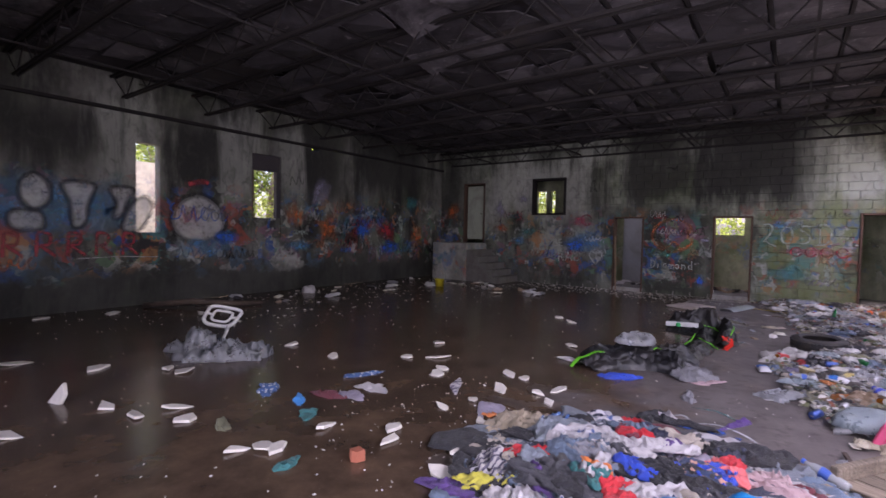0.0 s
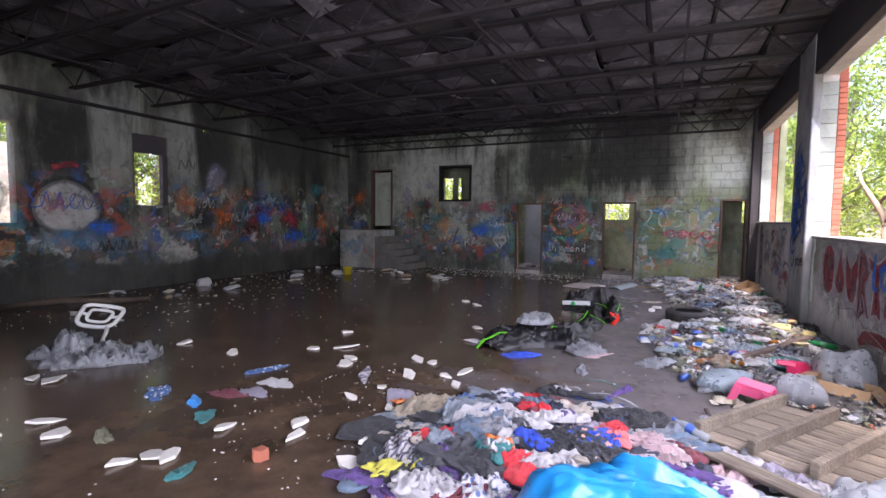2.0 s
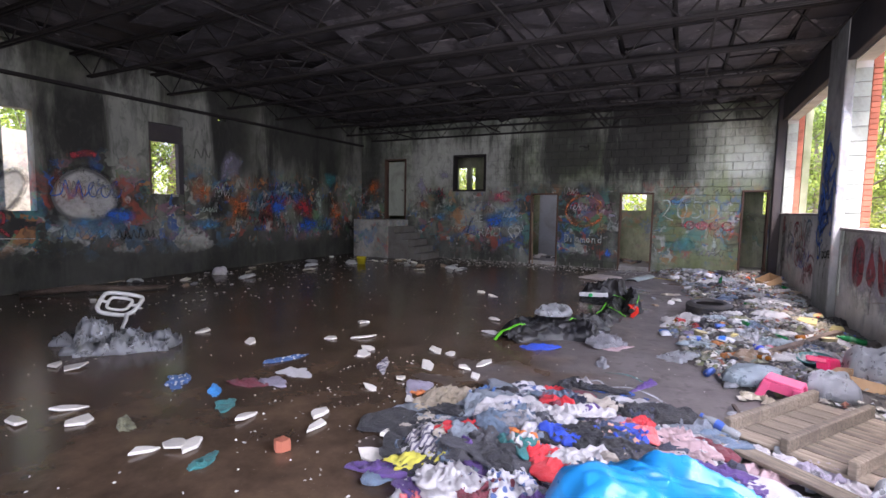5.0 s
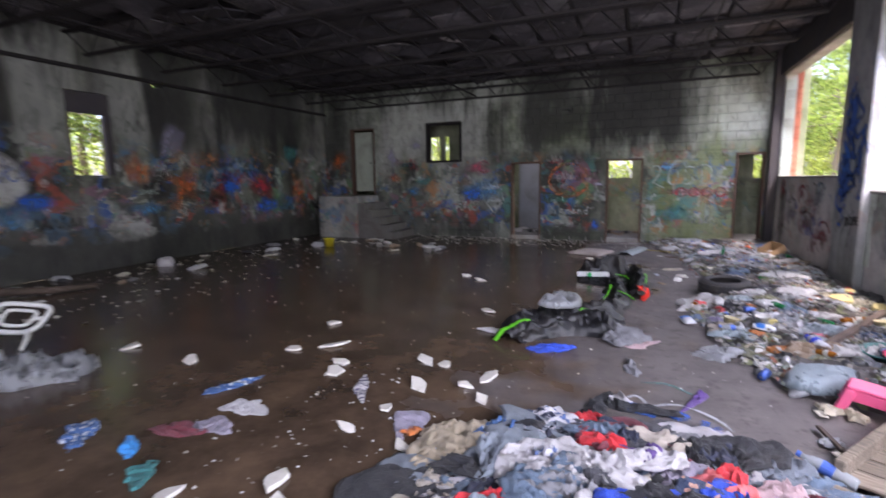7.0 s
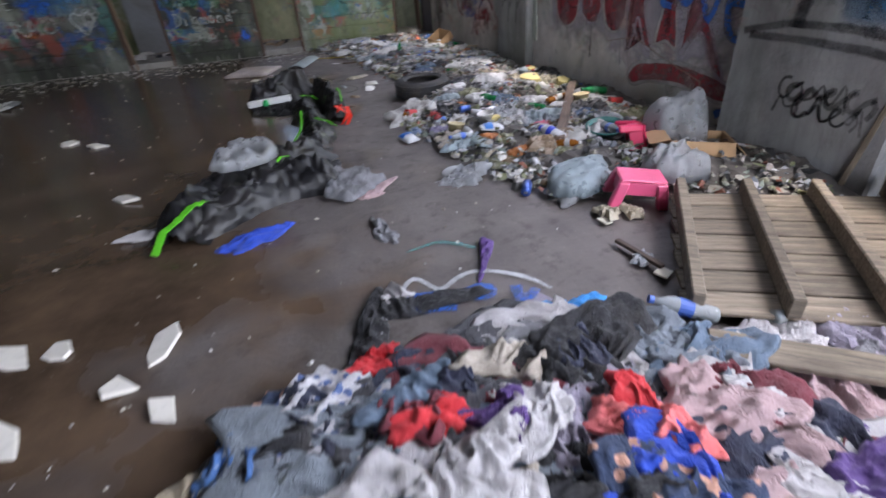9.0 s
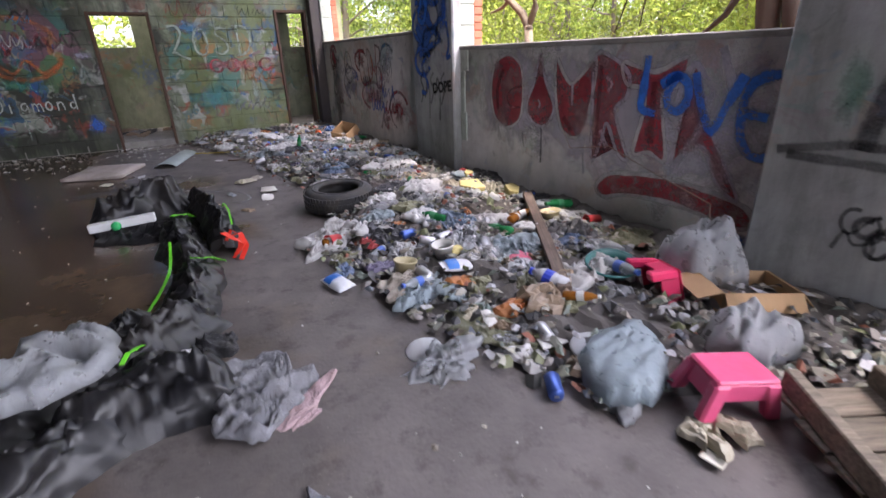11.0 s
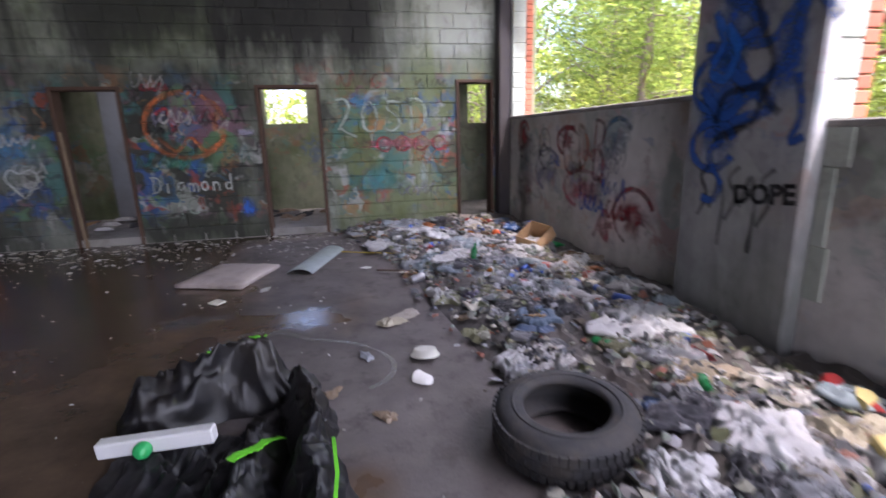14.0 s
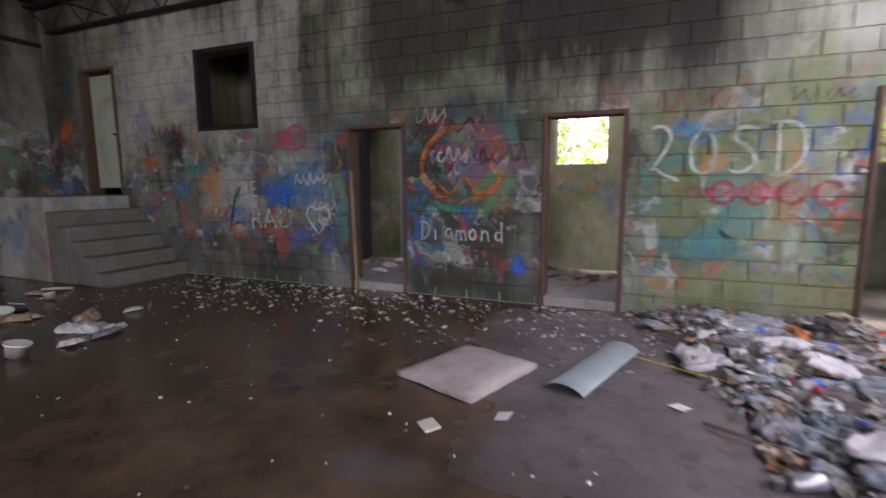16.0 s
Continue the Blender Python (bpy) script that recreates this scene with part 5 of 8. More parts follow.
for k, (a, z, w, h, c) in enumerate(((8.5, 1.9, 0.5, 0.7, ORANGE), (8.8, 1.5, 0.7, 0.5, BLACK), (9.6, 1.6, 0.7, 0.8, ORANGE), (10.3, 1.35, 0.9, 0.5, BLACK), (10.9, 1.6, 0.6, 0.7, BLUE), (11.8, 1.5, 0.8, 0.6, RED), (12.5, 1.7, 0.35, 0.9, PALE), (13.3, 1.4, 0.6, 0.8, ORANGE), (9.3, 2.5, 0.6, 0.7, LILAC), (12.0, 1.0, 0.9, 0.4, BLUE), (8.6, 1.1, 0.7, 0.3, SKYB), (13.0, 2.4, 0.6, 0.5, TEAL))):
    put("sprayed_area", patch(w, h, 60 + k, 36, 0.7), "west", a, z, 0.0016 + 0.0003 * k, c)
for k, (a, z) in enumerate(((8.35, 2.6), (8.9, 1.7), (10.2, 1.6), (11.2, 1.7), (12.2, 1.6))):
    put("sprayed_line", ribbon([(0, 0), (0.05, 0.25), (0.18, 0.0), (0.24, 0.27), (0.38, 0.02), (0.42, 0.22)], 0.035, k), "west", a, z, 0.008, BLACK)

# small tags everywhere
r4 = random.Random(17)
for k in range(78):
    a, z = r4.uniform(-7.2, 1.75), r4.uniform(0.45, 2.05)
    n, h = r4.randint(3, 6), r4.uniform(0.12, 0.3)
    w = n * h * 0.55
    if any(a + w > o[0] - 0.03 and a < o[1] + 0.03 and z + h * 1.2 > o[2] - 0.1 and z - 0.05 < o[3] + 0.05 for o in NORTH_OPEN) or (a < -6.0 and z < 1.4) or (-2.4 < a < -1.3 and z < 1.05) or (a + w > 2.45) or (a > -0.6 and 1.0 < z < 1.95):
        continue
    put("sprayed_line", scribble(n, h, h * 0.55, k), "north", a, z, 0.0045 + 0.0001 * k, (BLACK, PALE, RED, BLACK, SKYB, TEAL, WHITE, ORANGE, BLACK, LILAC)[k % 10])
for k in range(46):
    a, z = r4.uniform(2.6, 13.2), r4.uniform(0.75, 2.2)
    n, h = r4.randint(3, 6), r4.uniform(0.14, 0.4)
    w = n * h * 0.55
    if any(a + w > o[0] - 0.03 and a < o[1] + 0.03 and z + h * 1.2 > o[2] - 0.1 for o in WEST_OPEN[:2]):
        continue
    put("sprayed_line", scribble(n, h, h * 0.55, 200 + k), "west", a, z, 0.0085 + 0.0001 * k, (BLACK, PALE, RED, SKYB, BLACK, WHITE, ORANGE, BLUE)[k % 8])
for k in range(16):
    a, z = r4.uniform(11.4, 14.2), r4.uniform(0.5, 1.25)
    n, h = r4.randint(3, 5), r4.uniform(0.1, 0.25)
    put("sprayed_line", scribble(n, h, h * 0.5, 300 + k), "east", a, z, 0.0075 + 0.0002 * k, (BLACK, RED, LILAC, BLUE, WHITE)[k % 5])

# paint on the floor
put("sprayed_line", ribbon([(-0.18, 5.2), (-0.10, 5.38), (0.0, 5.52), (0.08, 5.62), (0.14, 5.50), (0.17, 5.44), (0.26, 5.52), (0.36, 5.56), (0.50, 5.48), (0.60, 5.38), (0.64, 5.28)], 0.036, 3), "floor", 0, 0, 0.001, paint("floor_white", (0.7, 0.72, 0.75)))
for k, p in enumerate(([(0.0, 5.48), (0.1, 5.42), (0.2, 5.44), (0.02, 5.36), (0.2, 5.30)], [(0.28, 5.40), (0.36, 5.44), (0.42, 5.36), (0.33, 5.30), (0.28, 5.38)], [(0.50, 5.36), (0.47, 5.22), (0.58, 5.30)])):
    put("sprayed_line", ribbon(p, 0.05, k), "floor", 0, 0, 0.002, BLUE)
put("sprayed_line", ribbon([(0.1, 5.85), (0.3, 5.9), (0.45, 5.75)], 0.03, 3), "floor", 0, 0, 0.001, TEAL)
put("sprayed_line", ribbon([(-0.72, 10.55), (-0.74, 10.74), (-0.62, 10.92), (-0.45, 10.98), (-0.25, 10.92), (-0.08, 10.78), (0.1, 10.70), (0.26, 10.60), (0.38, 10.47), (0.46, 10.30), (0.44, 10.12), (0.3, 10.0)], 0.04, 2), "floor", 0, 0, 0.001, paint("worn_line", (0.40, 0.46, 0.42), 0.7, 0.3))
put("sprayed_area", patch(0.5, 0.34, 71, 40, 0.35), "floor", -0.95, 11.3, 0.001, paint("faded_blue", (0.16, 0.20, 0.25), 0.85, 0.28))

# ---- loose things ----
FAB = {}


def cloth_of(key):
    table = {"white": ((0.50, 0.48, 0.49),), "cream": ((0.42, 0.37, 0.31),), "tan": ((0.34, 0.28, 0.20),), "ochre": ((0.30, 0.19, 0.08),),
             "red": ((0.62, 0.03, 0.04),), "coral": ((0.75, 0.17, 0.17),), "maroon": ((0.17, 0.03, 0.045),), "orange": ((0.75, 0.22, 0.06),),
             "purple": ((0.10, 0.05, 0.20),), "royal": ((0.02, 0.07, 0.50),), "sky": ((0.03, 0.28, 0.70),), "navy": ((0.025, 0.03, 0.06),),
             "denim": ((0.12, 0.17, 0.24),), "slate": ((0.20, 0.23, 0.27),), "black": ((0.018, 0.018, 0.022),), "grey": ((0.22, 0.22, 0.24),), "char": ((0.055, 0.055, 0.065),),
             "teal": ((0.03, 0.18, 0.18),), "yellow": ((0.55, 0.50, 0.06),), "khaki": ((0.15, 0.15, 0.09),), "lilac": ((0.30, 0.27, 0.34),), "pinkw": ((0.46, 0.32, 0.33),),
             "floral": ((0.03, 0.05, 0.11), (0.55, 0.30, 0.22), 16.0, "dots"), "print": ((0.48, 0.47, 0.50), (0.07, 0.11, 0.25), 20.0, "dots"),
             "striped": ((0.55, 0.52, 0.52), (0.10, 0.09, 0.14), 9.0, "stripes"), "bluep": ((0.05, 0.13, 0.33), (0.55, 0.58, 0.62), 26.0, "dots")}
    if key not in FAB:
        FAB[key] = fabric("cloth_" + key, *table[key])
    return FAB[key]


WORDS = {"white": "dirty white", "cream": "cream", "tan": "tan", "ochre": "ochre brown", "red": "bright red", "coral": "coral pink", "maroon": "maroon", "orange": "orange", "purple": "dark purple",
         "royal": "royal blue", "sky": "bright blue", "navy": "navy", "denim": "faded denim", "slate": "slate blue", "black": "black", "grey": "grey", "char": "charcoal", "teal": "teal", "yellow": "yellow",
         "khaki": "khaki green", "lilac": "pale lilac", "pinkw": "pale pink", "floral": "navy floral print", "print": "white and blue printed", "striped": "striped", "bluep": "blue dotted"}
SEED = [100]


def drape(w, l, h, seed, rings=20, seg=60):
    """A dropped garment: an uneven lobed outline (sleeves, legs, hems) over soft, branching folds."""
    bm, r0 = bmesh.new(), random.Random(seed)
    ox, oy, a0 = r0.uniform(-50, 50), r0.uniform(-50, 50), r0.uniform(0, 6.28)
    lobes = [(r0.uniform(0, 6.283), r0.uniform(0.2, 0.75), r0.uniform(0.22, 0.5)) for _ in range(r0.randint(2, 4))]
    ca, sa, rows = math.cos(a0), math.sin(a0), []
    for i in range(1, rings + 1):
        f, row = i / rings, []
        for k in range(seg):
            a = 2 * math.pi * k / seg
            out = 0.74 + 0.22 * nz(ox + 1.3 * math.cos(a), oy + 1.3 * math.sin(a)) + 0.14 * nz(ox + 4 * math.cos(a), oy + 4 * math.sin(a), 5) + 0.07 * nz(ox + 10 * math.cos(a), oy + 10 * math.sin(a), 7)
            out += sum(amp * math.exp(-((abs(a - b + math.pi) % 6.2832 - math.pi) / wid) ** 2) for b, amp, wid in lobes)
            x, y = w / 2 * out * f * math.cos(a), l / 2 * out * f * math.sin(a)
            x, y = x + 0.10 * w * f * nz(ox + 5 * x, oy + 5 * y, 4), y + 0.10 * l * f * nz(ox + 5 * x, oy + 5 * y, 8)
            u, v = x * ca + y * sa, -x * sa + y * ca
            n1 = nz(ox + 5 * u, oy + 5 * v, 1.0)
            big = max(0.0, 1 - 3.2 * abs(nz(ox + 10 * u + 1.3 * n1, oy + 2.6 * v - 0.8 * n1, 3.0)))
            mid = max(0.0, 1 - 3.0 * abs(nz(ox + 24 * u - 1.8 * n1, oy + 6.5 * v + 1.4 * n1, 9.0)))
            fine = nz(ox + 48 * u, oy + 40 * v, 15.0)
            z = h * (0.16 * (1 - f ** 3) * (0.8 + 0.6 * n1) + (0.40 * big ** 2.0 + 0.30 * mid ** 1.5 + 0.08 * fine) * (1 - 0.45 * f ** 8))
            row.append(bm.verts.new((x, y, max(z, 0.004) if i < rings else 0.0)))
        rows.append(row)
    top = bm.verts.new((0, 0, sum(v.co.z for v in rows[0]) / seg))
    for k in range(seg):
        bm.faces.new((top, rows[0][k], rows[0][(k + 1) % seg]))
    for a, b in zip(rows, rows[1:]):
        for k in range(seg):
            bm.faces.new((a[k], b[k], b[(k + 1) % seg], a[(k + 1) % seg]))
    bm.faces.new(rows[-1][::-1])
    return bm


def garment(x, y, w, l, turn, colour, h=0.12, z=0.0, where="on the heap of clothes"):
    SEED[0] += 1
    bm = drape(w * 1.55, l * 1.55, h * 0.66, SEED[0])
    ob = part("garment", bm, cloth_of(colour), smooth=True)
    ob.matrix_world = pose(x, y, z, R.uniform(-5, 5), R.uniform(-5, 5), turn)
    return tagged(ob, "crumpled %s garment lying %s" % (WORDS[colour], where), "clothes", "heap of clothes")


def mound(x, y):
    """Height of the clothes heap."""
    d = ((x - 0.15) / 1.15) ** 2 + ((y - 4.05) / 1.15) ** 2
    return 0.11 * max(0.0, 1 - d)


# lower layers, then the garments that can be told apart
for k in range(120):
    a, r = R.uniform(0, 6.283), math.sqrt(R.random())
    x, y = 0.15 + 0.98 * r * math.cos(a), 4.0 + 0.95 * r * math.sin(a)
    s = R.uniform(0.28, 0.5)
    garment(x, y, s, s * R.uniform(0.6, 1.3), R.uniform(0, 360), R.choice(["char", "black", "white", "slate", "navy", "grey", "white", "denim", "maroon", "print", "cream", "purple", "black", "khaki", "striped", "char", "lilac", "slate"]), R.uniform(0.07, 0.13), mound(x, y) * 0.55)
for x, y, w, l, turn, c in ((-0.37, 4.92, 0.36, 0.26, 20, "print"), (-0.65, 4.74, 0.26, 0.22, 60, "bluep"), (-0.97, 4.60, 0.34, 0.2, 40, "tan"), (-0.86, 4.42, 0.5, 0.14, 55, "tan"),
                            (-0.6, 4.46, 0.3, 0.24, 80, "slate"), (-0.47, 4.33, 0.34, 0.26, 70, "white"), (-0.54, 3.96, 0.26, 0.16, 35, "red"), (-0.30, 4.12, 0.34, 0.36, 0, "denim"),
                            (-0.13, 4.37, 0.3, 0.26, 30, "white"), (-0.15, 4.16, 0.22, 0.2, 0, "grey"), (-0.12, 3.97, 0.15, 0.12, 0, "orange"), (-0.16, 3.87, 0.2, 0.14, 0, "teal"),
                            (0.12, 4.59, 0.2, 0.14, 60, "purple"), (0.27, 4.86, 0.17, 0.17, 0, "cream"), (0.02, 4.50, 0.2, 0.12, 10, "white"), (-0.06, 4.70, 0.2, 0.14, 0, "red"),
                            (0.46, 4.80, 0.36, 0.26, 20, "black"), (0.08, 4.13, 0.28, 0.24, 0, "royal"), (0.28, 4.15, 0.36, 0.4, 40, "black"), (0.52, 4.42, 0.26, 0.15, 120, "coral"),
                            (0.45, 4.19, 0.28, 0.16, 120, "royal"), (0.74, 4.40, 0.36, 0.22, 100, "pinkw"), (0.20, 3.86, 0.3, 0.2, 10, "white"), (0.44, 3.93, 0.22, 0.22, 0, "cream")):
    garment(x, y, w, l, turn, c, 0.13, mound(x, y) + 0.02)
for x, y, w, l, turn, c in ((0.10, 3.72, 0.22, 0.13, 0, "red"), (0.0, 3.84, 0.16, 0.1, 50, "red"), (0.60, 4.05, 0.3, 0.2, 0, "pinkw"), (0.93, 4.22, 0.36, 0.26, 60, "navy"), (0.84, 4.68, 0.4, 0.22, 20, "denim"),
                            (-0.66, 3.82, 0.4, 0.3, 0, "striped"), (-0.41, 3.75, 0.36, 0.3, 0, "char"), (-0.16, 3.70, 0.36, 0.26, 0, "char"), (-0.62, 3.55, 0.28, 0.1, 35, "yellow"), (-0.36, 3.42, 0.3, 0.26, 0, "white"),
                            (-0.75, 3.42, 0.28, 0.16, 10, "purple"), (-0.18, 3.38, 0.28, 0.2, 0, "maroon"), (-0.05, 3.50, 0.26, 0.2, 0, "print"), (-0.42, 3.2, 0.24, 0.16, 0, "coral"), (-0.6, 4.92, 0.3, 0.24, 30, "floral"),
                            (-0.44, 4.84, 0.16, 0.3, 10, "navy"), (-0.17, 5.06, 0.2, 0.13, 0, "red"), (0.80, 4.46, 0.3, 0.2, 30, "maroon"), (0.92, 4.62, 0.26, 0.2, 30, "slate"), (0.70, 4.84, 0.44, 0.2, 150, "slate")):
    garment(x, y, w, l, turn, c, 0.11, mound(x, y) + 0.015)
# small pieces scattered over the heap
for k in range(34):
    a, r = R.uniform(0, 6.283), math.sqrt(R.random())
    x, y = 0.12 + 0.98 * r * math.cos(a), 4.05 + 0.95 * r * math.sin(a)
    s = R.uniform(0.09, 0.2)
    garment(x, y, s, s * R.uniform(0.6, 1.5), R.uniform(0, 360), R.choice(["white", "black", "white", "cream", "navy", "char", "grey", "red", "black", "floral", "lilac", "print", "tan", "maroon", "slate", "purple", "char", "denim"]), R.uniform(0.07, 0.12), mound(x, y) + 0.04)
for x, y, w, l, turn, c in ((0.60, 5.08, 0.24, 0.17, 20, "sky"), (-0.02, 5.40, 0.3, 0.12, 165, "black"), (-0.20, 5.22, 0.28, 0.1, 60, "black"), (-0.06, 5.50, 0.12, 0.09, 0, "white"), (-0.70, 6.36, 0.30, 0.12, 25, "royal"),
                            (0.05, 6.1, 0.24, 0.07, 100, "grey"), (0.48, 5.68, 0.26, 0.05, 60, "purple"), (-0.90, 4.34, 0.36, 0.06, 20, "navy")):
    garment(x, y, w, l, turn, c, 0.10, 0.0, "on the bare floor")

# the great bright blue plastic sheet over something round
BLUEP = plain("bright_blue_plastic", (0.012, 0.25, 0.60), 0.3, 9.0, 0.3, dirt=0.4)
bm = crumple(1.08, 0.88, 0.40, 4001, 34, 90, 2.8, 0.72, 0.22)
ob = part("blue_tarp", bm, BLUEP, smooth=True)
ob.matrix_world = pose(0.70, 3.54, 0.02, 0, 0, 20)
tagged(ob, "bright blue plastic tarp bulging over the clothes", "tarp")
bm = crumple(0.3, 0.22, 0.10, 4002, 14, 36, 2.0, 0.5)
ob = part("blue_bag", bm, BLUEP, smooth=True)
ob.matrix_world = pose(1.25, 3.82, 0.0, 0, 0, 40)
tagged(ob, "bright blue plastic bag flattened on the floor", "bag")

# tyre
def lying_tyre(m):
    t = thing("car_tyre", m, "worn black car tyre lying flat among the rubbish", "tyre")
    rub = plain("tyre_rubber", (0.03, 0.03, 0.032), 0.75, 30.0, 0.35, dirt=0.5)
    prof = [(0.19, 0.02), (0.205, 0.0), (0.25, -0.005), (0.29, 0.01), (0.315, 0.035), (0.325, 0.07), (0.327, 0.115), (0.325, 0.16), (0.315, 0.195), (0.29, 0.22), (0.25, 0.232), (0.205, 0.226), (0.19, 0.21), (0.197, 0.19), (0.27, 0.165), (0.29, 0.115), (0.27, 0.06), (0.197, 0.04)]
    part("carcass", lathe(bmesh.new(), prof, 56, True), rub, t, smooth=True)
    bm = bmesh.new()
    for k in range(56):
        a = 2 * math.pi * k / 56
        for z in (0.055, 0.115, 0.175):
            box(bm, 0.318, -0.0135, z - 0.022, 0.332, 0.0135, z + 0.022, 0, Matrix.Rotation(a + z, 4, "Z"))
    tagged(part("tread", bm, rub, t), kind="stuff")
    for z in (0.231, -0.002):
        bm = bmesh.new()
        lathe(bm, [(0.232, z - 0.004), (0.236, z + 0.006), (0.246, z + 0.006), (0.25, z - 0.004)], 48, True)
        part("rib", bm, rub, t, smooth=True)
    return t


ty = lying_tyre(pose(1.12, 9.33, 0.012, 2, -2, 20))
ty.scale = (0.97, 0.97, 0.84)

# pallet, upside down: slats below, bearers above
pal = thing("wooden_pallet", pose(1.01, 4.87, 0.045, 1, 0, -36.5), "weathered grey timber pallet lying upside down", "pallet")
RACK = 0.14
for k in range(7):
    y = 0.006 + 0.159 * k
    sl = part("slat", boxed(-0.01 + 0.015 * nz(k * 3.1, 1), 0, 0, 1.06 + 0.03 * nz(k * 2.3, 5), 0.146 + 0.012 * nz(k * 1.7, 3), 0.018, 0.003), TIMBER, pal)
    sl.location, sl.rotation_euler = (0, y, 0), (0, 0, math.atan(RACK) + radians(0.5 * nz(k * 5.7, 9)))
for k in range(4):
    be = part("bearer", boxed(0, 0.0, 0.019, 0.05, 1.12, 0.11, 0.006), TIMBER, pal)
    be.location = (0.333 * k, RACK * 0.333 * k, 0)

def plank(name, a, b, w, h, material, label):
    a, b = Vector(a), Vector(b)
    ln = (b - a).length
    bm = boxed(0, -w / 2, 0, ln, w / 2, h, 0.004)
    bmesh.ops.subdivide_edges(bm, edges=[e for e in bm.edges if e.calc_length() > ln * 0.8], cuts=6)
    for v in bm.verts:
        v.co.y += 0.01 * nz(v.co.x * 2.0, a.x, a.y)
        v.co.z += 0.008 * nz(v.co.x * 1.5, a.y, 3)
    ob = part(name, bm, material)
    d = b - a
    ob.matrix_world = Matrix.Translation(a) @ Matrix.Rotation(math.atan2(d.y, d.x), 4, "Z") @ Matrix.Rotation(-math.asin(d.z / ln), 4, "Y")
    return tagged(ob, label, "plank")


plank("plank", (2.40, 8.16, 0.17), (1.46, 6.71, 0.15), 0.075, 0.035, DARKWOOD, "long dark plank lying across the rubbish")
plank("plank", (0.95, 4.70, 0.06), (1.62, 4.18, 0.06), 0.14, 0.025, TIMBER, "grey timber board beside the pallet")
plank("plank", (0.28, 14.06, 0.03), (0.86, 14.22, 0.05), 0.12, 0.02, TIMBER, "short pale board on the rubbish by the wall")
plank("plank", (2.62, 5.50, 0.0), (2.66, 5.34, 1.05), 0.10, 0.03, TIMBER, "pale timber board leaning on the pillar")
plank("plank", (1.12, 5.50, 0.02), (1.16, 5.20, 0.03), 0.03, 0.02, DARKWOOD, "broken stick of wood on the floor")
plank("plank", (1.10, 12.3, 0.05), (1.55, 11.6, 0.10), 0.06, 0.03, DARKWOOD, "dark stick on the rubbish heap")
plank("plank", (0.15, 13.25, 0.02), (0.80, 12.92, 0.03), 0.012, 0.012, plain("yellow_cane", (0.45, 0.33, 0.05), 0.6), "thin yellow cane on the floor")
plank("plank", (0.5, 12.3, 0.02), (1.0, 12.02, 0.04), 0.02, 0.02, DARKWOOD, "thin dark stick on the floor")

plank("plank", (-3.17, 14.60, 0.0), (-3.22, 14.60, 1.5), 0.045, 0.03, plain("split_pale_wood", (0.24, 0.17, 0.11), 0.85, 12, 0.3, dirt=0.3), "split pale door lining leaning in the doorway")

# step stools
def stool(m, colour, label):
    s = thing("step_stool", m @ Matrix.Scale(0.82, 4), label, "stool")
    mat = plain("stool_plastic_" + label.split()[0], colour, 0.4, 12, 0.15, dirt=0.15)
    bm = boxed(-0.16, -0.11, 0.185, 0.16, 0.11, 0.205, 0.012)
    part("seat", bm, mat, s, smooth=False)
    for sx in (-1, 1):
        for sy in (-1, 1):
            bm = boxed(-0.04, -0.03, 0, 0.04, 0.03, 0.186, 0.012)
            for v in bm.verts:
                f = 1 - v.co.z / 0.186
                v.co.x += sx * (0.125 + 0.045 * f)
                v.co.y += sy * (0.085 + 0.03 * f)
            part("leg", bm, mat, s)
    for sx in (-1, 1):
        part("apron", boxed(sx * 0.146 - 0.008, -0.08, 0.075, sx * 0.146 + 0.008, 0.08, 0.184, 0.004), mat, s)
    for sy in (-1, 1):
        part("apron", boxed(-0.115, sy * 0.1 - 0.008, 0.09, 0.115, sy * 0.1 + 0.008, 0.184, 0.004), mat, s)
    return s


stool(pose(1.50, 5.88, 0.02, 4, 6, -22), (0.72, 0.10, 0.22), "pale pink plastic step stool on the rubbish")
stool(pose(1.84, 6.55, 0.14, 78, 10, 60), (0.70, 0.025, 0.11), "hot pink plastic step stool tipped on its side")

# cardboard box with flaps
CARD = plain("brown_cardboard", (0.40, 0.25, 0.13), 0.85, 15, 0.2, dirt=0.3)
bx = thing("cardboard_box", pose(2.20, 6.22, 0.04, 0, 3, -28) @ Matrix.Scale(0.88, 4), "open brown cardboard box with drooping flaps", "box")
for a in ((-0.22, -0.15, 0, 0.22, -0.144, 0.19), (-0.22, 0.144, 0, 0.22, 0.15, 0.19), (-0.22, -0.143, 0, -0.214, 0.143, 0.19), (0.214, -0.143, 0, 0.22, 0.143, 0.19), (-0.213, -0.143, 0, 0.213, 0.143, 0.006)):
    part("side", boxed(*a), CARD, bx)
for tr, a in ((pose(0, -0.152, 0.19, 50), (-0.22, -0.11, 0, 0.22, 0, 0.005)), (pose(-0.222, 0, 0.19, 0, -15), (-0.14, -0.145, 0, 0, 0.145, 0.005)), (pose(0.222, 0, 0.19, 0, 45), (0, -0.145, 0, 0.14, 0.145, 0.005))):
    part("flap", boxed(*a, m=tr), CARD, bx)

# plastic bags and sheets
CLEARP = film_plastic("clear_film", (0.60, 0.62, 0.65), 0.62, 0.25)
WHITEP = film_plastic("white_film", (0.60, 0.60, 0.60), 0.08, 0.35)
BLUEF = film_plastic("pale_blue_film", (0.36, 0.43, 0.47), 0.35, 0.25)
BLACKP = plain("black_sheeting", (0.010, 0.010, 0.012), 0.45, 9.0, 0.4, dirt=0.2, depth=0.006)
SILVER = film_plastic("silver_wrap", (0.47, 0.46, 0.45), 0.0, 0.25)


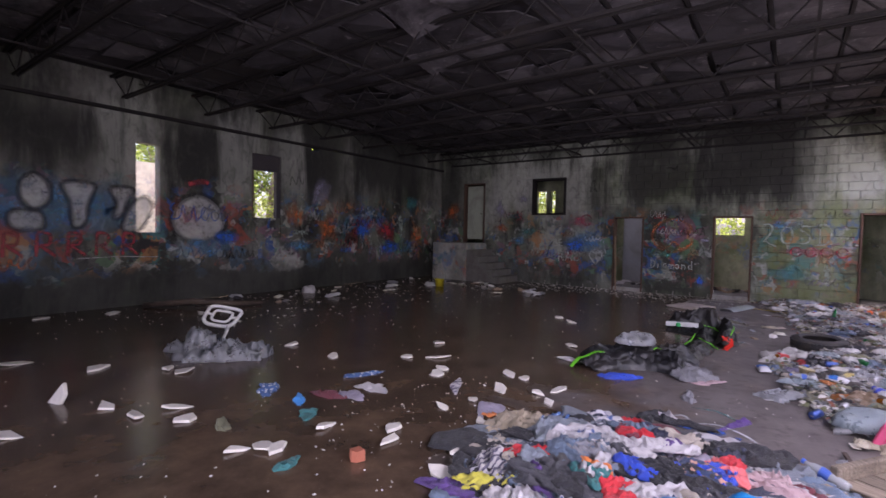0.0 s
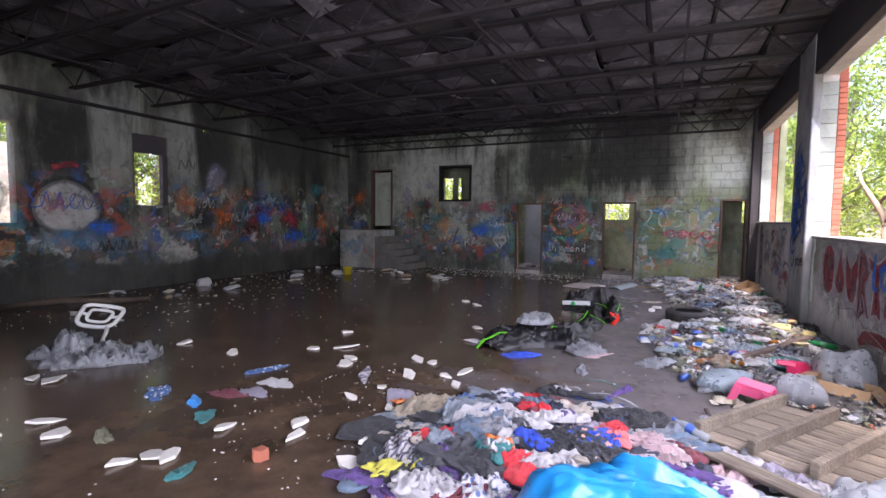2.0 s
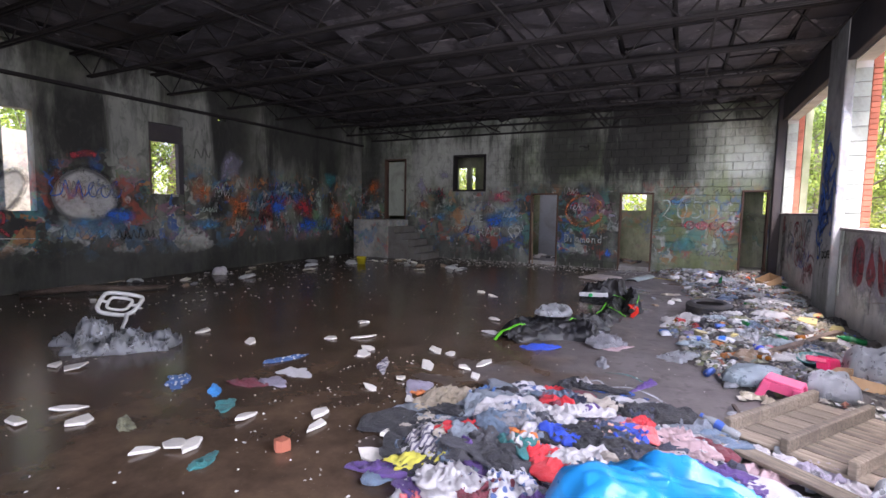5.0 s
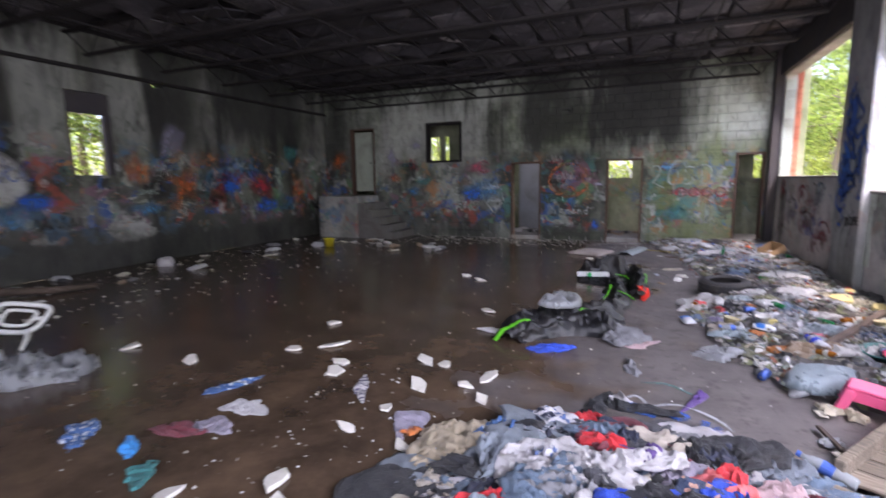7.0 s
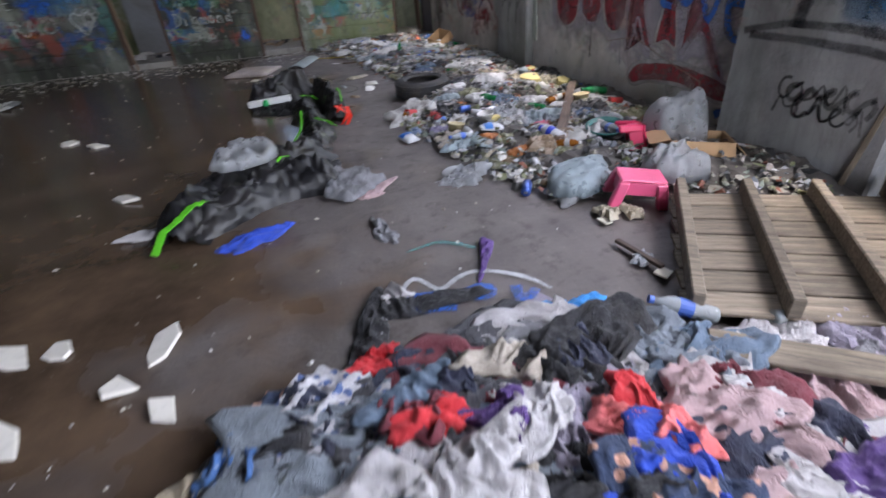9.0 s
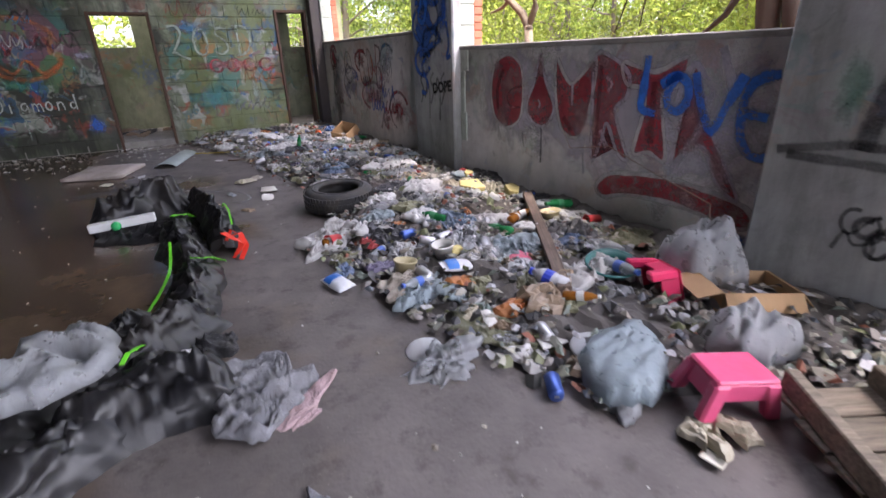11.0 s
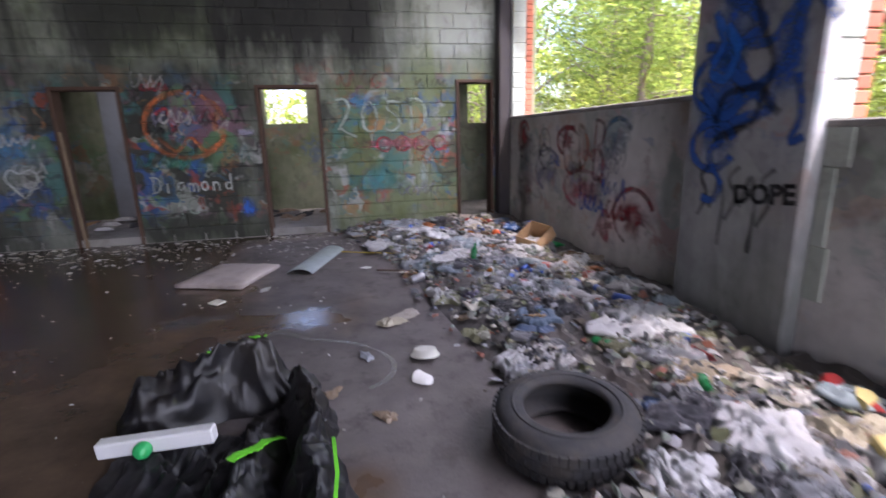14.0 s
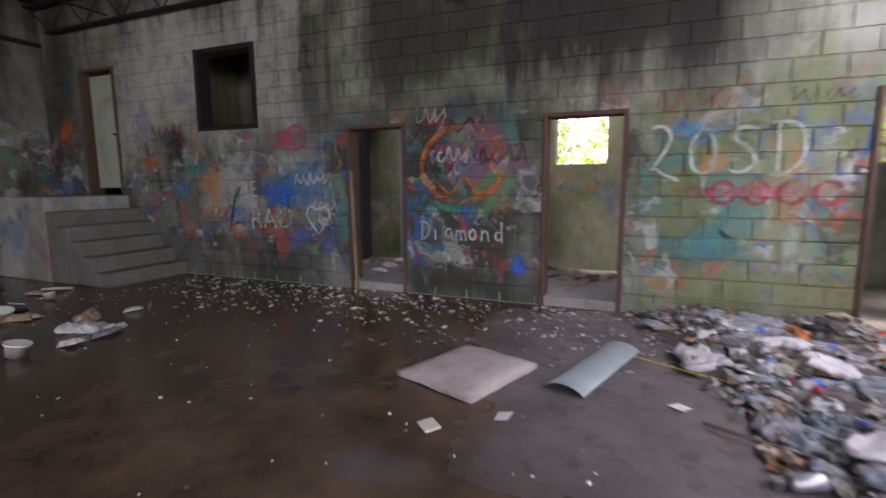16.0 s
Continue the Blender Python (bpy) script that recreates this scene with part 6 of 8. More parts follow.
def bag(x, y, w, l, h, turn, material, label, z=0.0, puff=0.75, fold=2.4, name="plastic_bag", category="bag"):
    SEED[0] += 1
    ob = part(name, crumple(w, l, h, SEED[0], 18, 48, fold, puff), material, smooth=True)
    ob.matrix_world = pose(x, y, z, 0, 0, turn)
    return tagged(ob, label, category)


bag(2.28, 6.50, 0.55, 0.42, 0.40, 20, CLEARP, "clear plastic bag bulging on the cardboard box", 0.10)
bag(1.84, 5.98, 0.38, 0.30, 0.24, 0, CLEARP, "white plastic bag with a red label", 0.08)
bag(1.34, 6.22, 0.52, 0.36, 0.17, 30, BLUEF, "pale blue plastic bag on the floor", 0.04)
bag(1.78, 4.20, 0.40, 0.36, 0.34, 0, CLEARP, "full clear plastic bag beside the pallet", 0.0)
bag(1.42, 3.95, 0.46, 0.40, 0.16, 0, WHITEP, "white plastic sheet crumpled on the floor", 0.02)
bag(2.05, 4.28, 0.36, 0.26, 0.14, 0, WHITEP, "white plastic bag lying by the pallet", 0.0)
ob = part("plastic_sheet", drape(1.5, 0.8, 0.26, 4105, 30, 90), CLEARP, smooth=True)
ob.matrix_world = pose(-4.60, 4.10, 0.0, 0, 0, 48)
tagged(ob, "dusty clear plastic sheet spread on the wet floor", "sheet")
bag(-4.98, 4.0, 0.44, 0.30, 0.40, 10, CLEARP, "dusty clear plastic sheet standing in a peak", 0.0, 0.5, 6.0)
for x, y, w, l, turn, c in ((1.12, 4.66, 0.34, 0.12, 20, "white"), (1.30, 4.62, 0.36, 0.12, 60, "white"), (1.46, 4.52, 0.34, 0.12, 70, "grey"), (1.60, 4.40, 0.34, 0.14, 70, "white"), (1.20, 4.42, 0.36, 0.24, 20, "pinkw"), (1.52, 4.62, 0.3, 0.16, 60, "lilac")):
    garment(x, y, w, l, turn, c, 0.10, 0.02, "beside the timber pallet")

def ridge(path, width, height, seed, n=130, m=26):
    """Creased sheeting drawn up in a ridge along a path."""
    bm, pts = bmesh.new(), [Vector(p) for p in path]
    lens = [0.0]
    for a, b in zip(pts, pts[1:]):
        lens.append(lens[-1] + (b - a).length)
    rows = []
    for i in range(n + 1):
        s = lens[-1] * i / n
        k = max(j for j in range(len(lens) - 1) if lens[j] <= s + 1e-9)
        c = pts[k].lerp(pts[k + 1], (s - lens[k]) / (lens[k + 1] - lens[k]))
        d = (pts[min(k + 2, len(pts) - 1)] - pts[max(k - 1, 0)])
        side = Vector((-d.y, d.x, 0)).normalized()
        end = min(1.0, 6.0 * i / n + 0.15, 6.0 * (n - i) / n + 0.15)
        row = []
        for j in range(m + 1):
            u = 2 * j / m - 1
            crease = 1 - abs(nz(seed + s * 5.5 + 1.5 * u, u * 1.6, 2)) * 2.2
            fine = 1 - abs(nz(seed + s * 13 - 3 * u, u * 4.0, 6)) * 2.0
            prof = max(0.0, 1 - abs(u) ** 1.3) * (0.7 + 0.45 * nz(seed + s * 2.2, u * 0.8, 8))
            sharp = max(0.0, 1 - 3.5 * abs(nz(seed + s * 9 + 2.2 * u, u * 2.2 - s * 2, 11)))
            z = height * end * prof * 0.92 + (0.030 * crease + 0.024 * fine + 0.030 * sharp) * (1 - u * u)
            w = width / 2 * (0.85 + 0.35 * nz(seed + s * 2.5, 3 if u > 0 else 7, 1))
            q = c + side * (u * w + 0.03 * crease + 0.04 * nz(seed + s * 4, u * 3, 9))
            row.append(bm.verts.new((q.x, q.y, c.z + (max(z, 0.006) if 0 < j < m else 0.0))))
        rows.append(row)
    for a, b in zip(rows, rows[1:]):
        for j in range(m):
            bm.faces.new((a[j], b[j], b[j + 1], a[j + 1]))
    return bm


# black sheeting bags with green tape
GREENT = plain("lime_tape", (0.14, 0.62, 0.03), 0.45, 15, 0.2)


def strip(name, pts, width, material, label, parent=None, thick=0.004, category="strap"):
    """A flat tape along points."""
    bm, rows, n = bmesh.new(), [], len(pts)
    pts = [Vector(p) for p in pts]
    fine = []
    for a, b in zip(pts, pts[1:]):
        fine += [a.lerp(b, k / 5) for k in range(5)]
    fine.append(pts[-1])
    for k, p in enumerate(fine):
        d = (fine[min(k + 1, len(fine) - 1)] - fine[max(k - 1, 0)])
        s = Vector((-d.y, d.x, 0))
        s = s.normalized() * width / 2 * (1 + 0.2 * nz(k * 0.7, width * 50)) if s.length > 1e-6 else Vector((width / 2, 0, 0))
        s.z = 0.12 * width * nz(k * 0.3, 9)
        up = Vector((0, 0, thick))
        rows.append([bm.verts.new(p - s), bm.verts.new(p + s), bm.verts.new(p + s + up), bm.verts.new(p - s + up)])
    for a, b in zip(rows, rows[1:]):
        for k in range(4):
            bm.faces.new((a[k], a[(k + 1) % 4], b[(k + 1) % 4], b[k]))
    bm.faces.new(rows[0][::-1])
    bm.faces.new(rows[-1])
    ob = part(name, bm, material, parent, label if parent else "")
    return ob if parent else tagged(ob, label, category)


blk = thing("black_bag", pose(-0.62, 6.98, 0, 0, 0, 0), "collapsed black sheeting bag with lime green tape", "bag")
for path, w, h in (([(-0.50, -0.52, 0), (-0.42, -0.2, 0), (-0.30, 0.15, 0), (-0.05, 0.45, 0)], 0.42, 0.24), ([(-0.45, -0.45, 0), (-0.15, -0.18, 0), (0.15, 0.05, 0), (0.30, 0.35, 0)], 0.36, 0.20), ([(-0.15, -0.05, 0), (0.2, 0.05, 0), (0.5, 0.0, 0)], 0.46, 0.26), ([(-0.25, 0.2, 0), (0.1, 0.4, 0), (0.45, 0.75, 0)], 0.42, 0.22)):
    SEED[0] += 1
    part("fold", ridge(path, w, h, SEED[0]), BLACKP, blk, smooth=True)
bag(-0.72, 7.18, 0.55, 0.36, 0.14, 60, CLEARP, "clear plastic panel on the black bag", 0.24, 0.3, name="plastic_sheet", category="sheet")
garment(-0.06, 6.86, 0.36, 0.28, 30, "grey", 0.22, 0.02, "against the black bag")
garment(0.02, 6.68, 0.26, 0.1, 30, "pinkw", 0.06, 0.0, "beside the black bag")
garment(-1.30, 6.72, 0.26, 0.1, 20, "white", 0.07, 0.0, "beside the black bag")
garment(-0.20, 7.45, 0.2, 0.16, 30, "black", 0.10, 0.0, "beside the black bag")
blk2 = thing("black_bag", pose(-0.22, 9.1, 0), "long black sheeting bag with lime green edging", "bag")
for path, w, h in (([(-0.08, -1.55, 0), (0.02, -1.1, 0), (0.06, -0.6, 0), (0.0, -0.1, 0), (0.0, 0.4, 0), (0.08, 0.75, 0)], 0.36, 0.15), ([(0.10, 0.96, 0), (0.22, 0.55, 0), (0.27, 0.0, 0), (0.22, -0.42, 0)], 0.28, 0.30), ([(0.14, 0.94, 0), (-0.22, 0.94, 0), (-0.66, 0.78, 0)], 0.38, 0.42), ([(-0.55, 0.55, 0), (-0.3, 0.45, 0), (-0.05, 0.35, 0)], 0.5, 0.05)):
    SEED[0] += 1
    part("fold", ridge(path, w, h, SEED[0]), BLACKP, blk2, smooth=True)


def draped(ob, pts, lift=0.006):
    """Points laid on the upper side of a thing's folds."""
    tops = [v.co for f in ob.children if f.name.startswith("fold") for v in f.data.vertices]
    out = []
    for a, b in zip(pts, pts[1:]):
        for k in range(4):
            x, y = a[0] + (b[0] - a[0]) * k / 4, a[1] + (b[1] - a[1]) * k / 4
            out.append((x, y, max([c.z for c in tops if abs(c.x - x) < 0.035 and abs(c.y - y) < 0.035] or [0.0]) + lift))
    for _ in range(4):
        out = out[:1] + [(b[0], b[1], max(b[2], (a[2] + 2 * b[2] + c[2]) / 4)) for a, b, c in zip(out, out[1:], out[2:])] + out[-1:]
    return out


strip("tape", [(-0.60, -0.62, 0.02)] + draped(blk, [(-0.54, -0.54), (-0.42, -0.44), (-0.28, -0.33)]), 0.055, GREENT, "lime green tape", blk)
strip("tape", draped(blk, [(0.10, 0.2), (0.15, 0.3), (0.18, 0.38)]), 0.02, GREENT, "lime green tape", blk)
strip("tape", draped(blk2, [(-0.04, 0.20), (0.04, 0.30), (0.14, 0.52)]), 0.04, GREENT, "lime green tape", blk2)
strip("tape", draped(blk2, [(0.04, -0.85), (0.14, -0.66), (0.25, -0.50)]), 0.045, GREENT, "lime green tape", blk2)
strip("tape", draped(blk2, [(-0.30, 0.97), (-0.15, 0.99), (0.04, 0.97)]), 0.09, GREENT, "lime green tape", blk2)
strip("edging", draped(blk2, [(0.34, 0.25), (0.36, 0.0), (0.34, -0.3)]), 0.014, GREENT, "lime green edging", blk2)
strip("edging", draped(blk2, [(-0.08, -0.35), (-0.11, -0.8), (-0.28, -1.2), (-0.53, -1.6), (-0.8, -1.95)]), 0.018, GREENT, "lime green edging", blk2)
ob = part("black_sheeting", ridge([(-0.75, 7.35, 0), (-0.58, 7.6, 0), (-0.5, 7.95, 0)], 0.36, 0.06, 77), BLACKP, smooth=True)
tagged(ob, "torn black plastic sheeting trailing on the floor", "sheet")
bar = thing("white_bar", pose(-0.86, 9.64, 0.06, 0, -4, -6), "long white plastic bar with a green knob", "bar")
part("rail", boxed(0, -0.03, 0.0, 0.48, 0.03, 0.07, 0.006), plain("white_plastic", (0.72, 0.72, 0.72), 0.4, 10, 0.1, dirt=0.2), bar)
bm = lathe(bmesh.new(), [(0.0, -0.03), (0.028, -0.028), (0.036, -0.01), (0.036, 0.012), (0.026, 0.026), (0.0, 0.028)], 16)
bmesh.ops.transform(bm, matrix=pose(0.2, -0.045, 0.03, 90), verts=bm.verts)
part("knob", bm, plain("green_plastic", (0.02, 0.42, 0.12), 0.35, 10, 0.1), bar, "green plastic knob", True)
REDR = plain("red_ribbon", (0.75, 0.04, 0.02), 0.5, 15, 0.2)
rib = thing("red_ribbon", pose(0.07, 8.62, 0), "tangled bright red ribbon on the black bag", "ribbon")
strip("loop", [(0.02, 0.12, 0.13), (-0.03, 0.06, 0.17), (0.03, 0.0, 0.13), (0.09, -0.02, 0.10), (0.02, -0.1, 0.05)], 0.04, REDR, "", rib)
strip("loop", [(0.0, 0.1, 0.12), (0.08, 0.05, 0.15), (0.10, -0.05, 0.08), (0.04, -0.14, 0.02)], 0.035, REDR, "", rib)
strip("loop", [(-0.02, 0.08, 0.10), (0.03, 0.12, 0.16), (0.09, 0.14, 0.10), (0.06, 0.02, 0.05), (0.0, -0.06, 0.01)], 0.03, REDR, "", rib)
garment(-0.28, 7.46, 0.24, 0.12, 30, "black", 0.07, 0.0, "on the bare floor")
garment(-0.38, 7.42, 0.12, 0.12, 30, "white", 0.06, 0.02, "on the bare floor")
bag(-0.34, 7.2, 0.3, 0.24, 0.12, 0, CLEARP, "torn clear plastic on the floor", 0)

tw = part("dead_twig", tube(bmesh.new(), [(2.62, 8.05, 0.78), (2.55, 7.85, 0.60), (2.58, 7.5, 0.66), (2.56, 7.1, 0.55), (2.60, 6.7, 0.42), (2.55, 6.62, 0.05)], [0.002, 0.003, 0.004, 0.004, 0.005, 0.006], 6), DARKWOOD, smooth=True)
tagged(tw, "thin dead twig leaning along the painted wall", "twig")

# boards by the doors
WBOARD = plain("stained_white_board", (0.46, 0.39, 0.36), 0.8, 8, 0.2, dirt=0.45)
bm = boxed(-0.34, -0.38, 0, 0.34, 0.38, 0.06)
bmesh.ops.subdivide_edges(bm, edges=bm.edges[:], cuts=7, use_grid_fill=True)
for v in bm.verts:
    e = max(abs(v.co.x) / 0.34, abs(v.co.y) / 0.38)
    v.co.z = v.co.z * (1 - 0.45 * e ** 6) + (0.014 * nz(v.co.x * 7, v.co.y * 7, 3) if v.co.z > 0.03 else 0)
    v.co.x, v.co.y = v.co.x + 0.02 * nz(v.co.y * 5, 2), v.co.y + 0.02 * nz(v.co.x * 5, 8)
ob = part("foam_mattress", bm, WBOARD, smooth=True)
ob.matrix_world = pose(-0.95, 12.56, 0.008, 0, 0, -20)
tagged(ob, "stained off-white foam mattress lying on the floor", "mattress")
bm = bmesh.new()
rows = []
for k in range(9):
    a = radians(-60 + 15 * k)
    rows.append([bm.verts.new((0.16 * math.sin(a), y, 0.16 * math.cos(a) - 0.07 + d)) for d in (0.0, 0.008) for y in (0, 1.05)])
for a, b in zip(rows, rows[1:]):
    for q in ((0, 1), (1, 3), (3, 2), (2, 0)):
        bm.faces.new((a[q[0]], a[q[1]], b[q[1]], b[q[0]]))
bm.faces.new([rows[0][i] for i in (0, 2, 3, 1)])
bm.faces.new([rows[-1][i] for i in (0, 1, 3, 2)])
ob = part("curved_sheet", bm, plain("grey_green_sheet", (0.33, 0.38, 0.38), 0.5, 9, 0.15, dirt=0.25), smooth=True)
ob.matrix_world = pose(-0.27, 12.46, 0.004, 0, 0, -18) @ Matrix.Diagonal((1.0, 1.0, 0.6, 1.0))
tagged(ob, "curved grey-green plastic sheet on the floor", "sheet")

# white plastic chair back lying on its side
ch = thing("chair_frame", pose(-5.50, 4.55, 0.31, 30, 10, 40), "broken white plastic chair back lying in the water", "chair frame")
WPL = plain("white_chair_plastic", (0.74, 0.74, 0.72), 0.45, 10, 0.12, dirt=0.2)
def loop(w, h, r, skew):
    pts = [(w / 2 * math.copysign(abs(math.cos(a)) ** 0.5, math.cos(a)) * (1 + skew * math.sin(a)), h / 2 * math.copysign(abs(math.sin(a)) ** 0.5, math.sin(a)), 0) for a in [2 * math.pi * k / 28 for k in range(29)]]
    return tube(bmesh.new(), pts, r, 8, False)


part("outer_rim", loop(0.42, 0.38, 0.025, 0.18), WPL, ch, smooth=True)
part("inner_rim", loop(0.24, 0.21, 0.018, 0.15), WPL, ch, smooth=True)
for x in (-0.2, 0.2):
    part("rib", tube(bmesh.new(), [(x * 0.58, 0, 0), (x * 1.02, 0.02, 0)], 0.018, 8), WPL, ch)
part("leg", tube(bmesh.new(), [(0.15, -0.17, 0), (0.2, -0.3, 0.05), (0.2, -0.42, 0.02)], [0.025, 0.022, 0.018], 8), WPL, ch)

# ---- broken white shards on the wet floor ----
SHARD = plain("broken_white_plaster", (0.72, 0.68, 0.62), 0.8, 18, 0.15, dirt=0.3)
r1 = random.Random(3)


def shards(places, size):
    for x, y in places:
        s = size * r1.uniform(0.75, 1.25)
        ob = part("plaster_shard", shard(s, s * r1.uniform(0.4, 0.7), 0.02 * r1.uniform(0.6, 1.3), r1.randrange(9999), r1.choice((4, 5, 6))), SHARD)
        ob.matrix_world = pose(x, y, 0.004, r1.uniform(-6, 10), r1.uniform(-6, 10), r1.uniform(0, 360))
        tagged(ob, "broken white plaster shard on the wet floor", "shard", "plaster shards")


shards(((-2.94, 5.50), (-2.65, 5.73), (-2.31, 5.38), (-2.26, 5.17), (-1.66, 5.67), (-1.45, 5.64), (-1.49, 5.18), (-1.02, 5.54), (-1.13, 5.31), (-0.94, 5.13), (-1.53, 4.77), (-1.62, 4.44)), 0.24)
shards(((-1.20, 4.37), (-1.04, 4.40), (-0.87, 4.33), (-1.02, 3.84), (-0.97, 3.54), (-1.66, 3.84), (-1.55, 3.68), (-2.10, 3.54), (-2.07, 3.08), (-2.18, 3.04), (-2.25, 2.90), (-3.06, 2.92), (-3.36, 3.0), (-4.48, 4.96)), 0.25)
shards(((-3.64, 4.92), (-4.38, 3.50), (-3.81, 2.64), (-3.43, 2.71), (-3.70, 2.01), (-4.57, 3.46), (-5.13, 2.97), (-5.97, 2.48), (-8.9, 3.4), (-8.6, 4.28), (-1.64, 7.4), (-2.62, 9.35), (-2.3, 9.1), (-3.1, 6.3)), 0.30)
ob = part("plaster_shard", shard(0.26, 0.46, 0.035, 78, 4), SHARD)
ob.matrix_world = pose(-4.27, 2.43, 0.02, 72, 0, 15)
tagged(ob, "tall white plaster shard standing on its edge", "shard", "plaster shards")
for x, y, w, l, c, lab in ((-3.19, 3.76, 0.28, 0.16, "bluep", "blue and white rag"), (-2.73, 3.76, 0.17, 0.09, "sky", "blue rag"), (-2.42, 3.62, 0.14, 0.12, "teal", "teal rag"), (-2.83, 4.68, 0.28, 0.1, "bluep", "blue and white rag"), (-2.5, 4.41, 0.22, 0.14, "white", "white rag"),
                           (-2.66, 4.00, 0.28, 0.14, "maroon", "maroon and white bag"), (-2.45, 4.14, 0.24, 0.13, "lilac", "pale rag"), (-1.88, 4.99, 0.24, 0.09, "striped", "striped sock"), (-1.30, 4.62, 0.3, 0.14, "lilac", "grey rag"), (-1.22, 4.58, 0.1, 0.07, "orange", "orange rag"), (-1.82, 2.97, 0.14, 0.1, "teal", "teal rag"), (-2.75, 3.05, 0.24, 0.08, "khaki", "dull strip")):
    garment(x, y, w, l, R.uniform(0, 360), c, 0.07, 0.0, "on the wet floor")
ob = part("brick_bit", shard(0.11, 0.09, 0.07, 5, 5), BRICK)
ob.matrix_world = pose(-1.52, 3.31, 0.002, 0, 0, 30)
tagged(ob, "broken orange brick bit on the floor", "brick")

# ---- rubbish along the east wall ----
def edge(y):
    """Where the rubbish begins, by y."""
    return np.interp(y, [5.4, 5.8, 6.1, 6.5, 7.5, 8.5, 9.4, 10.2, 11.5, 12.5, 13.4, 14.6], [2.2, 1.75, 1.2, 1.0, 0.8, 0.62, 1.3, 1.0, 0.85, 0.8, 0.5, 0.1])


def heap(x, y):
    """Height of the rubbish."""
    if not 5.3 < y < 14.62:
        return 0.0
    d = x - edge(y)
    return max(0.0, min(d * 0.28, 0.13, (y - 5.3) * 0.3)) * (0.8 + 0.5 * nz(x * 2.2, y * 2.2, 4))


bm = bmesh.new()
grid = {}
NX, NY = 44, 170
for i in range(NX + 1):
    for j in range(NY + 1):
        y = 5.3 + (14.63 - 5.3) * j / NY
        f = i / NX
        x = float(edge(y)) + (EAST - 0.005 - float(edge(y))) * f
        if 9.62 < y < 10.62:
            x = min(x, EAST - 0.115)
        if y > NORTH - 0.22:
            x = min(x, 2.5)
        h = heap(x, y) + 0.035 * max(0.0, 1 - abs(nz(x * 7, y * 7, 2)) * 3) * min(1.0, f * 8)
        grid[i, j] = bm.verts.new((x, y, max(h, 0.0) - 0.002 if f > 0 else -0.006))
for i in range(NX):
    for j in range(NY):
        bm.faces.new((grid[i, j], grid[i + 1, j], grid[i + 1, j + 1], grid[i, j + 1]))
MUCK = plain("trodden_rubbish", (0.10, 0.09, 0.085), 0.85, 8.0, 0.6, depth=0.02, dirt=0.5)
tagged(part("rubbish_bed", bm, MUCK), "trodden dark bed of rotted rubbish along the wall", "rubbish", kind="stuff")


def scrap_material(name, colours, rough=0.6):
    m, t, b = shader(name, rough)
    g = t.nodes.new("ShaderNodeNewGeometry").outputs["Random Per Island"]
    ramp = t.nodes.new("ShaderNodeValToRGB")
    ramp.color_ramp.interpolation = "CONSTANT"
    el = ramp.color_ramp.elements
    while len(el) < len(colours):
        el.new(1.0)
    for k, c in enumerate(colours):
        el[k].position, el[k].color = k / len(colours), rgba(c)
    t.links.new(g, ramp.inputs[0])
    p = position(t)
    d = step(t, noisy(t, p, 14.0, 5, 0.7).outputs[0], 0.5, 0.75)
    t.links.new(mix(t, math_node(t, "MULTIPLY", d, 0.5), ramp.outputs[0], (0.07, 0.06, 0.05, 1)), b.inputs["Base Color"])
    return m


LITTER = scrap_material("mixed_litter", ((0.34, 0.34, 0.35), (0.05, 0.05, 0.055), (0.24, 0.22, 0.18), (0.10, 0.11, 0.13), (0.36, 0.36, 0.38), (0.12, 0.12, 0.10), (0.13, 0.14, 0.07), (0.20, 0.18, 0.17), (0.02, 0.02, 0.022), (0.22, 0.08, 0.05), (0.16, 0.19, 0.16), (0.32, 0.30, 0.26), (0.10, 0.08, 0.06), (0.07, 0.07, 0.07), (0.17, 0.17, 0.13), (0.30, 0.29, 0.24)))
CHIPS = scrap_material("pale_chips", ((0.5, 0.48, 0.45), (0.36, 0.33, 0.28), (0.6, 0.58, 0.55), (0.22, 0.19, 0.16), (0.42, 0.40, 0.37)), 0.8)


def scraps(places, lo, hi, rng, curl=0.35):
    """Small curled scraps: six-sided folded flakes with two faces."""
    verts, faces = [], []
    for x, y, z in places:
        s, a = rng.uniform(lo, hi), rng.uniform(0, 6.283)
        tx, ty, e = rng.normal(0, 0.2), rng.normal(0, 0.2), rng.uniform(0.4, 1.0)
        n = len(verts)
        for k in range(6):
            q = 2 * math.pi * k / 6 + rng.uniform(-0.3, 0.3)
            u, v = s * math.cos(q) * rng.uniform(0.7, 1.1), s * e * math.sin(q) * rng.uniform(0.7, 1.1)
            px, py = u * math.cos(a) - v * math.sin(a), u * math.sin(a) + v * math.cos(a)
            verts.append((x + px, y + py, max(0.004, z + tx * px + ty * py + curl * s * rng.uniform(-0.3, 0.8))))
        verts.append((x, y, z + curl * s * rng.uniform(0.2, 1.0) + 0.006))
        faces += [(n + k, n + (k + 1) % 6, n + 6) for k in range(6)]
    return verts, faces


rng = np.random.default_rng(12)
places = []
while len(places) < 6800:
    y = rng.uniform(5.4, 14.55)
    e = float(edge(y))
    x = e - 0.12 + (EAST - 0.1 - e) * rng.uniform(0, 1) ** 0.85
    if x > 2.5 and (9.55 < y < 10.68 or y > 14.4):
        continue
    if (x - 1.08) ** 2 + (y - 9.36) ** 2 < 0.14 or (nz(x * 1.7, y * 1.7, 6) < -0.05 and rng.random() < 0.8) or (y < 6.1 and rng.random() < 0.6):
        continue
    places.append((x, y, heap(x, y) + rng.uniform(0.004, 0.05)))
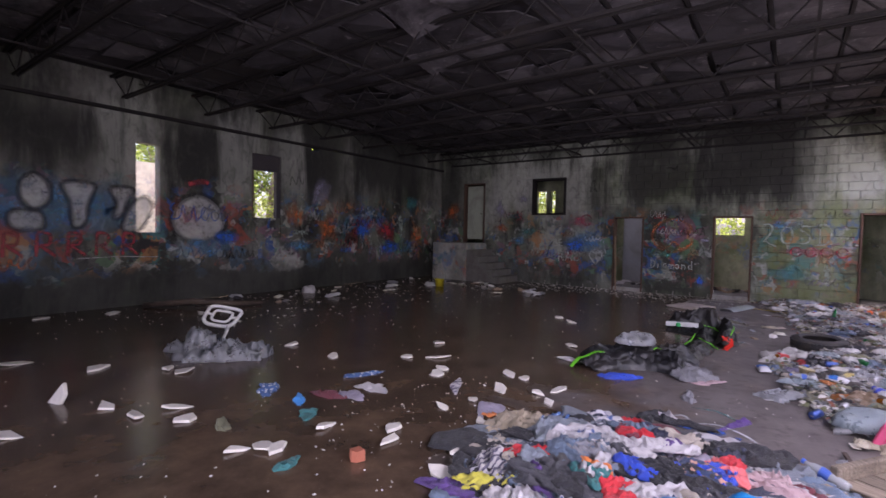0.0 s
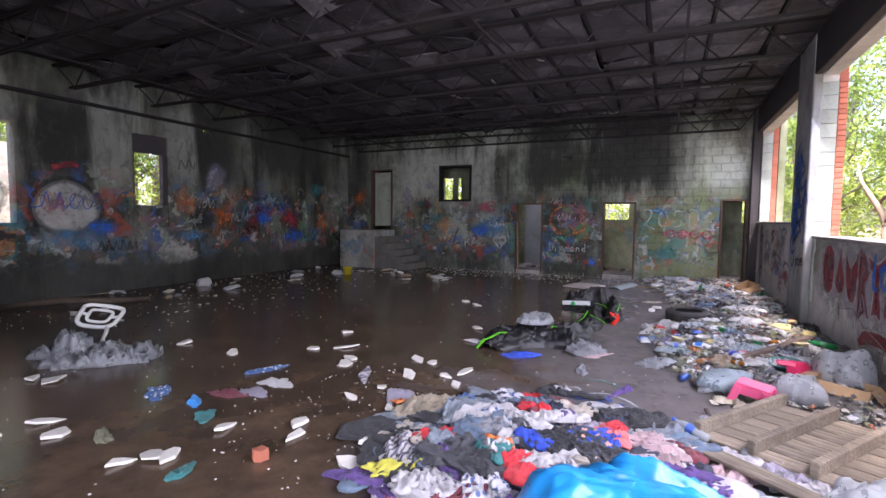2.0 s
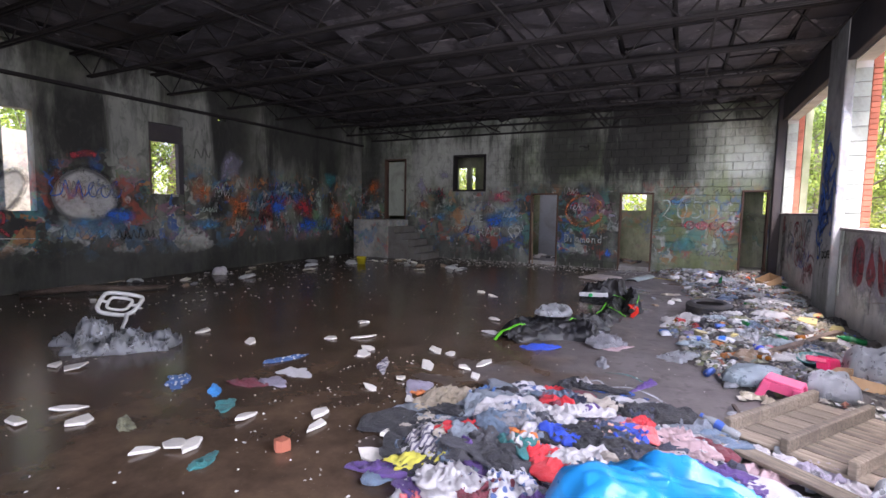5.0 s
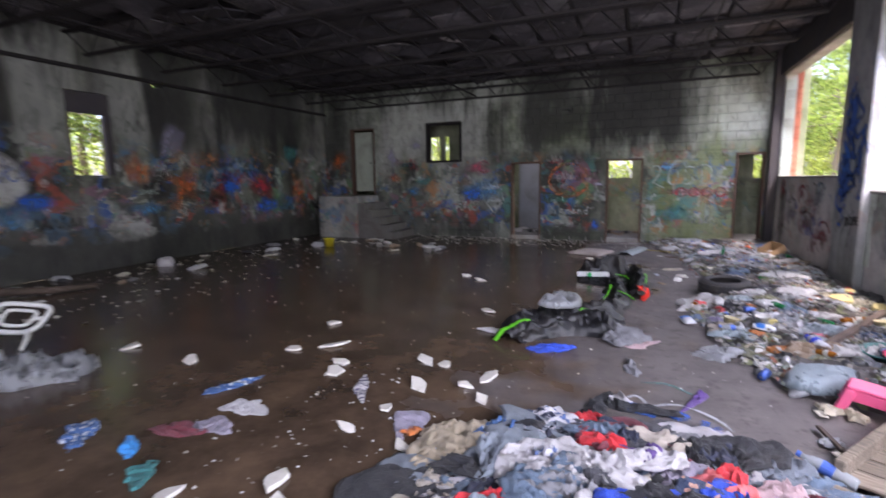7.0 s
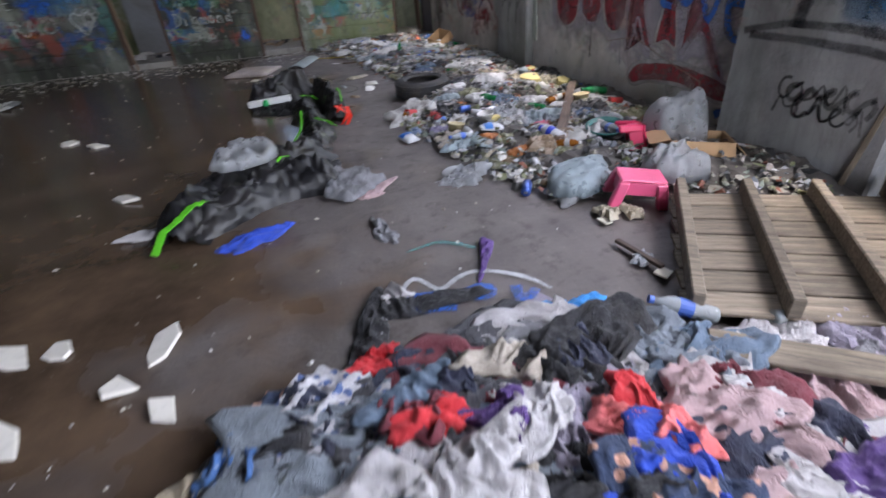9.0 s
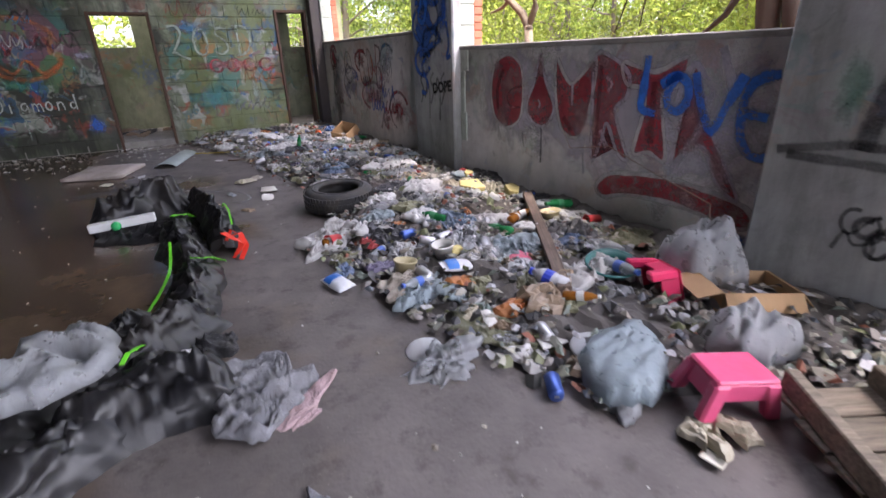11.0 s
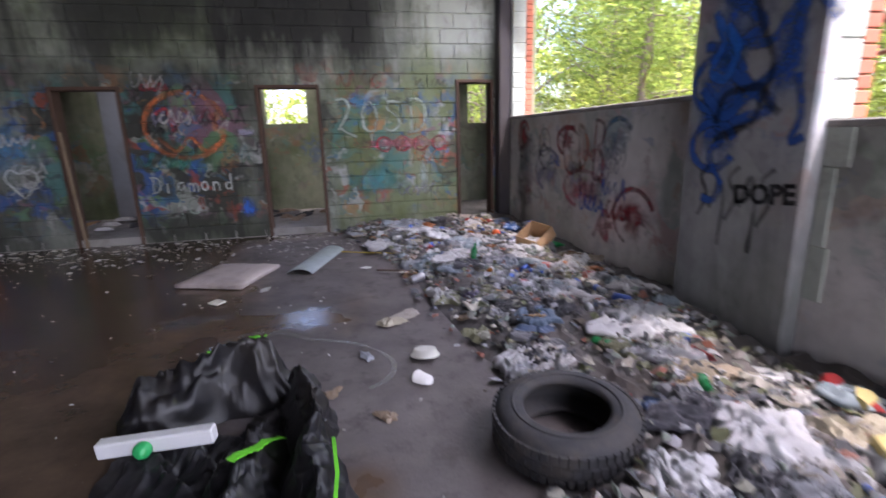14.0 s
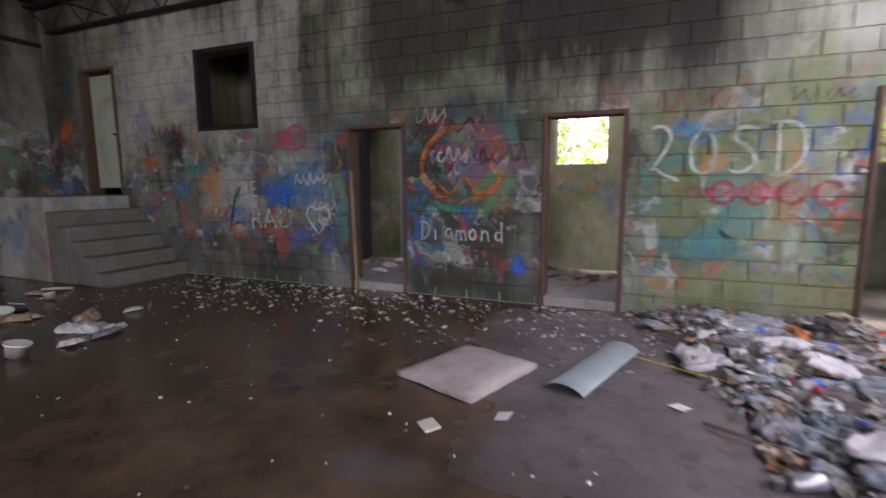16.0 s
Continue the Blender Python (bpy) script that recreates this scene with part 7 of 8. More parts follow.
v, f = scraps(places, 0.010, 0.052, rng, 0.75)
tagged(raw("litter", v, f, LITTER), "small mixed litter of paper, plastic and rag", "litter", kind="stuff")
# scattered flakes on the open floor
places = []
for k in range(1500):
    q = rng.random()
    if q < 0.40:
        x, y = rng.uniform(-7.5, 0.4), 14.6 - abs(rng.normal(0, 0.8))
    elif q < 0.60:
        x, y = rng.uniform(-9.2, -7.0), rng.uniform(3.0, 14.4)
    elif q < 0.72:
        x, y = rng.normal(-1.4, 0.6), rng.normal(4.1, 0.8)
    else:
        x, y = rng.uniform(-6, 1.0), rng.uniform(2.0, 14.4)
    if x < -5.9 and y > 13.2:
        continue
    if -9.2 < x < 2.5 and 1.5 < y < 14.6:
        places.append((x, y, 0.006))
v, f = scraps(places, 0.004, 0.017, rng, 0.3)
more = [(rng.uniform(-6.4, 0.3), 14.55 - abs(rng.normal(0, 0.75)), 0.006) for k in range(420)] + [(rng.uniform(-8.9, -5.5), rng.uniform(5, 13), 0.006) for k in range(220)]
v2, f2 = scraps([q for q in more if not (q[0] < -5.9 and q[1] > 13.2)], 0.012, 0.05, rng, 0.2)
f += [tuple(i + len(v) for i in q) for q in f2]
v += v2
tagged(raw("plaster_flakes", v, f, CHIPS), "small pale plaster flakes scattered on the floor", "debris", kind="stuff")


# countable rubbish
def bottle(label, colour, cap, clear=0.6, h=0.24):
    b = thing("plastic_bottle", pose(0, 0, -5), label, "bottle", "rubbish")
    s = h / 0.24
    prof = [(0.0, 0.0), (0.026, 0.0), (0.032, 0.008), (0.032, 0.06), (0.029, 0.07), (0.032, 0.08), (0.032, 0.15), (0.026, 0.18), (0.013, 0.205), (0.012, 0.222), (0.0, 0.222)]
    part("body", lathe(bmesh.new(), [(r * s, z * s) for r, z in prof], 14), film_plastic("bottle_" + label.split()[0], colour, clear, 0.2), b, smooth=True)
    b = b.children[0]
    part("cap", lathe(bmesh.new(), [(0.0, 0.222 * s), (0.0145 * s, 0.222 * s), (0.0145 * s, 0.24 * s), (0.0, 0.24 * s)], 12), plain("cap_" + label.split()[0], cap, 0.4, 20, 0.1), b, "screw cap")
    part("label", lathe(bmesh.new(), [(0.0325 * s, 0.09 * s), (0.0331 * s, 0.09 * s), (0.0331 * s, 0.14 * s), (0.0325 * s, 0.14 * s)], 14, True), plain("wrap_" + label.split()[0], cap, 0.5, 20, 0.2), b, "paper label")
    return b.parent


def can(label, colour):
    c = thing("drink_can", pose(0, 0, -5), label, "can", "rubbish")
    bm = lathe(bmesh.new(), [(0.0, 0.004), (0.024, 0.0), (0.033, 0.01), (0.033, 0.108), (0.028, 0.12), (0.0, 0.118)], 16)
    for v in bm.verts:
        if 0.02 < v.co.z < 0.1:
            v.co.x *= 0.85
    part("body", bm, plain("can_" + label.split()[0], colour, 0.35, 20, 0.2, 0.6, dirt=0.3), c, smooth=True)
    part("tab", boxed(-0.01, -0.006, 0.119, 0.01, 0.006, 0.122), plain("can_tab_" + label.split()[0], (0.5, 0.5, 0.5), 0.3, 20, 0.1, 1.0), c.children[0])
    return c


def cup(label, colour):
    c = thing("paper_cup", pose(0, 0, -5), label, "cup", "rubbish")
    bm = lathe(bmesh.new(), [(0.024, 0.0), (0.036, 0.1), (0.039, 0.1), (0.037, 0.094), (0.034, 0.096), (0.022, 0.004)], 18, True)
    part("wall", bm, plain("cup_" + label.split()[0], colour, 0.6, 20, 0.15, dirt=0.25), c, smooth=True)
    part("base", lathe(bmesh.new(), [(0.0, 0.003), (0.0235, 0.003), (0.0235, 0.007), (0.0, 0.007)], 18), bpy.data.materials["cup_" + label.split()[0]], c)
    return c


def tub(label, colour, r=0.07, h=0.09):
    c = thing("plastic_tub", pose(0, 0, -5), label, "tub", "rubbish")
    bm = lathe(bmesh.new(), [(r * 0.8, 0.0), (r, h), (r * 1.08, h), (r * 1.08, h - 0.008), (r * 1.02, h - 0.01), (r * 0.95, h - 0.004), (r * 0.76, 0.005)], 22, True)
    part("wall", bm, plain("tub_" + label.split()[0], colour, 0.4, 20, 0.15, dirt=0.25), c, smooth=True)
    part("base", lathe(bmesh.new(), [(0.0, 0.002), (r * 0.79, 0.002), (r * 0.79, 0.007), (0.0, 0.007)], 22), bpy.data.materials["tub_" + label.split()[0]], c)
    return c


def single(name, bm, material, label, category, smooth=True):
    ob = part(name, bm, material, smooth=smooth)
    ob.matrix_world = pose(0, 0, -5)
    return tagged(ob, label, category, "rubbish")


def hue(name, colour, rough=0.5, dirt=0.3):
    return plain("litter_" + name, colour, rough, 14, 0.25, dirt=dirt)


KINDS = [bottle("clear crushed plastic bottle among rubbish", (0.7, 0.75, 0.78), (0.05, 0.12, 0.45)), bottle("green plastic bottle among rubbish", (0.03, 0.30, 0.10), (0.03, 0.2, 0.08), 0.4), bottle("amber plastic bottle among rubbish", (0.45, 0.17, 0.03), (0.6, 0.6, 0.58), 0.4, 0.2),
         can("silver crushed drink can among rubbish", (0.5, 0.5, 0.52)), can("blue crushed drink can among rubbish", (0.06, 0.12, 0.4)), cup("white paper cup among rubbish", (0.75, 0.73, 0.7)), cup("red paper cup among rubbish", (0.6, 0.05, 0.05)),
         tub("white plastic tub among rubbish", (0.68, 0.67, 0.63)), tub("yellowed plastic tub among rubbish", (0.55, 0.48, 0.28))]
WRAPS = []
for k, (nm, c, lab) in enumerate((("white", (0.52, 0.51, 0.50), "crumpled white paper"), ("silver", (0.28, 0.29, 0.31), "crumpled grey wrapper"), ("blue", (0.09, 0.13, 0.22), "crumpled blue wrapper"), ("tan", (0.26, 0.19, 0.13), "crumpled brown paper"),
                                  ("red", (0.35, 0.05, 0.05), "crumpled red wrapper"), ("dark", (0.03, 0.03, 0.035), "torn black plastic"), ("olive", (0.20, 0.20, 0.12), "rotten olive cloth"), ("grey", (0.17, 0.17, 0.18), "crumpled grey cloth"),
                                  ("cream", (0.40, 0.36, 0.27), "yellowed crumpled paper"), ("orange", (0.40, 0.15, 0.05), "orange crumpled wrapper"), ("purple", (0.14, 0.12, 0.20), "purple plastic wrapper"), ("mint", (0.22, 0.28, 0.25), "pale green plastic scrap"))):
    WRAPS.append(single("wrapper", crumple(0.25, 0.17, 0.055, 700 + k, 8, 20, 4.4, 0.2, 0.85), hue(nm, c), lab + " on the rubbish heap", "wrapper", False))
for k, (m, lab) in enumerate(((WHITEP, "white"), (CLEARP, "clear"), (SILVER, "grey"), (BLUEF, "pale blue"))):
    WRAPS.append(single("plastic_bag", crumple(0.34, 0.25, 0.075, 760 + k, 20, 48, 5.5, 0.2, 0.8), m, "crumpled %s plastic bag on the rubbish heap" % lab, "bag"))
SHEETS = [single("cardboard_scrap", shard(0.30, 0.22, 0.008, 801, 5), CARD, "torn brown cardboard scrap on the rubbish", "cardboard", False), single("paper_sheet", shard(0.24, 0.18, 0.006, 802, 4), hue("sheet", (0.66, 0.65, 0.62), 0.8), "dirty white paper sheet on the rubbish", "paper", False),
          single("plastic_dish", lathe(bmesh.new(), [(0.0, 0.0), (0.085, 0.0), (0.09, 0.008), (0.083, 0.014), (0.0, 0.010)], 22), hue("lid", (0.55, 0.56, 0.57), 0.35), "pale round plastic dish on the rubbish", "dish"),
          single("foam_tray", boxed(-0.11, -0.08, 0, 0.11, 0.08, 0.022, 0.008), hue("tray", (0.7, 0.66, 0.55), 0.7), "off-white foam food tray on the rubbish", "tray", False)]
r2 = random.Random(21)


def toss(ob, x, y, upright=False, size=1.0, z=None, turn=None):
    """Lay a copy on the rubbish."""
    h = heap(x, y) if z is None else z
    flat = ob.name.split(".")[0] in ("plastic_bottle", "drink_can", "paper_cup")
    tilt = r2.uniform(-14, 14)
    if flat and not upright:
        m = pose(x, y, h + 0.04 * size, 90 + tilt, 0, r2.uniform(0, 360))
    else:
        m = pose(x, y, h + 0.008, tilt, r2.uniform(-14, 14), r2.uniform(0, 360) if turn is None else turn)
    return copy_thing(ob, m @ Matrix.Scale(size, 4)) if size == 1.0 else resized(ob, m, size)


def resized(ob, m, size):
    made = copy_thing(ob, m)
    made.scale = (size, size, size)
    return made


def anywhere():
    while True:
        y = r2.uniform(5.6, 14.45)
        e = float(edge(y))
        x = r2.uniform(e + 0.02, EAST - 0.2)
        if (x - 1.08) ** 2 + (y - 9.36) ** 2 > 0.2 and not (nz(x * 1.7, y * 1.7, 6) < -0.08 and r2.random() < 0.7) and not (x > 2.4 and (9.5 < y < 11 or y > 14.2)) and not (5.2 < y < 6.6 and x > 1.3):
            return x, y


for k in range(300):
    x, y = anywhere()
    toss(WRAPS[(13, 1, 3, 5, 6, 7, 8, 11, 12, 13, 14, 15, 13, 5, 7, 14, 13, 2, 4, 9, 10, 6, 15, 14)[k % 24]], x, y, size=r2.uniform(0.45, 1.15))
for k in range(56):
    x, y = anywhere()
    toss(KINDS[(0, 1, 2, 3, 4, 5, 0, 3, 0, 0, 2, 6, 3, 0)[k % 14]], x, y, r2.random() < 0.03, r2.uniform(0.85, 1.15))
for k in range(30):
    x, y = anywhere()
    toss(SHEETS[k % len(SHEETS)], x, y, size=r2.uniform(0.7, 1.5))
# larger rags and torn sheets half buried in it
for k in range(40):
    x, y = anywhere()
    a, b = r2.uniform(0.2, 0.36), r2.uniform(0.16, 0.3)
    if k % 2:
        garment(x, y, a, b, r2.uniform(0, 360), ("khaki", "char", "grey", "denim", "black", "cream", "slate", "tan", "black", "char")[k // 2 % 10], 0.12, heap(x, y) + 0.02, "half buried in the rubbish")
    else:
        SEED[0] += 1
        ob = part("plastic_sheet", drape(a * 1.6, b * 1.6, 0.10, SEED[0]), (CLEARP, SILVER, CLEARP, BLACKP, WHITEP, BLUEF)[k // 2 % 6], smooth=True)
        ob.matrix_world = pose(x, y, heap(x, y) + 0.02, 0, 0, r2.uniform(0, 360))
        tagged(ob, "torn %s plastic sheet half buried in the rubbish" % ("clear", "grey", "clear", "black", "white", "pale blue")[k // 2 % 6], "sheet", "rubbish")


def pouch(x, y, turn, w, l, colour, band, label):
    """A flat sealed food packet with crimped ends and a printed panel."""
    p = thing("food_packet", pose(x, y, heap(x, y) + 0.03, 5, -4, turn), label, "packet", "rubbish")
    bm = bmesh.new()
    rows = []
    for j in range(11):
        f = j / 10
        puff = 0.028 * math.sin(math.pi * f) ** 0.6
        rows.append([bm.verts.new((w * (i / 8 - 0.5), l * (f - 0.5), side * puff * (1 - (2 * i / 8 - 1) ** 4) + 0.004 * nz(i * 1.3, j * 1.1, side))) for side in (1,) for i in range(9)] + [bm.verts.new((w * (i / 8 - 0.5), l * (f - 0.5), -0.012 * math.sin(math.pi * f))) for i in (8, 0)])
    for a, b in zip(rows, rows[1:]):
        for k in range(11):
            bm.faces.new((a[k], a[(k + 1) % 11], b[(k + 1) % 11], b[k]))
    bm.faces.new(rows[0])
    bm.faces.new(rows[-1][::-1])
    part("body", bm, hue("packet_" + label.split()[0], colour, 0.35), p, smooth=True)
    bm = bmesh.new()
    rows = []
    for j in range(6):
        f = 0.52 + 0.07 * j
        rows.append([bm.verts.new((w * 0.96 * (i / 8 - 0.5), l * (f - 0.5), 0.028 * math.sin(math.pi * f) ** 0.6 * (1 - (2 * i / 8 - 1) ** 4) + 0.006)) for i in range(9)])
    for a, b in zip(rows, rows[1:]):
        for k in range(8):
            bm.faces.new((a[k], a[k + 1], b[k + 1], b[k]))
    part("printed_panel", bm, hue("print_" + label.split()[0], band, 0.35), p, "printed panel", True)
    return p


pouch(0.56, 7.72, 15, 0.12, 0.21, (0.62, 0.63, 0.66), (0.03, 0.16, 0.55), "white food packet with a blue end")
pouch(1.20, 7.36, 80, 0.12, 0.20, (0.58, 0.58, 0.60), (0.04, 0.18, 0.55), "pale food packet with a blue band")
pouch(1.56, 7.20, -40, 0.17, 0.34, (0.52, 0.55, 0.56), (0.62, 0.10, 0.18), "silvery food packet with a red band")
pouch(2.05, 11.55, 60, 0.14, 0.22, (0.5, 0.5, 0.5), (0.5, 0.06, 0.05), "grey food packet with a red band")
FOAM = hue("yellowed_foam", (0.62, 0.52, 0.22), 0.85, 0.15)
for x, y, w, l, h, turn in ((1.29, 7.52, 0.14, 0.08, 0.04, 10), (2.20, 8.72, 0.34, 0.24, 0.05, 30), (2.42, 8.40, 0.26, 0.14, 0.06, 60), (2.38, 9.05, 0.15, 0.12, 0.07, 15)):
    ob = part("foam_piece", shard(w, l, h, int(x * 977), 5), FOAM)
    ob.matrix_world = pose(x, y, heap(x, y) + 0.03, 6, -5, turn)
    tagged(ob, "broken piece of yellowed foam on the rubbish", "foam", "rubbish")
bowl = tub("teal plastic bowl sunk in the rubbish", (0.03, 0.16, 0.15), 0.14, 0.06)
bowl.matrix_world = pose(1.90, 6.80, 0.12, 8, -6, 0)
food = tub("cream foam container lying on the floor", (0.72, 0.70, 0.62), 0.085, 0.045)
food.matrix_world = pose(0.66, 10.33, 0.012, 172, 6, 30)
food.location.z = 0.055
ball = part("ball", lathe(bmesh.new(), [(0.001, -0.05), (0.03, -0.04), (0.047, -0.018), (0.05, 0.0), (0.047, 0.018), (0.03, 0.04), (0.001, 0.05)], 18), hue("orange_ball", (0.75, 0.13, 0.03), 0.45, 0.1), smooth=True)
ball.matrix_world = pose(1.98, 12.92, heap(1.98, 12.92) + 0.05)
tagged(ball, "small bright orange ball on the rubbish", "ball")
carton = thing("cardboard_carton", pose(2.30, 12.52, heap(2.3, 12.52) - 0.01, 10, -22, 35), "tipped brown cardboard carton by the wall", "box")
for a in ((-0.17, -0.13, 0, 0.17, -0.124, 0.22), (-0.17, 0.124, 0, 0.17, 0.13, 0.22), (-0.17, -0.123, 0, -0.164, 0.123, 0.22), (0.164, -0.123, 0, 0.17, 0.123, 0.22), (-0.163, -0.123, 0, 0.163, 0.123, 0.006)):
    part("side", boxed(*a), CARD, carton)
part("flap", boxed(-0.16, -0.11, 0, 0.16, 0, 0.005, m=pose(0, -0.132, 0.22, 60)), CARD, carton)
garment(2.34, 13.32, 0.24, 0.2, 20, "bluep", 0.16, heap(2.34, 13.32) + 0.03, "bundled on the rubbish")
garment(0.63, 11.05, 0.18, 0.14, 50, "cream", 0.05, 0.004, "flat on the bare floor")
# things that can be told apart
for ob, x, y, s in ((KINDS[1], 2.55, 7.80, 1.1), (KINDS[1], 1.78, 7.58, 1.3), (KINDS[6], 2.34, 9.15, 1.2), (KINDS[2], 1.92, 7.78, 1.2), (KINDS[8], 0.94, 7.56, 1.0), (WRAPS[12], 1.78, 9.0, 1.4), (WRAPS[12], 1.45, 8.18, 1.2), (WRAPS[2], 0.63, 7.84, 0.9),
                    (WRAPS[14], 0.74, 8.42, 1.5), (WRAPS[14], 1.0, 8.35, 1.3), (WRAPS[5], 1.05, 8.08, 1.8), (WRAPS[10], 0.89, 7.74, 1.0), (WRAPS[9], 1.17, 7.2, 0.8), (WRAPS[8], 2.35, 8.62, 1.6), (WRAPS[8], 2.2, 8.9, 1.5), (WRAPS[6], 1.5, 8.55, 1.6),
                    (WRAPS[15], 1.67, 7.32, 1.5), (SHEETS[3], 1.34, 7.58, 0.7), (WRAPS[3], 0.36, 9.72, 0.45), (SHEETS[2], 0.68, 6.82, 1.0), (SHEETS[2], 1.3, 6.35, 1.2), (WRAPS[13], 0.70, 6.66, 1.0), (WRAPS[6], 1.44, 7.0, 1.0), (WRAPS[3], 1.42, 6.76, 1.5)):
    toss(ob, x, y, size=s)
for ob, x, y, s in ((KINDS[5], 0.62, 9.95, 1.1), (WRAPS[4], 1.32, 9.05, 0.6), (WRAPS[4], 1.5, 9.45, 0.7), (KINDS[1], 1.65, 10.05, 1.0), (WRAPS[3], 1.85, 13.1, 1.3), (WRAPS[2], 1.8, 13.5, 1.0), (WRAPS[9], 1.4, 13.0, 0.6), (SHEETS[0], 1.9, 9.6, 1.5), (SHEETS[0], 1.5, 11.2, 1.8), (WRAPS[8], 0.5, 10.9, 0.9),
                    (WRAPS[1], 0.3, 10.4, 0.5), (WRAPS[3], 0.1, 10.0, 0.4), (SHEETS[1], -0.55, 12.0, 0.6), (SHEETS[3], -0.89, 11.75, 0.6), (SHEETS[1], 0.42, 12.5, 0.6), (WRAPS[2], 0.87, 14.45, 0.6), (SHEETS[0], 1.25, 13.3, 1.2), (WRAPS[12], 1.2, 13.6, 1.2), (WRAPS[12], 1.35, 13.2, 1.2)):
    toss(ob, x, y, size=s)
for ob, x, y, s in ((KINDS[0], 1.10, 4.82, 1.1), (KINDS[0], 1.28, 4.74, 1.0), (WRAPS[2], 2.28, 5.72, 0.9), (KINDS[8], 2.36, 5.52, 0.8), (WRAPS[8], 1.26, 5.80, 0.9), (WRAPS[8], 1.12, 6.84, 0.5), (SHEETS[3], 1.2, 5.72, 0.35), (SHEETS[3], 1.15, 5.18, 0.4), (KINDS[4], 1.02, 6.32, 1.0), (WRAPS[8], 1.4, 5.75, 0.7), (WRAPS[1], 1.14, 5.32, 0.6),
                    (WRAPS[4], 1.55, 4.32, 0.6), (WRAPS[10], 1.86, 5.05, 0.6), (WRAPS[3], 1.7, 3.9, 1.2)):
    toss(ob, x, y, size=s, z=0.01)
garment(1.12, 6.80, 0.44, 0.42, 30, "khaki", 0.09, 0.03, "on the edge of the rubbish")
garment(1.33, 6.72, 0.40, 0.12, 125, "tan", 0.12, 0.05, "on the edge of the rubbish")
jug = bottle("white plastic jug with a blue cap", (0.62, 0.62, 0.66), (0.03, 0.06, 0.5), 0.1, 0.28)
jug.matrix_world = pose(1.50, 6.74, 0.15, 80, 0, 200)
jug.scale = (1.3, 1.3, 0.8)
# along the dark west and north walls
for k in range(46):
    if k % 2:
        x, y = r2.uniform(-9.0, -7.3), r2.uniform(5.0, 13.0)
    else:
        x, y = r2.uniform(-7.8, -3.6), r2.uniform(11.4, 13.2)
    toss(r2.choice([WRAPS[0], WRAPS[3], WRAPS[7], WRAPS[12], SHEETS[1], SHEETS[3], WRAPS[5], KINDS[7]]), x, y, size=r2.uniform(0.6, 1.3), z=0.0)
for k in range(44):
    toss(r2.choice([WRAPS[0], WRAPS[7], SHEETS[1], WRAPS[3], SHEETS[0], WRAPS[5], WRAPS[5]]), r2.uniform(-4.0, -1.9) if k % 2 else r2.uniform(-1.5, 0.6), r2.uniform(15.3, 16.3), size=r2.uniform(0.8, 1.5), z=0.10)
bk = tub("lemon yellow bucket on the floor", (0.75, 0.62, 0.03), 0.13, 0.2)
bk.name, bk["category"], bk["group"] = "bucket", "bucket", "far rubbish"
bk.matrix_world = pose(-7.15, 11.75, 0.0)
ob = part("pillow", crumple(0.36, 0.3, 0.22, 901, 14, 36, 2, 0.8), cloth_of("white"), smooth=True)
ob.matrix_world = pose(-8.6, 8.4, 0)
tagged(ob, "dirty white pillow against the wall", "pillow")
log = part("branch", tube(bmesh.new(), [(-8.9, 4.9, 0.05), (-8.3, 5.5, 0.12), (-7.9, 6.1, 0.06), (-7.7, 6.6, 0.05)], [0.05, 0.06, 0.05, 0.03], 9), DARKWOOD, smooth=True)
tagged(log, "thick fallen branch on the wet floor", "branch")
for ob in (*KINDS, *WRAPS, *SHEETS):
    x, y = anywhere()
    ob.matrix_world = pose(x, y, heap(x, y) + (0.035 if ob in KINDS[:7] else 0.01), 88 if ob in KINDS[:7] else 6, 4, r2.uniform(0, 360))

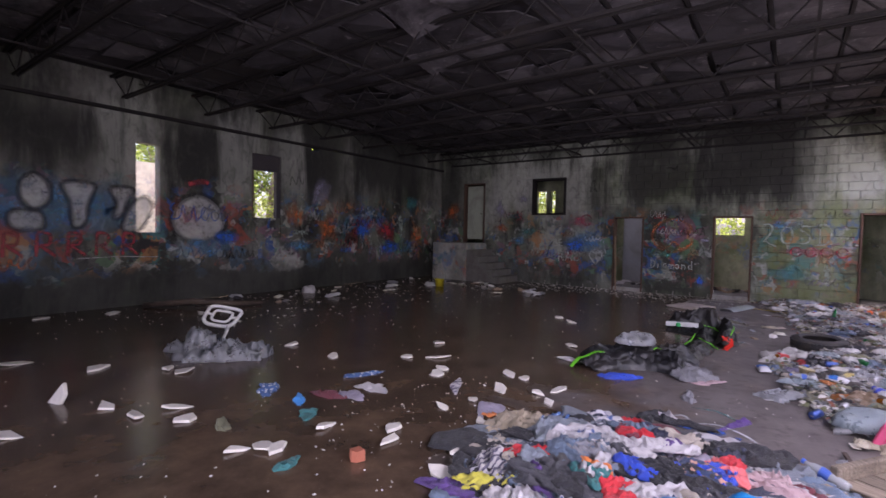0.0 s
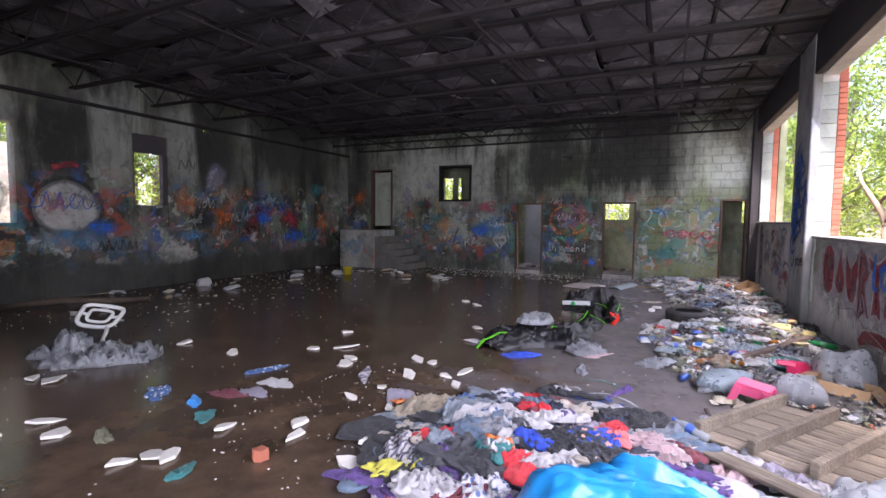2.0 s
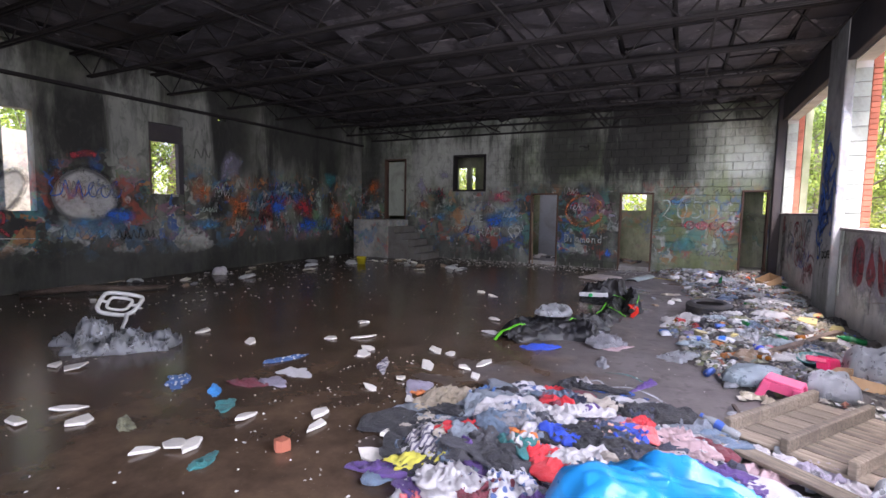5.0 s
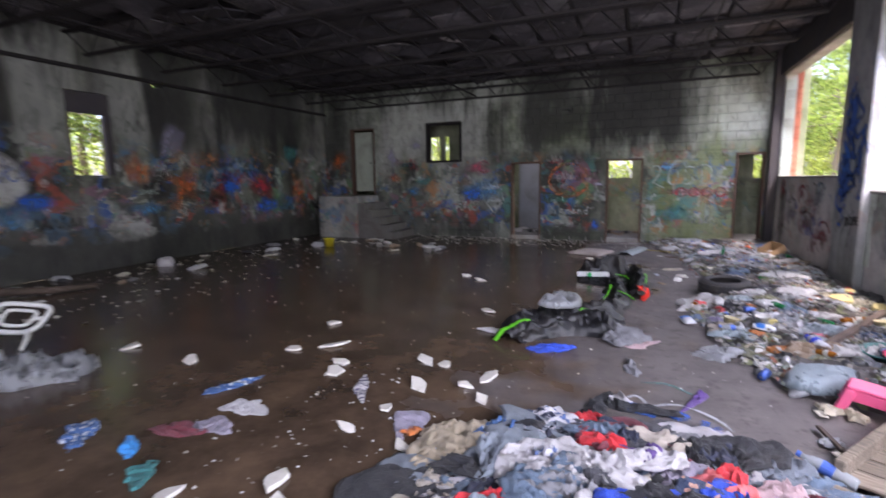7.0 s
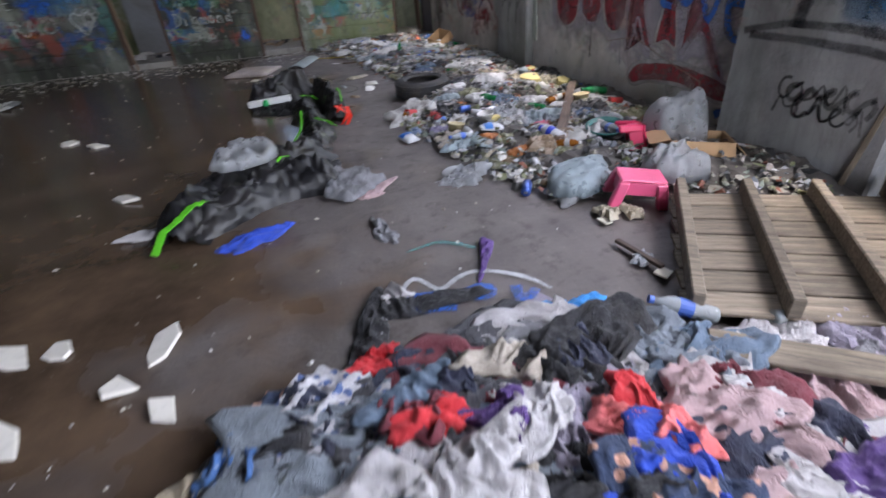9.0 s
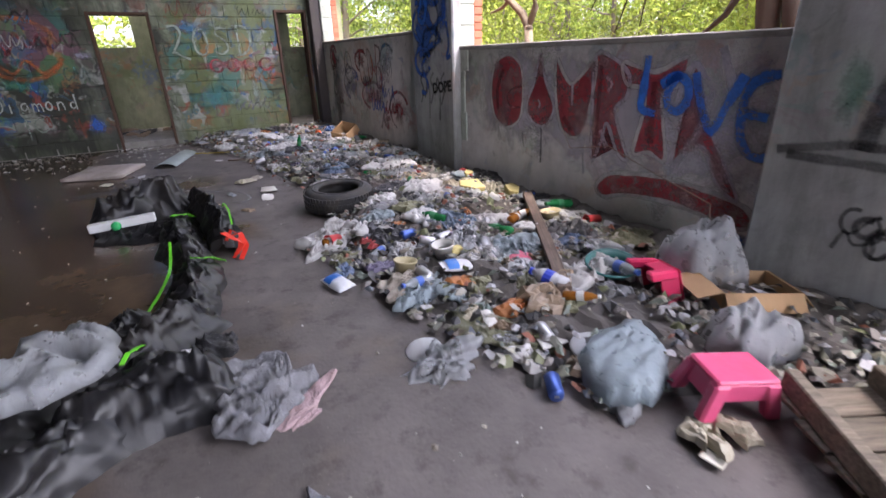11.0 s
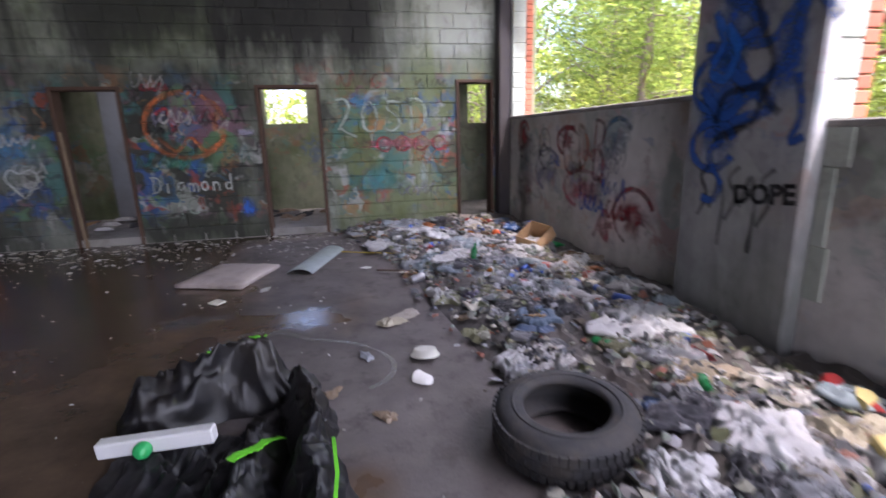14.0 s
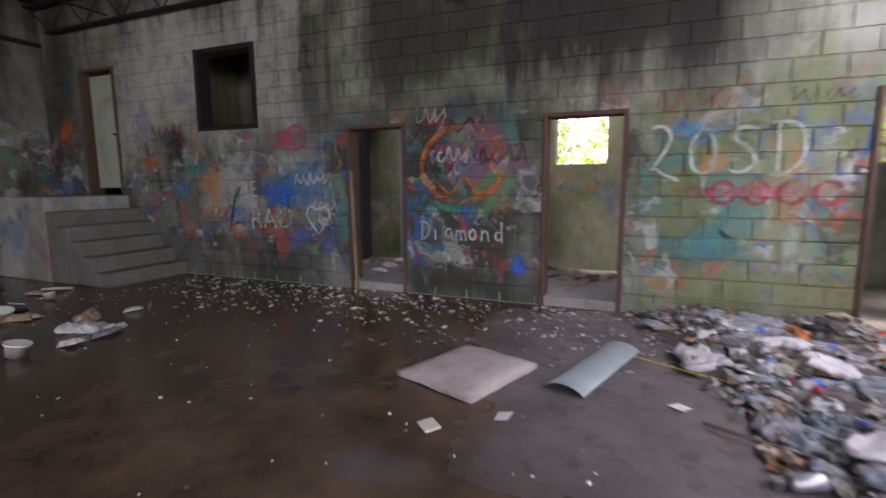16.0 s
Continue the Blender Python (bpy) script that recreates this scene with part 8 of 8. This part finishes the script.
# ---- bricks in the jambs and blocks of the north wall ----
BRICKME = bpy.data.meshes.new("brick")
bm = boxed(0, 0, 0, 0.102, 0.03, 0.065, 0.004)
bm.to_mesh(BRICKME)
bm.free()
BRICKME.materials.append(BRICK)
BLOCKME = bpy.data.meshes.new("jamb_block")
bm = boxed(0, 0, 0, 0.196, 0.03, 0.19, 0.005)
bm.to_mesh(BLOCKME)
bm.free()
BLOCKME.materials.append(JAMB)
for y0, z0, z1 in ((9.74, 1.38, 3.66), (14.41, 1.58, 3.66)):
    k, z = 0, z0 + 0.005
    while z + 0.065 < z1:
        ob = new("brick", BRICKME)
        ob.parent, ob.location = wall_east, (EAST + 0.205, y0 - 0.012 + 0.003 * nz(k, y0), z)
        k, z = k + 1, z + 0.075
    z = z0 + 0.005
    while z + 0.18 < z1:
        ob = new("block", BLOCKME)
        ob.parent, ob.location = wall_east, (EAST + 0.003, y0 - 0.02, z)
        z += 0.2

FACE = bpy.data.meshes.new("block_face")
bm = bmesh.new()
q = [(0, 0), (0.388, 0), (0.388, 0.188), (0, 0.188)]
back = [bm.verts.new((x, 0.012, z)) for x, z in q]
front = [bm.verts.new((x + (0.005 if x == 0 else -0.005), 0, z + (0.005 if z == 0 else -0.005))) for x, z in q]
bm.faces.new(front)
for k in range(4):
    bm.faces.new((back[k], back[(k + 1) % 4], front[(k + 1) % 4], front[k]))
bm.to_mesh(FACE)
bm.free()
FACE.materials.append(NWALL)
fv, ff = [], []
r3 = random.Random(9)
for row in range(21):
    z = 0.004 + 0.2 * row
    x = WEST + 0.01 - (0.2 if row % 2 else 0.0)
    while x < EAST - 0.02:
        a, b = max(x, WEST + 0.003), min(x + 0.388, EAST - 0.003)
        spans = [(a, b)]
        for o in NORTH_OPEN:
            if z + 0.188 > o[2] + 0.02 and z < o[3] - 0.02:
                spans = [s for p, w in spans for s in ((p, min(w, o[0] - 0.004)), (max(p, o[1] + 0.004), w)) if s[1] - s[0] > 0.03]
        for p, w in spans:
            out = r3.uniform(0.0, 0.004)
            if p > -3.9 and z < 3.0:
                ob = new("block", FACE)
                ob.parent, ob.location, ob.scale = wall_north, (p, NORTH - out, z), ((w - p) / 0.388, 1, 1)
            else:
                n = len(fv)
                fv += [(p, NORTH + 0.012, z), (w, NORTH + 0.012, z), (w, NORTH + 0.012, z + 0.188), (p, NORTH + 0.012, z + 0.188)]
                fv += [(p + 0.005, NORTH - out, z + 0.005), (w - 0.005, NORTH - out, z + 0.005), (w - 0.005, NORTH - out, z + 0.183), (p + 0.005, NORTH - out, z + 0.183)]
                ff.append((n + 4, n + 5, n + 6, n + 7))
                ff += [(n + k, n + (k + 1) % 4, n + 4 + (k + 1) % 4, n + 4 + k) for k in range(4)]
        x += 0.4
tagged(raw("far_blocks", fv, ff, NWALL, wall_north), kind="stuff")
